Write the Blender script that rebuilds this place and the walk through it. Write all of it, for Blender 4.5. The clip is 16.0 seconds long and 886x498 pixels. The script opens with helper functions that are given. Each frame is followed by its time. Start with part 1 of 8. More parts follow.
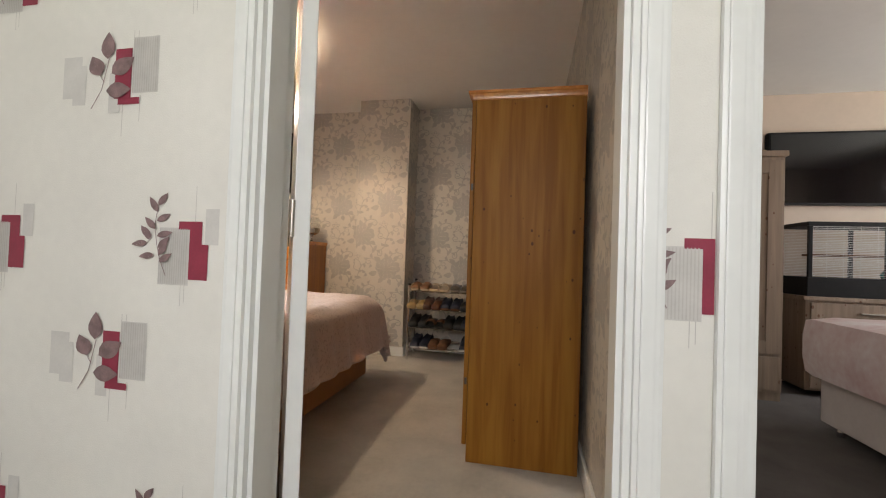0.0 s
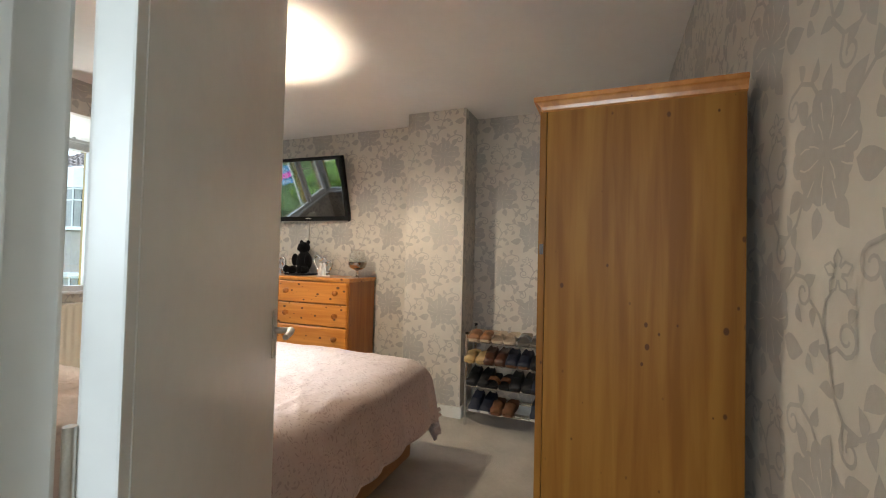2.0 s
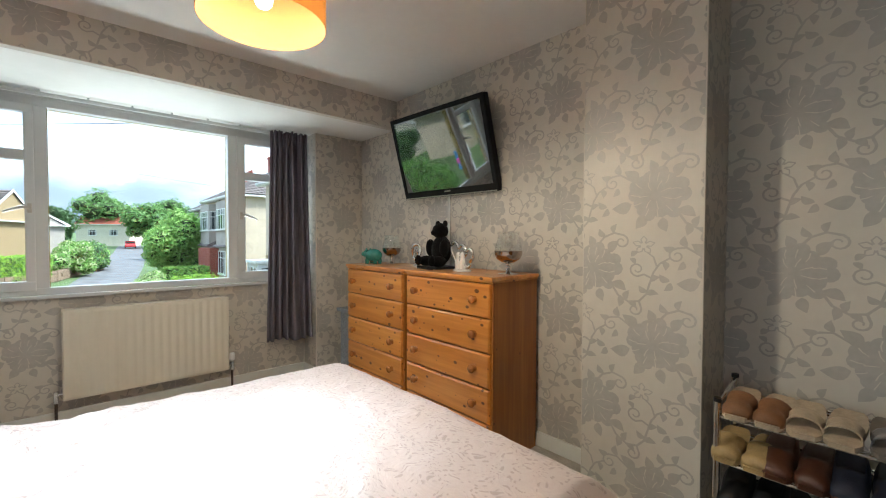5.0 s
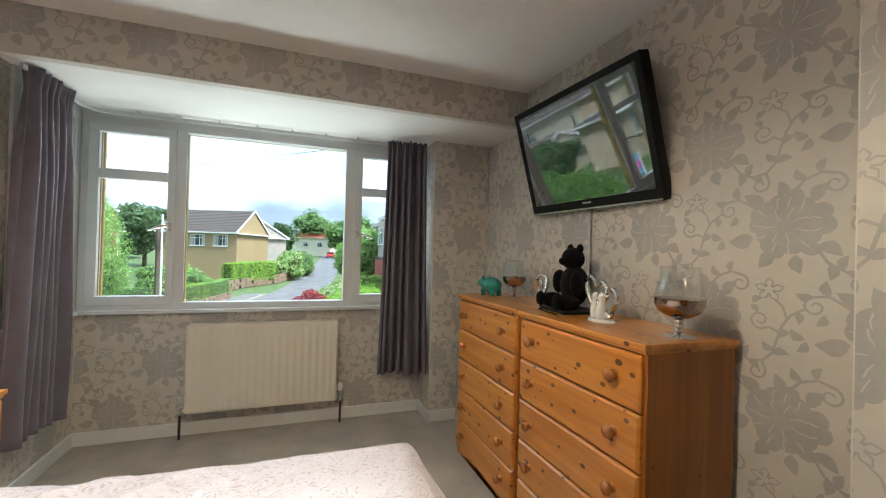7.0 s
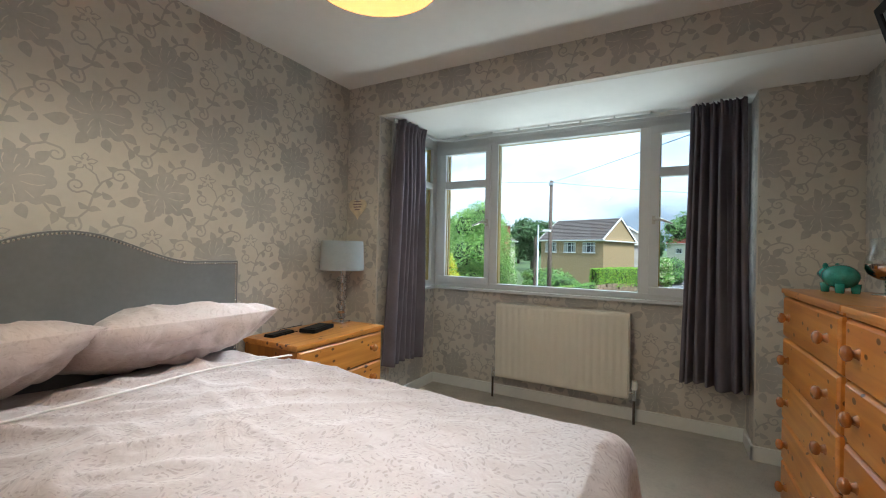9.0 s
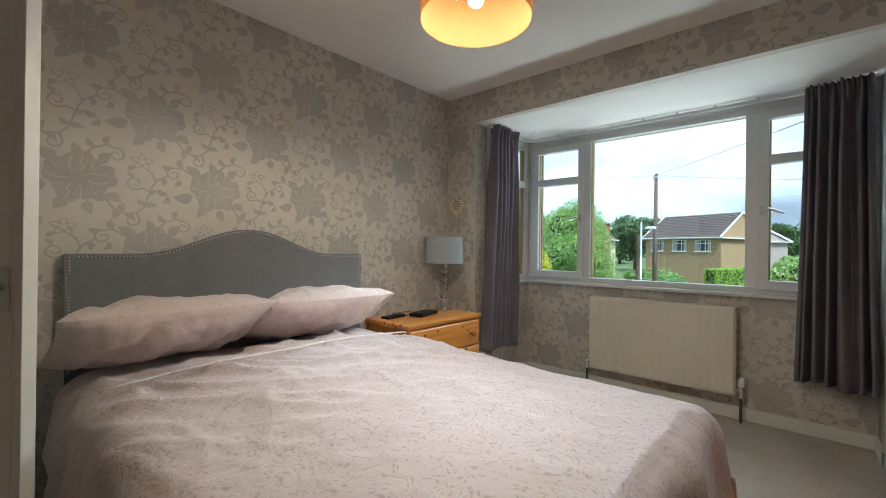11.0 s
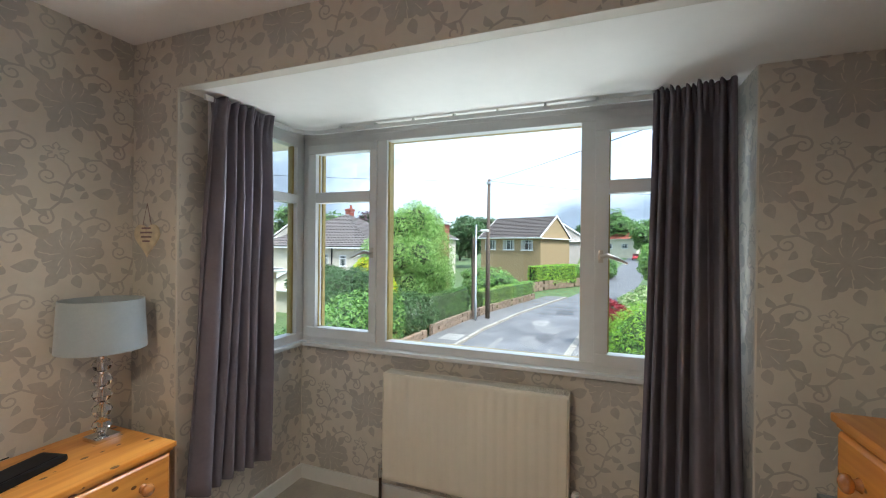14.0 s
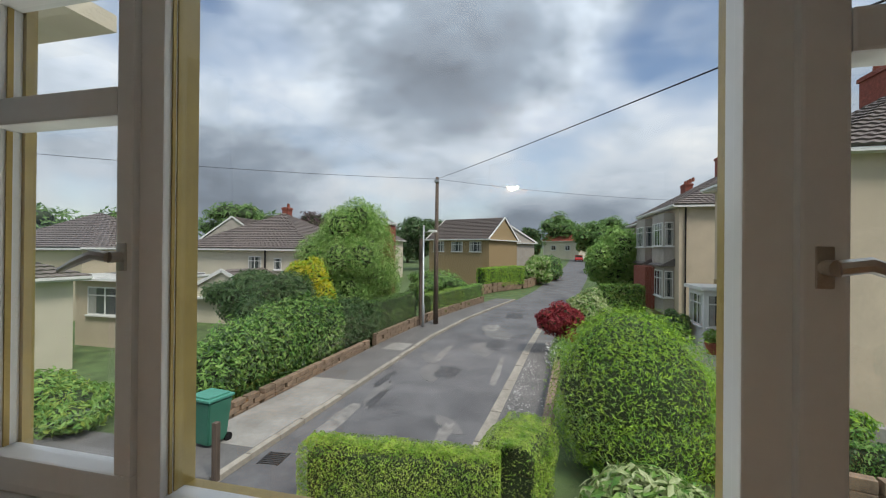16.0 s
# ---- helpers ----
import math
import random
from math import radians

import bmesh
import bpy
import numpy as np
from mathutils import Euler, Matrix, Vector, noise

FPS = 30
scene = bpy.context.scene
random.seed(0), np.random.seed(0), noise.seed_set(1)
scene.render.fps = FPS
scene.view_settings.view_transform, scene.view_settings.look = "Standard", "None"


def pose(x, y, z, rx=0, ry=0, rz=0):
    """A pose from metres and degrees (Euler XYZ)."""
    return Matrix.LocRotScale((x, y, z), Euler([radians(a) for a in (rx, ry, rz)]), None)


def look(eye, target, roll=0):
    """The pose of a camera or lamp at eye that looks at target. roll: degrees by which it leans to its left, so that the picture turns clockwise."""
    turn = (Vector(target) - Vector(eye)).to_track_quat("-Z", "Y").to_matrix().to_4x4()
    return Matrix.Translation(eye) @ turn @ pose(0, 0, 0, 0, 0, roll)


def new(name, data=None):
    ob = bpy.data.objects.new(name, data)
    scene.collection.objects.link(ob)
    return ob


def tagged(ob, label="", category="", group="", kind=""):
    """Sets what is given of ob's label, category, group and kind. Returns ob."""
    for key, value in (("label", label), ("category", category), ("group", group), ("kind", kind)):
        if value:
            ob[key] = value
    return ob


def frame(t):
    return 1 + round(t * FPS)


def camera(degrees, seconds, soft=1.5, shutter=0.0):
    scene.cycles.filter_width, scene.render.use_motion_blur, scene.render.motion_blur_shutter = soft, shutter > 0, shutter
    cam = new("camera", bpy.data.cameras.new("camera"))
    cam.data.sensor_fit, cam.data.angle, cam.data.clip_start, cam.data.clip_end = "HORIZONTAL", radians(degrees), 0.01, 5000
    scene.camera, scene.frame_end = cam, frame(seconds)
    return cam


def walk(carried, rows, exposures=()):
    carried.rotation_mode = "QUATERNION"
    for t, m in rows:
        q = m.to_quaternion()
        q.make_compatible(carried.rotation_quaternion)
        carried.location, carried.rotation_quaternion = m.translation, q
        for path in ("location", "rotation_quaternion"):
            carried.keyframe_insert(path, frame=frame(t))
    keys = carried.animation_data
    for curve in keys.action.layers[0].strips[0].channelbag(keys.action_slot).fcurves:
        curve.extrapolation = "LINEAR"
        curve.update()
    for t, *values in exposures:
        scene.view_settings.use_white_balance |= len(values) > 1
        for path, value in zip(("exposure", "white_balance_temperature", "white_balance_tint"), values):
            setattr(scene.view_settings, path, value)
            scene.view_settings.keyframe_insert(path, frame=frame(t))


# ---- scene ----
cam = camera(94.1, 16.0, soft=1.1)
PATH = [
    (0, (-0.123, 0.232, 0.925), (-0.534, 2.189, 0.966), 2.0),
    (0.5, (-0.124, 0.376, 1.031), (-0.623, 2.313, 1.073), 1.2),
    (1, (-0.133, 0.551, 1.05), (-0.69, 2.472, 1.091), 1.1),
    (1.5, (-0.153, 0.702, 1.117), (-0.778, 2.602, 1.169), 1.4),
    (2, (-0.212, 0.892, 1.221), (-0.954, 2.748, 1.267), 1.4),
    (2.5, (-0.257, 1.083, 1.251), (-1.113, 2.89, 1.296), 1.5),
    (3, (-0.334, 1.319, 1.227), (-1.309, 3.065, 1.272), 1.6),
    (3.5, (-0.432, 1.553, 1.217), (-1.537, 3.22, 1.257), 1.5),
    (4, (-0.46, 1.766, 1.222), (-1.731, 3.309, 1.25), 1.4),
    (4.2, (-0.506, 1.819, 1.242), (-1.823, 3.324, 1.245), 1.1),
    (6.3, (-1.088, 2.532, 1.231), (-2.804, 3.561, 1.234), 1.2),
    (6.5, (-1.112, 2.542, 1.258), (-2.861, 3.512, 1.278), 1.7),
    (7, (-1.195, 2.731, 1.306), (-3.076, 3.41, 1.321), 1.6),
    (7.5, (-1.243, 2.928, 1.33), (-3.227, 3.184, 1.343), 1.4),
    (8, (-1.208, 3.091, 1.303), (-3.197, 2.884, 1.317), 1.4),
    (8.5, (-1.207, 3.217, 1.252), (-3.099, 2.569, 1.253), 1.2),
    (9, (-1.224, 3.283, 1.18), (-2.98, 2.324, 1.188), 1.2),
    (9.5, (-1.133, 3.347, 1.142), (-2.757, 2.18, 1.158), 1.1),
    (9.7, (-1.081, 3.353, 1.128), (-2.672, 2.141, 1.142), 1.0),
    (11.8, (-0.986, 3.445, 1.159), (-2.479, 2.113, 1.162), 0.7),
    (12, (-1.065, 3.404, 1.207), (-2.598, 2.12, 1.211), 0.7),
    (12.5, (-1.314, 3.318, 1.341), (-2.949, 2.166, 1.331), 0.5),
    (13, (-1.601, 3.251, 1.436), (-3.332, 2.25, 1.423), 0.4),
    (13.5, (-1.954, 3.206, 1.455), (-3.777, 2.383, 1.45), 0.4),
    (14, (-2.339, 3.183, 1.459), (-4.209, 2.474, 1.453), 0.6),
    (14.5, (-2.694, 3.135, 1.428), (-4.585, 2.482, 1.423), 0.7),
    (15, (-3.102, 3.089, 1.409), (-5.005, 2.475, 1.405), 0.7),
    (15.5, (-3.467, 2.948, 1.429), (-5.388, 2.392, 1.427), 1.2),
    (16, (-3.76, 2.803, 1.445), (-5.704, 2.334, 1.451), 0.5),
]
walk(cam, [(t, look(e, g, r)) for t, e, g, r in PATH],
     [(0, 2.2, 6900, 13), (1.5, 2.45, 6500, 9), (2.0, 2.5, 6000, 5), (3.0, 2.5, 5150, -3), (3.5, 2.5, 4950, -3), (4.2, 2.35, 5400, 1), (6.5, 2.05, 5900, 1), (8.0, 1.9, 5700, 0), (9.5, 1.6, 5600, 0), (12.5, 1.6, 5700, 0),
      (13.5, 1.8, 5800, 2), (14.0, 1.8, 5800, 4), (14.5, 1.75, 6000, 7), (15.0, 1.45, 6300, 11), (15.5, 1.05, 6600, 12), (16.0, 0.45, 6700, 9)])

# ---- world, sun, large lights ----
FLOOR_OUT = -2.8
scene.view_settings.exposure = 0.0

world = bpy.data.worlds.new("world")
scene.world = world
world.use_nodes = True
wn, wl = world.node_tree.nodes, world.node_tree.links
wn.clear()
w_out = wn.new("ShaderNodeOutputWorld")
w_sky = wn.new("ShaderNodeTexSky")
w_sky.sky_type = "NISHITA"
w_sky.sun_disc = False
w_sky.sun_elevation, w_sky.sun_rotation = radians(54), radians(36)
w_blue = wn.new("ShaderNodeBackground")
w_blue.inputs["Strength"].default_value = 0.11
wl.new(w_sky.outputs["Color"], w_blue.inputs["Color"])
w_tc = wn.new("ShaderNodeTexCoord")
w_map = wn.new("ShaderNodeMapping")
w_map.inputs["Scale"].default_value = (1.0, 1.0, 2.0)
w_map.inputs["Location"].default_value = (0.35, 0.1, 0.0)
wl.new(w_tc.outputs["Generated"], w_map.inputs["Vector"])
w_n = wn.new("ShaderNodeTexNoise")
w_n.inputs["Scale"].default_value = 1.7
w_n.inputs["Detail"].default_value = 9.0
w_n.inputs["Roughness"].default_value = 0.56
w_n.inputs["Distortion"].default_value = 0.25
wl.new(w_map.outputs["Vector"], w_n.inputs["Vector"])
w_ramp = wn.new("ShaderNodeValToRGB")
cr = w_ramp.color_ramp
cr.elements[0].position, cr.elements[0].color = 0.29, (0.95, 0.98, 1.0, 1)
cr.elements[1].position, cr.elements[1].color = 0.68, (0.16, 0.185, 0.225, 1)
e2 = cr.elements.new(0.435)
e2.color = (0.62, 0.71, 0.82, 1)
e3 = cr.elements.new(0.545)
e3.color = (0.31, 0.375, 0.46, 1)
wl.new(w_n.outputs["Fac"], w_ramp.inputs["Fac"])
w_cloud = wn.new("ShaderNodeBackground")
# overcast skies brighten towards the zenith
w_sep = wn.new("ShaderNodeSeparateXYZ")
wl.new(w_tc.outputs["Generated"], w_sep.inputs["Vector"])
w_zen = wn.new("ShaderNodeMapRange")
w_zen.inputs["From Min"].default_value, w_zen.inputs["From Max"].default_value = 0.0, 1.0
w_zen.inputs["To Min"].default_value, w_zen.inputs["To Max"].default_value = 0.48, 1.6
wl.new(w_sep.outputs["Z"], w_zen.inputs["Value"])
wl.new(w_zen.outputs["Result"], w_cloud.inputs["Strength"])
wl.new(w_ramp.outputs["Color"], w_cloud.inputs["Color"])
w_n2 = wn.new("ShaderNodeTexNoise")
w_n2.inputs["Scale"].default_value = 1.3
w_n2.inputs["Detail"].default_value = 5.0
wl.new(w_map.outputs["Vector"], w_n2.inputs["Vector"])
w_cov = wn.new("ShaderNodeMapRange")
w_cov.inputs["From Min"].default_value, w_cov.inputs["From Max"].default_value = 0.30, 0.42
wl.new(w_n2.outputs["Fac"], w_cov.inputs["Value"])
w_mix = wn.new("ShaderNodeMixShader")
wl.new(w_cov.outputs["Result"], w_mix.inputs["Fac"])
wl.new(w_blue.outputs["Background"], w_mix.inputs[1])
wl.new(w_cloud.outputs["Background"], w_mix.inputs[2])
wl.new(w_mix.outputs["Shader"], w_out.inputs["Surface"])

sun = new("sun", bpy.data.lights.new("sun", "SUN"))
sun.data.energy, sun.data.angle, sun.data.color = 2.2, radians(14), (1.0, 0.96, 0.90)
sun.matrix_world = look((18, 27, 43), (0, 2, 0))


def area_lamp(name, eye, target, sx, sy, watts, color):
    ob = new(name, bpy.data.lights.new(name, "AREA"))
    ob.data.shape, ob.data.size, ob.data.size_y = "RECTANGLE", sx, sy
    ob.data.energy, ob.data.color = watts, color
    ob.matrix_world = look(eye, target)
    return ob


# added area lamps lifting the bay's daylight: high outside, and two under its ceiling
area_lamp("daylight_fill_bay", (-7.2, 2.6, 4.6), (-2.2, 2.6, 0.6), 4.0, 1.4, 20, (0.96, 0.98, 1.0))
opening = area_lamp("daylight_fill_opening", (-4.1, 2.58, 2.06), (-3.1, 2.28, 0.62), 2.0, 0.3, 2.0, (0.94, 0.97, 1.0))
opening_low = area_lamp("daylight_fill_opening_low", (-4.12, 2.56, 2.04), (-3.12, 2.31, 1.37), 1.9, 0.3, 1.4, (0.94, 0.97, 1.0))
opening_low.data.spread = radians(19)
opening.data.spread = radians(58)
# added lamp below the sill, in place of light off the ground
area_lamp("daylight_fill_ground", (-5.7, 2.6, -0.35), (-3.7, 2.6, 2.2), 2.6, 0.8, 18, (0.97, 1.0, 0.94))
# added lamp at a made-up, unseen landing window
area_lamp("daylight_fill_landing", (-0.2, -1.08, 1.55), (-0.2, 1.0, 1.2), 0.9, 0.9, 5.6, (0.95, 0.98, 1.0))
# daylight of the second bedroom's window, out of view
area_lamp("daylight_second_bedroom", (4.12, 2.8, 1.55), (1.0, 3.0, 1.0), 1.2, 1.0, 11, (0.95, 0.98, 1.0))

bulb_light = new("bulb_light", bpy.data.lights.new("bulb_light", "POINT"))
bulb_light.data.energy, bulb_light.data.color, bulb_light.data.shadow_soft_size = 14.5, (1.0, 0.81, 0.59), 0.046
bulb_light.location = (-2.09, 2.58, 1.945)


# ---- materials ----
def nodes_of(name):
    m = bpy.data.materials.new(name)
    m.use_nodes = True
    return m, m.node_tree.nodes, m.node_tree.links, m.node_tree.nodes["Principled BSDF"]


def mat(name, color, rough=0.6, metal=0.0, vary=0.12, scale=8.0, bump=0.0, bump_scale=60.0, spec=0.5, stretch=(1, 1, 1), second=None, coat=0.0, sheen=0.0, random=0.0):
    """Plain surface with grain at two scales, fine relief, and per-object variation."""
    m, n, l, p = nodes_of(name)
    p.inputs["Roughness"].default_value, p.inputs["Metallic"].default_value = rough, metal
    p.inputs["Specular IOR Level"].default_value = spec
    p.inputs["Coat Weight"].default_value = coat
    p.inputs["Sheen Weight"].default_value = sheen
    tc = n.new("ShaderNodeTexCoord")
    mp = n.new("ShaderNodeMapping")
    mp.inputs["Scale"].default_value = stretch
    l.new(tc.outputs["Object"], mp.inputs["Vector"])
    a = n.new("ShaderNodeTexNoise")
    a.inputs["Scale"].default_value, a.inputs["Detail"].default_value = scale, 4.0
    b = n.new("ShaderNodeTexNoise")
    b.inputs["Scale"].default_value, b.inputs["Detail"].default_value = scale * 9.0, 2.0
    l.new(mp.outputs["Vector"], a.inputs["Vector"])
    l.new(mp.outputs["Vector"], b.inputs["Vector"])
    add = n.new("ShaderNodeMath")
    add.operation = "MULTIPLY_ADD"
    add.inputs[1].default_value = 0.4
    l.new(b.outputs["Fac"], add.inputs[0])
    l.new(a.outputs["Fac"], add.inputs[2])
    mx = n.new("ShaderNodeMix")
    mx.data_type = "RGBA"
    c2 = second if second else tuple(c * (1 - 2.2 * vary) for c in color)
    c1 = color if second else tuple(min(1.0, c * (1 + vary)) for c in color)
    mx.inputs["A"].default_value, mx.inputs["B"].default_value = (*c1, 1), (*c2, 1)
    mr = n.new("ShaderNodeMapRange")
    mr.inputs["From Min"].default_value, mr.inputs["From Max"].default_value = 0.45, 0.95
    l.new(add.outputs[0], mr.inputs["Value"])
    l.new(mr.outputs["Result"], mx.inputs["Factor"])
    out = mx.outputs["Result"]
    if random:
        oi = n.new("ShaderNodeObjectInfo")
        hs = n.new("ShaderNodeHueSaturation")
        rr = n.new("ShaderNodeMapRange")
        rr.inputs["To Min"].default_value, rr.inputs["To Max"].default_value = 1 - random, 1 + random
        l.new(oi.outputs["Random"], rr.inputs["Value"])
        l.new(rr.outputs["Result"], hs.inputs["Value"])
        l.new(out, hs.inputs["Color"])
        out = hs.outputs["Color"]
    l.new(out, p.inputs["Base Color"])
    if bump:
        bn = n.new("ShaderNodeTexNoise")
        bn.inputs["Scale"].default_value, bn.inputs["Detail"].default_value = bump_scale, 3.0
        l.new(mp.outputs["Vector"], bn.inputs["Vector"])
        bu = n.new("ShaderNodeBump")
        bu.inputs["Strength"].default_value, bu.inputs["Distance"].default_value = bump, 0.01
        l.new(bn.outputs["Fac"], bu.inputs["Height"])
        l.new(bu.outputs["Normal"], p.inputs["Normal"])
    return m


def pine(name, light, dark, axis, rough=0.32, coat=0.35, knot=0.19):
    """Lacquered pine: long grain along one axis with dark knots."""
    m, n, l, p = nodes_of(name)
    p.inputs["Roughness"].default_value, p.inputs["Coat Weight"].default_value = rough, coat
    p.inputs["Coat Roughness"].default_value = 0.18
    tc = n.new("ShaderNodeTexCoord")
    oi = n.new("ShaderNodeObjectInfo")
    off = n.new("ShaderNodeVectorMath")
    off.operation = "SCALE"
    off.inputs["Scale"].default_value = 7.3
    comb = n.new("ShaderNodeCombineXYZ")
    for k in "XYZ":
        l.new(oi.outputs["Random"], comb.inputs[k])
    l.new(comb.outputs["Vector"], off.inputs[0])
    addv = n.new("ShaderNodeVectorMath")
    l.new(tc.outputs["Object"], addv.inputs[0])
    l.new(off.outputs["Vector"], addv.inputs[1])
    mp = n.new("ShaderNodeMapping")
    s = [1.0, 1.0, 1.0]
    s["XYZ".index(axis)] = 0.06
    mp.inputs["Scale"].default_value = s
    l.new(addv.outputs["Vector"], mp.inputs["Vector"])
    grain = n.new("ShaderNodeTexNoise")
    grain.inputs["Scale"].default_value, grain.inputs["Detail"].default_value = 34.0, 6.0
    grain.inputs["Distortion"].default_value = 0.4
    l.new(mp.outputs["Vector"], grain.inputs["Vector"])
    board = n.new("ShaderNodeTexNoise")
    board.inputs["Scale"].default_value = 9.0
    l.new(mp.outputs["Vector"], board.inputs["Vector"])
    mix1 = n.new("ShaderNodeMix")
    mix1.data_type = "RGBA"
    mix1.inputs["A"].default_value, mix1.inputs["B"].default_value = (*light, 1), (*dark, 1)
    mr = n.new("ShaderNodeMapRange")
    mr.inputs["From Min"].default_value, mr.inputs["From Max"].default_value = 0.42, 0.64
    sm = n.new("ShaderNodeMath")
    sm.operation = "MULTIPLY_ADD"
    sm.inputs[1].default_value = 0.5
    l.new(board.outputs["Fac"], sm.inputs[0])
    sm2 = n.new("ShaderNodeMath")
    sm2.operation = "MULTIPLY"
    sm2.inputs[1].default_value = 0.6
    l.new(grain.outputs["Fac"], sm2.inputs[0])
    l.new(sm2.outputs[0], sm.inputs[2])
    l.new(sm.outputs[0], mr.inputs["Value"])
    l.new(mr.outputs["Result"], mix1.inputs["Factor"])
    # knots
    mk = n.new("ShaderNodeMapping")
    sk = [23.0, 23.0, 23.0]
    sk["XYZ".index(axis)] = 15.0
    mk.inputs["Scale"].default_value = sk
    l.new(addv.outputs["Vector"], mk.inputs["Vector"])
    vo = n.new("ShaderNodeTexVoronoi")
    vo.inputs["Scale"].default_value = 1.0
    vo.inputs["Randomness"].default_value = 1.0
    l.new(mk.outputs["Vector"], vo.inputs["Vector"])
    kr = n.new("ShaderNodeMapRange")
    kr.inputs["From Min"].default_value, kr.inputs["From Max"].default_value = -0.01, 0.035
    kr.inputs["To Min"].default_value, kr.inputs["To Max"].default_value = 0.95, 0.0
    # every knot has its own size
    ksep = n.new("ShaderNodeSeparateColor")
    l.new(vo.outputs["Color"], ksep.inputs["Color"])
    kpow = n.new("ShaderNodeMath")
    kpow.operation = "POWER"
    kpow.inputs[1].default_value = 1.6
    l.new(ksep.outputs["Red"], kpow.inputs[0])
    ksub = n.new("ShaderNodeMath")
    ksub.operation = "MULTIPLY_ADD"
    ksub.inputs[1].default_value = -knot
    l.new(kpow.outputs[0], ksub.inputs[0])
    l.new(vo.outputs["Distance"], ksub.inputs[2])
    l.new(ksub.outputs[0], kr.inputs["Value"])
    mix2 = n.new("ShaderNodeMix")
    mix2.data_type = "RGBA"
    mix2.inputs["B"].default_value = (0.10, 0.034, 0.009, 1)
    l.new(mix1.outputs["Result"], mix2.inputs["A"])
    l.new(kr.outputs["Result"], mix2.inputs["Factor"])
    l.new(mix2.outputs["Result"], p.inputs["Base Color"])
    bu = n.new("ShaderNodeBump")
    bu.inputs["Strength"].default_value, bu.inputs["Distance"].default_value = 0.06, 0.004
    l.new(grain.outputs["Fac"], bu.inputs["Height"])
    l.new(bu.outputs["Normal"], p.inputs["Normal"])
    return m


def glass_mat(name, tint=(1, 1, 1), rough=0.0, ior=1.45):
    m, n, l, p = nodes_of(name)
    p.inputs["Base Color"].default_value = (*tint, 1)
    p.inputs["Transmission Weight"].default_value, p.inputs["Roughness"].default_value, p.inputs["IOR"].default_value = 1.0, rough, ior
    return m


def fabric_jacquard(name, base, raised):
    """Satin bed linen with a raised paisley-like figure of a slightly different gloss."""
    m, n, l, p = nodes_of(name)
    tc = n.new("ShaderNodeTexCoord")
    warp = n.new("ShaderNodeTexNoise")
    warp.inputs["Scale"].default_value, warp.inputs["Detail"].default_value = 9.0, 2.0
    l.new(tc.outputs["Object"], warp.inputs["Vector"])
    mixv = n.new("ShaderNodeMix")
    mixv.data_type = "VECTOR"
    mixv.inputs["Factor"].default_value = 0.15
    l.new(tc.outputs["Object"], mixv.inputs["A"])
    l.new(warp.outputs["Color"], mixv.inputs["B"])
    vo = n.new("ShaderNodeTexVoronoi")
    vo.inputs["Scale"].default_value = 17.0
    l.new(mixv.outputs["Result"], vo.inputs["Vector"])
    wave = n.new("ShaderNodeMath")
    wave.operation = "SINE"
    ml = n.new("ShaderNodeMath")
    ml.operation = "MULTIPLY"
    ml.inputs[1].default_value = 24.0
    l.new(vo.outputs["Distance"], ml.inputs[0])
    l.new(ml.outputs[0], wave.inputs[0])
    mr = n.new("ShaderNodeMapRange")
    mr.inputs["From Min"].default_value, mr.inputs["From Max"].default_value = -0.15, 0.25
    l.new(wave.outputs[0], mr.inputs["Value"])
    mx = n.new("ShaderNodeMix")
    mx.data_type = "RGBA"
    mx.inputs["A"].default_value, mx.inputs["B"].default_value = (*base, 1), (*raised, 1)
    fleck = n.new("ShaderNodeTexVoronoi")
    fleck.inputs["Scale"].default_value = 75.0
    l.new(mixv.outputs["Result"], fleck.inputs["Vector"])
    fm = n.new("ShaderNodeMapRange")
    fm.inputs["From Min"].default_value, fm.inputs["From Max"].default_value = 0.30, 0.48
    fm.inputs["To Min"].default_value, fm.inputs["To Max"].default_value = 1.0, 0.0
    l.new(fleck.outputs["Distance"], fm.inputs["Value"])
    band = n.new("ShaderNodeMath")
    band.operation = "MULTIPLY_ADD"
    band.inputs[1].default_value, band.inputs[2].default_value = 0.9, 0.12
    l.new(mr.outputs["Result"], band.inputs[0])
    both = n.new("ShaderNodeMath")
    both.operation = "MULTIPLY"
    l.new(fm.outputs["Result"], both.inputs[0])
    l.new(band.outputs[0], both.inputs[1])
    l.new(both.outputs[0], mx.inputs["Factor"])
    l.new(mx.outputs["Result"], p.inputs["Base Color"])
    rg = n.new("ShaderNodeMapRange")
    rg.inputs["To Min"].default_value, rg.inputs["To Max"].default_value = 0.42, 0.62
    l.new(mr.outputs["Result"], rg.inputs["Value"])
    l.new(rg.outputs["Result"], p.inputs["Roughness"])
    p.inputs["Sheen Weight"].default_value = 0.25
    big = n.new("ShaderNodeTexNoise")
    big.inputs["Scale"].default_value, big.inputs["Detail"].default_value, big.inputs["Distortion"].default_value = 5.0, 5.0, 1.2
    l.new(tc.outputs["Object"], big.inputs["Vector"])
    b1 = n.new("ShaderNodeBump")
    b1.inputs["Strength"].default_value, b1.inputs["Distance"].default_value = 0.5, 0.03
    l.new(big.outputs["Fac"], b1.inputs["Height"])
    b2 = n.new("ShaderNodeBump")
    b2.inputs["Strength"].default_value, b2.inputs["Distance"].default_value = 0.12, 0.003
    l.new(mr.outputs["Result"], b2.inputs["Height"])
    l.new(b1.outputs["Normal"], b2.inputs["Normal"])
    l.new(b2.outputs["Normal"], p.inputs["Normal"])
    return m


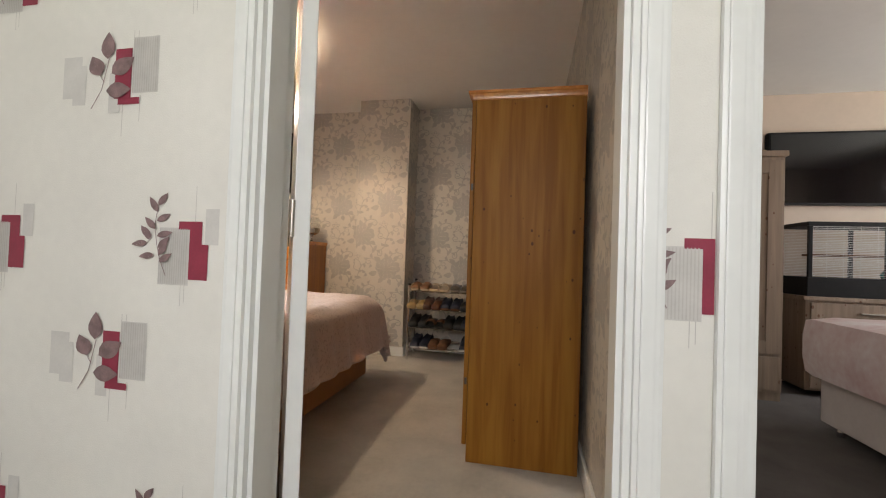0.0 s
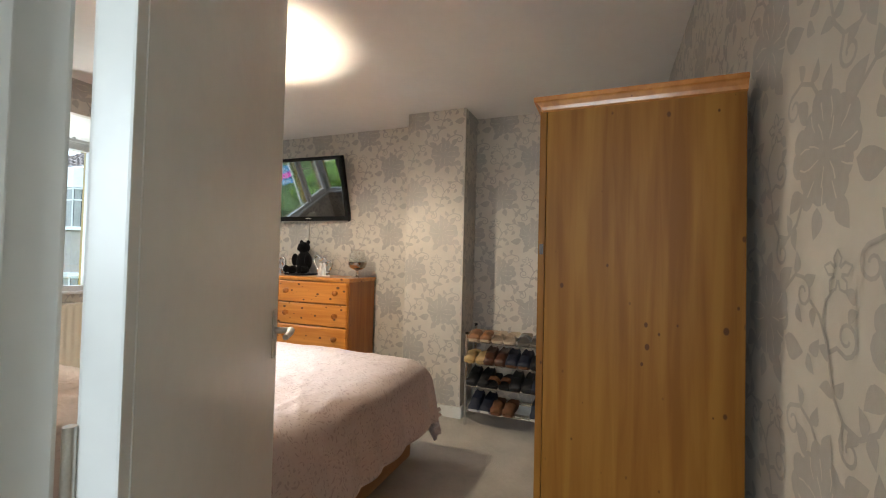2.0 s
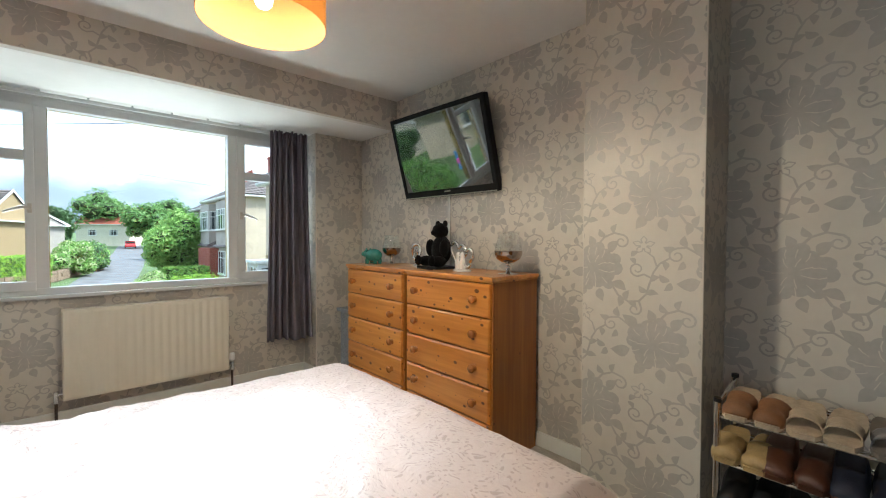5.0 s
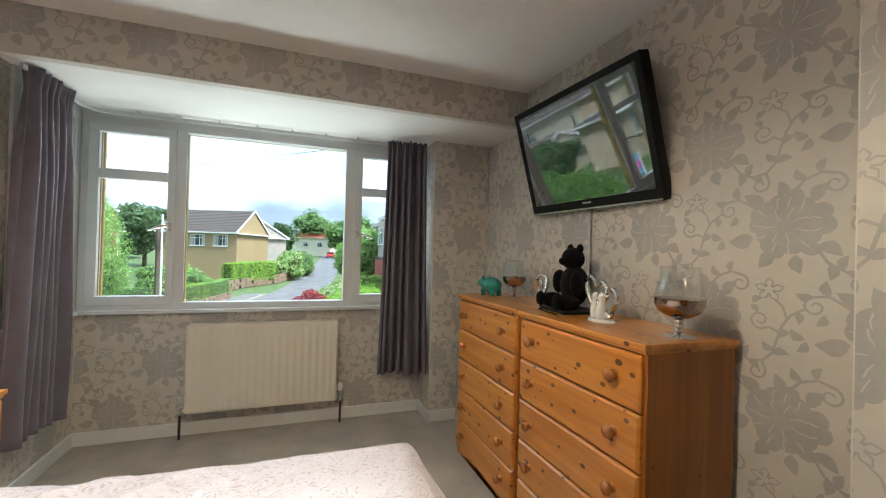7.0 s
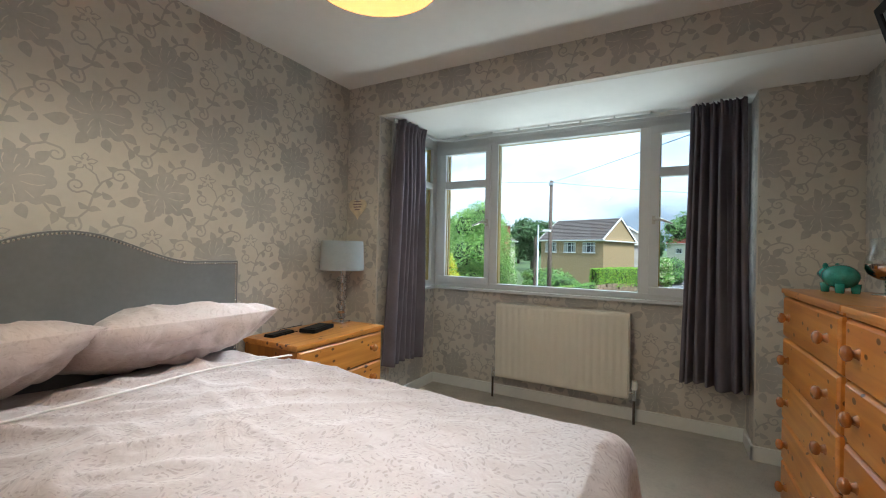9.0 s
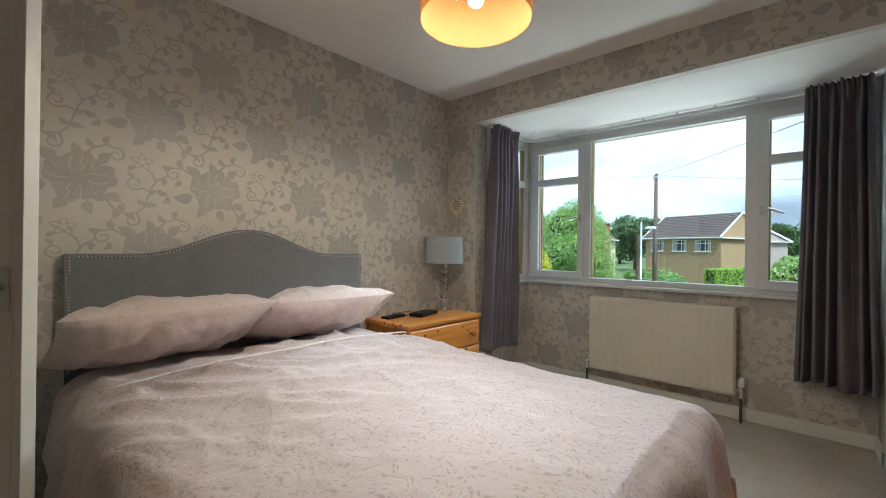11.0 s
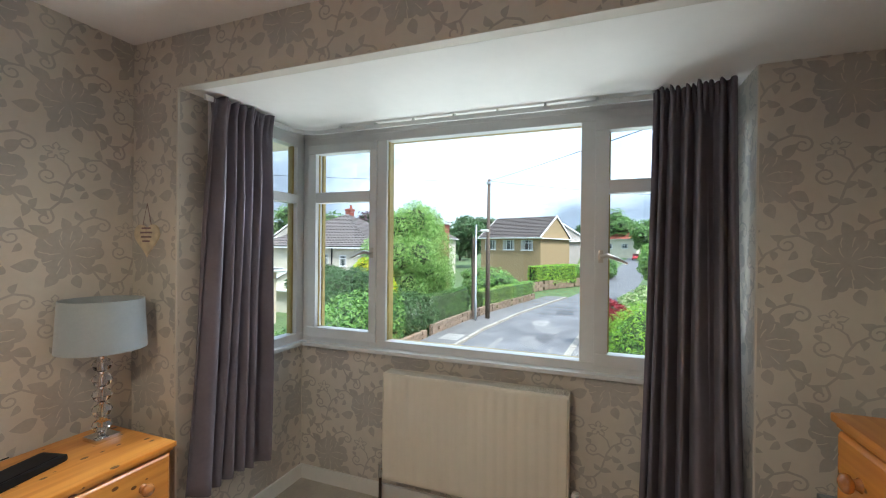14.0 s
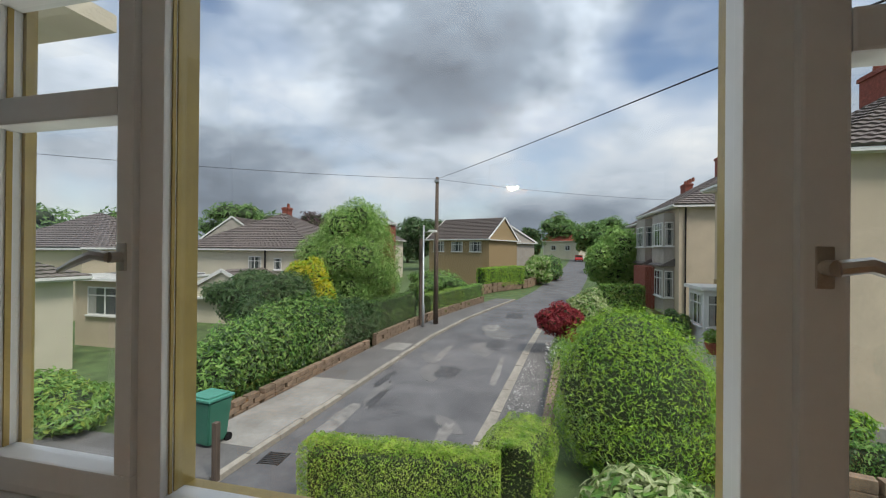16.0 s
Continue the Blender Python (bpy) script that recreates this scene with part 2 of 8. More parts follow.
def leaf_mat(name, c1, c2, trans=0.38):
    m, n, l, p = nodes_of(name)
    tc = n.new("ShaderNodeTexCoord")
    a = n.new("ShaderNodeTexNoise")
    a.inputs["Scale"].default_value, a.inputs["Detail"].default_value = 5.0, 9.0
    l.new(tc.outputs["Object"], a.inputs["Vector"])
    mr = n.new("ShaderNodeMapRange")
    mr.inputs["From Min"].default_value, mr.inputs["From Max"].default_value = 0.38, 0.60
    l.new(a.outputs["Fac"], mr.inputs["Value"])
    mx = n.new("ShaderNodeMix")
    mx.data_type = "RGBA"
    mx.inputs["A"].default_value, mx.inputs["B"].default_value = (*c1, 1), (*c2, 1)
    l.new(mr.outputs["Result"], mx.inputs["Factor"])
    l.new(mx.outputs["Result"], p.inputs["Base Color"])
    p.inputs["Roughness"].default_value = 0.55
    tr = n.new("ShaderNodeBsdfTranslucent")
    l.new(mx.outputs["Result"], tr.inputs["Color"])
    ms = n.new("ShaderNodeMixShader")
    ms.inputs["Fac"].default_value = trans
    l.new(p.outputs["BSDF"], ms.inputs[1])
    l.new(tr.outputs["BSDF"], ms.inputs[2])
    l.new(ms.outputs["Shader"], n["Material Output"].inputs["Surface"])
    return m


PAPER = mat("wallpaper_ground", (0.63, 0.59, 0.525), 0.55, vary=0.04, scale=3.0, bump=0.08, bump_scale=400)
PRINT_A = mat("wallpaper_print_flower", (0.465, 0.445, 0.415), 0.45, vary=0.07, scale=6.0, bump=0.08, bump_scale=400)
PRINT_B = mat("wallpaper_print_leaf", (0.465, 0.440, 0.405), 0.45, vary=0.07, scale=6.0, bump=0.08, bump_scale=400)
HALLPAPER = mat("landing_wallpaper", (0.74, 0.72, 0.67), 0.6, vary=0.03, scale=4.0, bump=0.1, bump_scale=300)
HALL_RED = mat("print_crimson", (0.27, 0.025, 0.055), 0.5, vary=0.08, scale=20)
HALL_GREY = mat("print_pale_grey", (0.60, 0.58, 0.55), 0.5, vary=0.04, scale=20)
HALL_STRIPE = mat("print_stripe_grey", (0.54, 0.51, 0.48), 0.5, vary=0.05, scale=20)
HALL_LEAF = mat("print_mauve_leaf", (0.235, 0.15, 0.15), 0.5, vary=0.2, scale=40)
CEIL = mat("ceiling_paint", (0.80, 0.785, 0.76), 0.75, vary=0.02, scale=2.0, bump=0.04, bump_scale=120)
GLOSS = mat("white_gloss_paint", (0.78, 0.79, 0.77), 0.28, vary=0.03, scale=3.0, bump=0.03, bump_scale=30)
UPVC = mat("white_frame_paint", (0.64, 0.65, 0.65), 0.3, vary=0.03, scale=4.0, bump=0.02, bump_scale=50)
OCHRE = mat("ochre_outer_frame", (0.38, 0.28, 0.09), 0.4, vary=0.1, scale=12.0)
CARPET = mat("beige_carpet", (0.47, 0.425, 0.36), 0.95, vary=0.10, scale=5.0, bump=0.6, bump_scale=420, sheen=0.2)
CARPET_GREY = mat("dark_grey_carpet", (0.12, 0.11, 0.105), 0.95, vary=0.1, scale=5.0, bump=0.6, bump_scale=420)
BEIGE = mat("beige_emulsion", (0.60, 0.49, 0.40), 0.7, vary=0.03, scale=3.0)
PINE_H = pine("pine_horizontal_grain", (0.70, 0.30, 0.055), (0.53, 0.19, 0.028), "X", knot=0.25)
PINE_V = pine("pine_vertical_grain", (0.335, 0.146, 0.021), (0.23, 0.085, 0.011), "Z", rough=0.5, coat=0.0, knot=0.14)
PINE_Y = pine("pine_depth_grain", (0.57, 0.235, 0.05), (0.41, 0.145, 0.026), "Y")
PINE_V.node_tree.nodes["Principled BSDF"].inputs["Specular IOR Level"].default_value = 0.2
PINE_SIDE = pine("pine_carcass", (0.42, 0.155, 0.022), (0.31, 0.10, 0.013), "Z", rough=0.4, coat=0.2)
PINE_KNOB = mat("turned_pine", (0.42, 0.15, 0.03), 0.25, vary=0.15, scale=25.0, coat=0.5)
OAK_DARK = pine("limed_oak", (0.27, 0.20, 0.145), (0.19, 0.135, 0.095), "Z", rough=0.5, coat=0.0)
CURTAIN = mat("grey_curtain", (0.155, 0.136, 0.165), 0.85, vary=0.08, scale=6.0, bump=0.15, bump_scale=500, sheen=0.08)
RADIATOR = mat("cream_radiator_enamel", (0.74, 0.70, 0.60), 0.35, vary=0.02, scale=4.0)
BRASSY = mat("brushed_steel", (0.55, 0.52, 0.47), 0.32, 1.0, vary=0.08, scale=30.0)
CHROME = mat("chrome", (0.78, 0.78, 0.78), 0.08, 1.0, vary=0.03, scale=20.0)
COPPER = mat("old_copper_pipe", (0.10, 0.08, 0.07), 0.45, 0.6, vary=0.15, scale=20.0)
BLACK = mat("black_plastic", (0.010, 0.010, 0.011), 0.5, vary=0.1, scale=20.0, spec=0.15)
SCREEN = mat("tv_screen_glass", (0.004, 0.005, 0.006), 0.03, vary=0.0, scale=2.0, spec=0.6, coat=0.3)
SCREEN.node_tree.nodes["Principled BSDF"].inputs["IOR"].default_value = 2.4
VELVET = mat("grey_velvet", (0.175, 0.18, 0.185), 0.7, vary=0.07, scale=5.0, bump=0.1, bump_scale=300, sheen=0.6)
STUD = mat("silver_studs", (0.75, 0.73, 0.70), 0.2, 1.0, vary=0.05, scale=30.0)
DUVET = fabric_jacquard("pink_silver_jacquard", (0.51, 0.422, 0.402), (0.375, 0.302, 0.283))
PILLOW = fabric_jacquard("pillow_jacquard", (0.63, 0.525, 0.495), (0.56, 0.455, 0.425))
PIPING = mat("ivory_piping", (0.72, 0.66, 0.62), 0.6, vary=0.05, scale=40.0)
DIVAN = mat("tan_divan_fabric", (0.42, 0.25, 0.13), 0.85, vary=0.06, scale=6.0, bump=0.2, bump_scale=400)
WHITE_DIVAN = mat("pale_divan_fabric", (0.62, 0.58, 0.56), 0.8, vary=0.04, scale=6.0)
GLASS = glass_mat("window_glass")
m_cl, n_cl, l_cl, p_cl = nodes_of("clear_thin_glass")
p_cl.inputs["Roughness"].default_value, p_cl.inputs["Base Color"].default_value = 0.03, (0.9, 0.9, 0.9, 1)
p_cl.inputs["Metallic"].default_value = 1.0
cl_tr = n_cl.new("ShaderNodeBsdfTransparent")
cl_tr.inputs["Color"].default_value = (0.96, 0.97, 0.97, 1)
cl_mix = n_cl.new("ShaderNodeMixShader")
cl_mix.inputs["Fac"].default_value = 0.10
l_cl.new(cl_tr.outputs["BSDF"], cl_mix.inputs[1])
l_cl.new(p_cl.outputs["BSDF"], cl_mix.inputs[2])
l_cl.new(cl_mix.outputs["Shader"], n_cl["Material Output"].inputs["Surface"])
CLEAR = m_cl
SMOKE = mat("smoked_mirror_glass", (0.40, 0.33, 0.28), 0.06, 1.0, vary=0.1, scale=15.0)
CRYSTAL = glass_mat("crystal", (0.98, 0.98, 1.0), 0.0, 1.55)
SHADE_GREY = mat("silver_grey_shade", (0.33, 0.37, 0.39), 0.5, vary=0.04, scale=10.0, bump=0.1, bump_scale=500, sheen=0.3)
TEAL = mat("teal_ceramic", (0.04, 0.30, 0.25), 0.15, vary=0.2, scale=25.0, coat=0.6)
SILVER = mat("polished_silver", (0.72, 0.70, 0.67), 0.12, 1.0, vary=0.05, scale=25.0)
PLUSH = mat("black_plush", (0.006, 0.006, 0.007), 0.95, vary=0.2, scale=60.0, bump=0.6, bump_scale=300, spec=0.1, sheen=0.03)
WICKER = mat("grey_wicker", (0.33, 0.36, 0.40), 0.7, vary=0.15, scale=40.0)
SWITCH = mat("white_switch_plastic", (0.78, 0.78, 0.76), 0.35, vary=0.02, scale=10.0)

m_sh, n_sh, l_sh, p_sh = nodes_of("cream_pendant_shade")
p_sh.inputs["Base Color"].default_value, p_sh.inputs["Roughness"].default_value = (0.175, 0.068, 0.013, 1), 0.8
sh_tr = n_sh.new("ShaderNodeBsdfTranslucent")
sh_tr.inputs["Color"].default_value = (0.33, 0.205, 0.088, 1)
sh_mix = n_sh.new("ShaderNodeMixShader")
sh_mix.inputs["Fac"].default_value = 0.5
l_sh.new(p_sh.outputs["BSDF"], sh_mix.inputs[1])
l_sh.new(sh_tr.outputs["BSDF"], sh_mix.inputs[2])
l_sh.new(sh_mix.outputs["Shader"], n_sh["Material Output"].inputs["Surface"])
SHADE_WARM = m_sh
m_b, n_b, l_b, p_b = nodes_of("lit_bulb")
p_b.inputs["Emission Color"].default_value, p_b.inputs["Emission Strength"].default_value = (1.0, 0.72, 0.42, 1), 5.0
BULB = m_b

ASPHALT = mat("worn_asphalt", (0.16, 0.158, 0.16), 0.75, vary=0.14, scale=0.9, bump=0.4, bump_scale=60, second=(0.075, 0.074, 0.078))
PAVING = mat("pale_pavement", (0.30, 0.285, 0.26), 0.85, vary=0.15, scale=1.3, bump=0.3, bump_scale=60)
PAVING_DARK = mat("tarmac_pavement", (0.14, 0.135, 0.13), 0.85, vary=0.15, scale=1.3, bump=0.3, bump_scale=60)
KERB = mat("stone_kerb", (0.33, 0.30, 0.25), 0.85, vary=0.15, scale=4.0, bump=0.3, bump_scale=40, random=0.12)
EARTH = mat("grass_ground", (0.09, 0.14, 0.045), 0.95, vary=0.25, scale=1.5, bump=0.5, bump_scale=40)
BRICKWALL = mat("garden_wall_stone", (0.24, 0.17, 0.115), 0.9, vary=0.2, scale=6.0, bump=0.4, bump_scale=40, random=0.18)
RENDER = mat("cream_render", (0.55, 0.46, 0.345), 0.9, vary=0.06, scale=1.2, bump=0.3, bump_scale=80)
RENDER_PALE = mat("pale_render", (0.60, 0.55, 0.44), 0.9, vary=0.06, scale=1.2, bump=0.3, bump_scale=80)
RENDER_GREY = mat("grey_pebbledash", (0.40, 0.36, 0.32), 0.9, vary=0.08, scale=1.2, bump=0.5, bump_scale=120)
STONE = mat("buff_stone", (0.34, 0.245, 0.13), 0.9, vary=0.2, scale=5.0, bump=0.4, bump_scale=30)
TILE = mat("brown_grey_roof_tile", (0.15, 0.125, 0.115), 0.75, vary=0.18, scale=3.0, bump=0.3, bump_scale=50, random=0.1)
TILE_BROWN = mat("brown_roof_tile", (0.085, 0.068, 0.06), 0.8, vary=0.15, scale=3.0, bump=0.3, bump_scale=50)
TILE_RED = mat("red_roof_tile", (0.30, 0.085, 0.05), 0.8, vary=0.15, scale=3.0)
REDBRICK = mat("red_brick", (0.28, 0.075, 0.05), 0.85, vary=0.2, scale=10.0, bump=0.3, bump_scale=60)
WOODPOLE = mat("weathered_pole", (0.11, 0.08, 0.06), 0.85, vary=0.2, scale=8.0, stretch=(4, 4, 0.3))
GALV = mat("galvanised_post", (0.42, 0.44, 0.46), 0.4, 0.6, vary=0.08, scale=10.0)
BIN = mat("green_bin_plastic", (0.035, 0.16, 0.105), 0.45, vary=0.06, scale=6.0)
BIN_LID = mat("green_bin_lid_plastic", (0.07, 0.27, 0.20), 0.45, vary=0.06, scale=6.0)
DARKGLASS = mat("dark_window_glass", (0.05, 0.06, 0.065), 0.05, vary=0.1, scale=2.0, spec=0.8)
WHITEPAINT = mat("white_joinery", (0.75, 0.75, 0.73), 0.4, vary=0.03, scale=5.0)
CARRED = mat("red_car_paint", (0.45, 0.02, 0.02), 0.25, vary=0.03, scale=5.0, coat=0.8)
BARK = mat("bark", (0.09, 0.065, 0.045), 0.9, vary=0.25, scale=12.0, bump=0.6, bump_scale=40)
L_LIME = leaf_mat("lime_conifer", (0.202, 0.403, 0.030), (0.403, 0.605, 0.060))
L_BOX = leaf_mat("clipped_hedge_leaf", (0.165, 0.290, 0.039), (0.388, 0.485, 0.098))
L_GREEN = leaf_mat("green_leaf", (0.119, 0.283, 0.055), (0.283, 0.456, 0.109))
L_DARK = leaf_mat("dark_leaf", (0.043, 0.106, 0.035), (0.116, 0.194, 0.068))
L_WILLOW = leaf_mat("pale_green_leaf", (0.181, 0.343, 0.081), (0.384, 0.545, 0.161))
L_YELLOW = leaf_mat("yellow_conifer", (0.690, 0.589, 0.018), (0.463, 0.463, 0.036))
L_RED = leaf_mat("red_maple_leaf", (0.202, 0.019, 0.031), (0.372, 0.046, 0.054))
L_PALE = leaf_mat("variegated_leaf", (0.264, 0.357, 0.124), (0.558, 0.600, 0.341))
L_COPPER = leaf_mat("copper_beech_leaf", (0.078, 0.039, 0.046), (0.124, 0.078, 0.078))
L_FAR = leaf_mat("distant_leaf", (0.111, 0.222, 0.060), (0.202, 0.343, 0.101))
# dark green that paints the shade inside shrubs, hedges and crowns
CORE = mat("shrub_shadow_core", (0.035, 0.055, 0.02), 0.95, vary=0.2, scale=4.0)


# ---- mesh helpers ----
def finish(bm, name, material, parent=None, smooth=False, angle=None):
    bmesh.ops.recalc_face_normals(bm, faces=bm.faces)
    me = bpy.data.meshes.new(name)
    bm.to_mesh(me)
    bm.free()
    me.materials.append(material)
    if smooth:
        me.shade_smooth()
        if angle:
            me.set_sharp_from_angle(angle=radians(angle))
    ob = new(name, me)
    if parent:
        ob.parent = parent
    return ob


def raw(name, verts, faces, material, parent=None, smooth=False):
    me = bpy.data.meshes.new(name)
    me.from_pydata([tuple(v) for v in verts], [], [tuple(f) for f in faces])
    me.materials.append(material)
    if smooth:
        me.shade_smooth()
    ob = new(name, me)
    if parent:
        ob.parent = parent
    return ob


def add_box(bm, x0, x1, y0, y1, z0, z1, bevel=0.0, m=None):
    r = bmesh.ops.create_cube(bm, size=1.0)
    mm = Matrix.Translation(((x0 + x1) / 2, (y0 + y1) / 2, (z0 + z1) / 2)) @ Matrix.Diagonal((abs(x1 - x0), abs(y1 - y0), abs(z1 - z0), 1))
    if m:
        mm = m @ mm
    bmesh.ops.transform(bm, matrix=mm, verts=r["verts"])
    if bevel:
        edges = list({e for v in r["verts"] for e in v.link_edges})
        bmesh.ops.bevel(bm, geom=edges, offset=bevel, segments=2, profile=0.7, affect="EDGES", clamp_overlap=True)


def boxes(name, rows, material, parent=None, bevel=0.0, each=False):
    if each:
        return [boxes(name, [r], material, parent, bevel) for r in rows][0]
    bm = bmesh.new()
    for r in rows:
        add_box(bm, *r, bevel=bevel)
    return finish(bm, name, material, parent)


def add_cyl(bm, p, q, r0, r1=None, seg=12):
    p, q = Vector(p), Vector(q)
    d = q - p
    r = bmesh.ops.create_cone(bm, cap_ends=True, segments=seg, radius1=r0, radius2=r0 if r1 is None else r1, depth=d.length)
    m = Matrix.Translation((p + q) / 2) @ d.to_track_quat("Z", "Y").to_matrix().to_4x4()
    bmesh.ops.transform(bm, matrix=m, verts=r["verts"])


def add_ball(bm, c, rx, ry=None, rz=None, seg=16, rings=10, m=None):
    r = bmesh.ops.create_uvsphere(bm, u_segments=seg, v_segments=rings, radius=1.0)
    mm = Matrix.Translation(c) @ Matrix.Diagonal((rx, ry or rx, rz or rx, 1))
    bmesh.ops.transform(bm, matrix=m @ mm if m else mm, verts=r["verts"])


def add_lathe(bm, profile, c=(0, 0, 0), seg=24, m=None):
    """Turned shape: profile rows of radius, height."""
    rings = []
    for r, z in profile:
        ring = []
        for k in range(seg):
            a = 2 * math.pi * k / seg
            v = Vector((c[0] + r * math.cos(a), c[1] + r * math.sin(a), c[2] + z))
            ring.append(bm.verts.new(m @ v if m else v))
        rings.append(ring)
    for a, b in zip(rings, rings[1:]):
        for k in range(seg):
            bm.faces.new((a[k], a[(k + 1) % seg], b[(k + 1) % seg], b[k]))
    if profile[0][0] > 1e-4:
        bm.faces.new(rings[0][::-1])
    if profile[-1][0] > 1e-4:
        bm.faces.new(rings[-1])


def add_tube(bm, pts, r, seg=8):
    """Round bar along a line of points."""
    pts = [Vector(p) for p in pts]
    rings = []
    for i, p in enumerate(pts):
        d = (pts[min(i + 1, len(pts) - 1)] - pts[max(i - 1, 0)]).normalized()
        up = Vector((0, 0, 1)) if abs(d.z) < 0.9 else Vector((1, 0, 0))
        a = d.cross(up).normalized()
        b = d.cross(a)
        rr = r[i] if isinstance(r, (list, tuple)) else r
        rings.append([bm.verts.new(p + rr * (math.cos(t) * a + math.sin(t) * b)) for t in (2 * math.pi * k / seg for k in range(seg))])
    for a, b in zip(rings, rings[1:]):
        for k in range(seg):
            bm.faces.new((a[k], a[(k + 1) % seg], b[(k + 1) % seg], b[k]))
    bm.faces.new(rings[0][::-1])
    bm.faces.new(rings[-1])


def add_prism(bm, outline, lo, hi, axis="z"):
    """Flat outline pulled out along an axis. outline: pairs in the other two axes, in order."""
    def at(u, v, w):
        return (u, v, w) if axis == "z" else (u, w, v) if axis == "y" else (w, u, v)
    a = [bm.verts.new(at(u, v, lo)) for u, v in outline]
    b = [bm.verts.new(at(u, v, hi)) for u, v in outline]
    n = len(outline)
    for k in range(n):
        bm.faces.new((a[k], a[(k + 1) % n], b[(k + 1) % n], b[k]))
    fa, fb = bm.faces.new(a[::-1]), bm.faces.new(b)
    bmesh.ops.triangulate(bm, faces=[fa, fb])


def thing(name, loc, label, category, group="", rz=0.0, kind=""):
    ob = new(name)
    ob.matrix_basis = pose(*loc, 0, 0, rz)
    return tagged(ob, label, category, group, kind)


def structure(ob, label, category="wall"):
    return tagged(ob, label, category, kind="structure")


# ---- bedroom shell ----
XE, XB, XW, YS, YN, H, SOF = 0.135, -3.645, -4.47, 1.115, 4.2, 2.4, 2.163
structure(boxes("floor", [(-4.6, 0.15, 1.0, 4.35, -0.1, 0.0)], CARPET), "beige short-pile fitted carpet", "carpet")
structure(boxes("ceiling", [(-3.645, 0.15, 1.0, 4.35, H, H + 0.12)], CEIL), "matt white painted bedroom ceiling", "ceiling")
structure(boxes("bay_ceiling", [(-4.62, -3.70, 1.2, 4.35, SOF, SOF + 0.3)], CEIL), "white painted lower ceiling of the bay", "ceiling")
structure(boxes("wall_south", [(-3.9, -0.72, 1.055, YS, 0, H), (0.05, XE, 1.055, YS, 0, H), (-0.72, 0.05, 1.055, YS, 2.02, H)], PAPER), "wall with grey floral damask wallpaper behind the bed")
structure(boxes("wall_east", [(XE, 0.15, 1.115, 4.35, 0, H)], PAPER), "wall with grey floral damask wallpaper beside the wardrobe")
structure(boxes("wall_north", [(-4.6, XE, YN, 4.35, 0, H)], PAPER), "wall with grey floral damask wallpaper behind the chests")
structure(boxes("wall_chimney_breast", [(-1.75, -1.25, 3.91, YN, 0, H)], PAPER, bevel=0.004), "projecting chimney breast with grey damask wallpaper")
structure(boxes("wall_beam", [(-3.70, XB, YS, YN, SOF, H + 0.05)], PAPER, bevel=0.004), "wallpapered downstand beam over the bay opening")
structure(boxes("wall_bay_pier", [(-3.80, XB, YS, 1.41, 0, SOF)], PAPER, bevel=0.006), "wallpapered pier beside the bay window")
structure(boxes("wall_bay_recess", [(-4.6, -4.213, 3.735, YN, 0, SOF)], PAPER, bevel=0.006), "wallpapered return beside the bay window")
structure(boxes("wall_bay_front", [(-4.62, XW, 1.30, 3.735, 0, 0.845)], PAPER), "wallpapered wall under the bay window")
structure(boxes("wall_bay_side", [(XW, -3.80, 1.30, 1.425, 0, 0.845)], PAPER), "wallpapered wall under the side window")

BB = 0.085
bb = [(-3.645, -0.74, YS, YS + 0.015, 0, BB), (XE - 0.015, XE, YS, YN, 0, BB), (-1.25, XE, YN - 0.015, YN, 0, BB),
      (-4.213, -1.75, YN - 0.015, YN, 0, BB), (-1.765, -1.235, 3.895, 3.91, 0, BB), (-1.25, -1.235, 3.91, YN - 0.015, 0, BB),
      (-1.765, -1.75, 3.91, YN - 0.015, 0, BB), (XW, XW + 0.015, 1.425, 3.735, 0, BB), (XW + 0.015, XB, 1.425, 1.44, 0, BB),
      (-4.213, -4.198, 3.72, YN - 0.015, 0, BB), (XW + 0.015, -4.198, 3.72, 3.735, 0, BB), (-3.66, XB + 0.015, YS + 0.015, 1.44, 0, BB)]
structure(boxes("baseboard", bb, GLOSS, bevel=0.004), "low white gloss skirting board", "skirting")

# landing
structure(boxes("floor_landing", [(-1.6, 1.6, -1.15, 1.0, -0.1, 0.0)], CARPET), "beige carpet of the landing", "carpet")
structure(boxes("ceiling_landing", [(-1.6, 1.7, -1.15, 1.0, H, H + 0.12)], CEIL), "white landing ceiling", "ceiling")
structure(boxes("wall_landing_front", [(-1.6, -0.72, 1.0, 1.055, 0, H), (0.066, 0.21, 1.0, 1.055, 0, H), (-0.72, 0.066, 1.0, 1.055, 2.02, H),
                                       (0.21, 0.925, 1.0, 1.055, 2.02, H), (0.925, 1.7, 1.0, 1.055, 0, H)], HALLPAPER), "cream landing wallpaper with red and grey motifs")
structure(boxes("wall_landing_left", [(-1.7, -1.6, -1.15, 1.055, 0, H)], HALLPAPER), "plain cream side wall of the landing")
structure(boxes("wall_landing_right", [(1.6, 1.7, -1.15, 1.0, 0, H)], HALLPAPER), "plain cream side wall of the landing")
# unseen wall; its window opening is made up to let light onto the landing
structure(boxes("wall_landing_back", [(-1.6, -0.75, -1.15, -1.05, 0, H), (0.35, 1.6, -1.15, -1.05, 0, H), (-0.75, 0.35, -1.15, -1.05, 0, 1.0), (-0.75, 0.35, -1.15, -1.05, 2.1, H)], HALLPAPER), "unseen back wall of the landing with a made-up window opening")

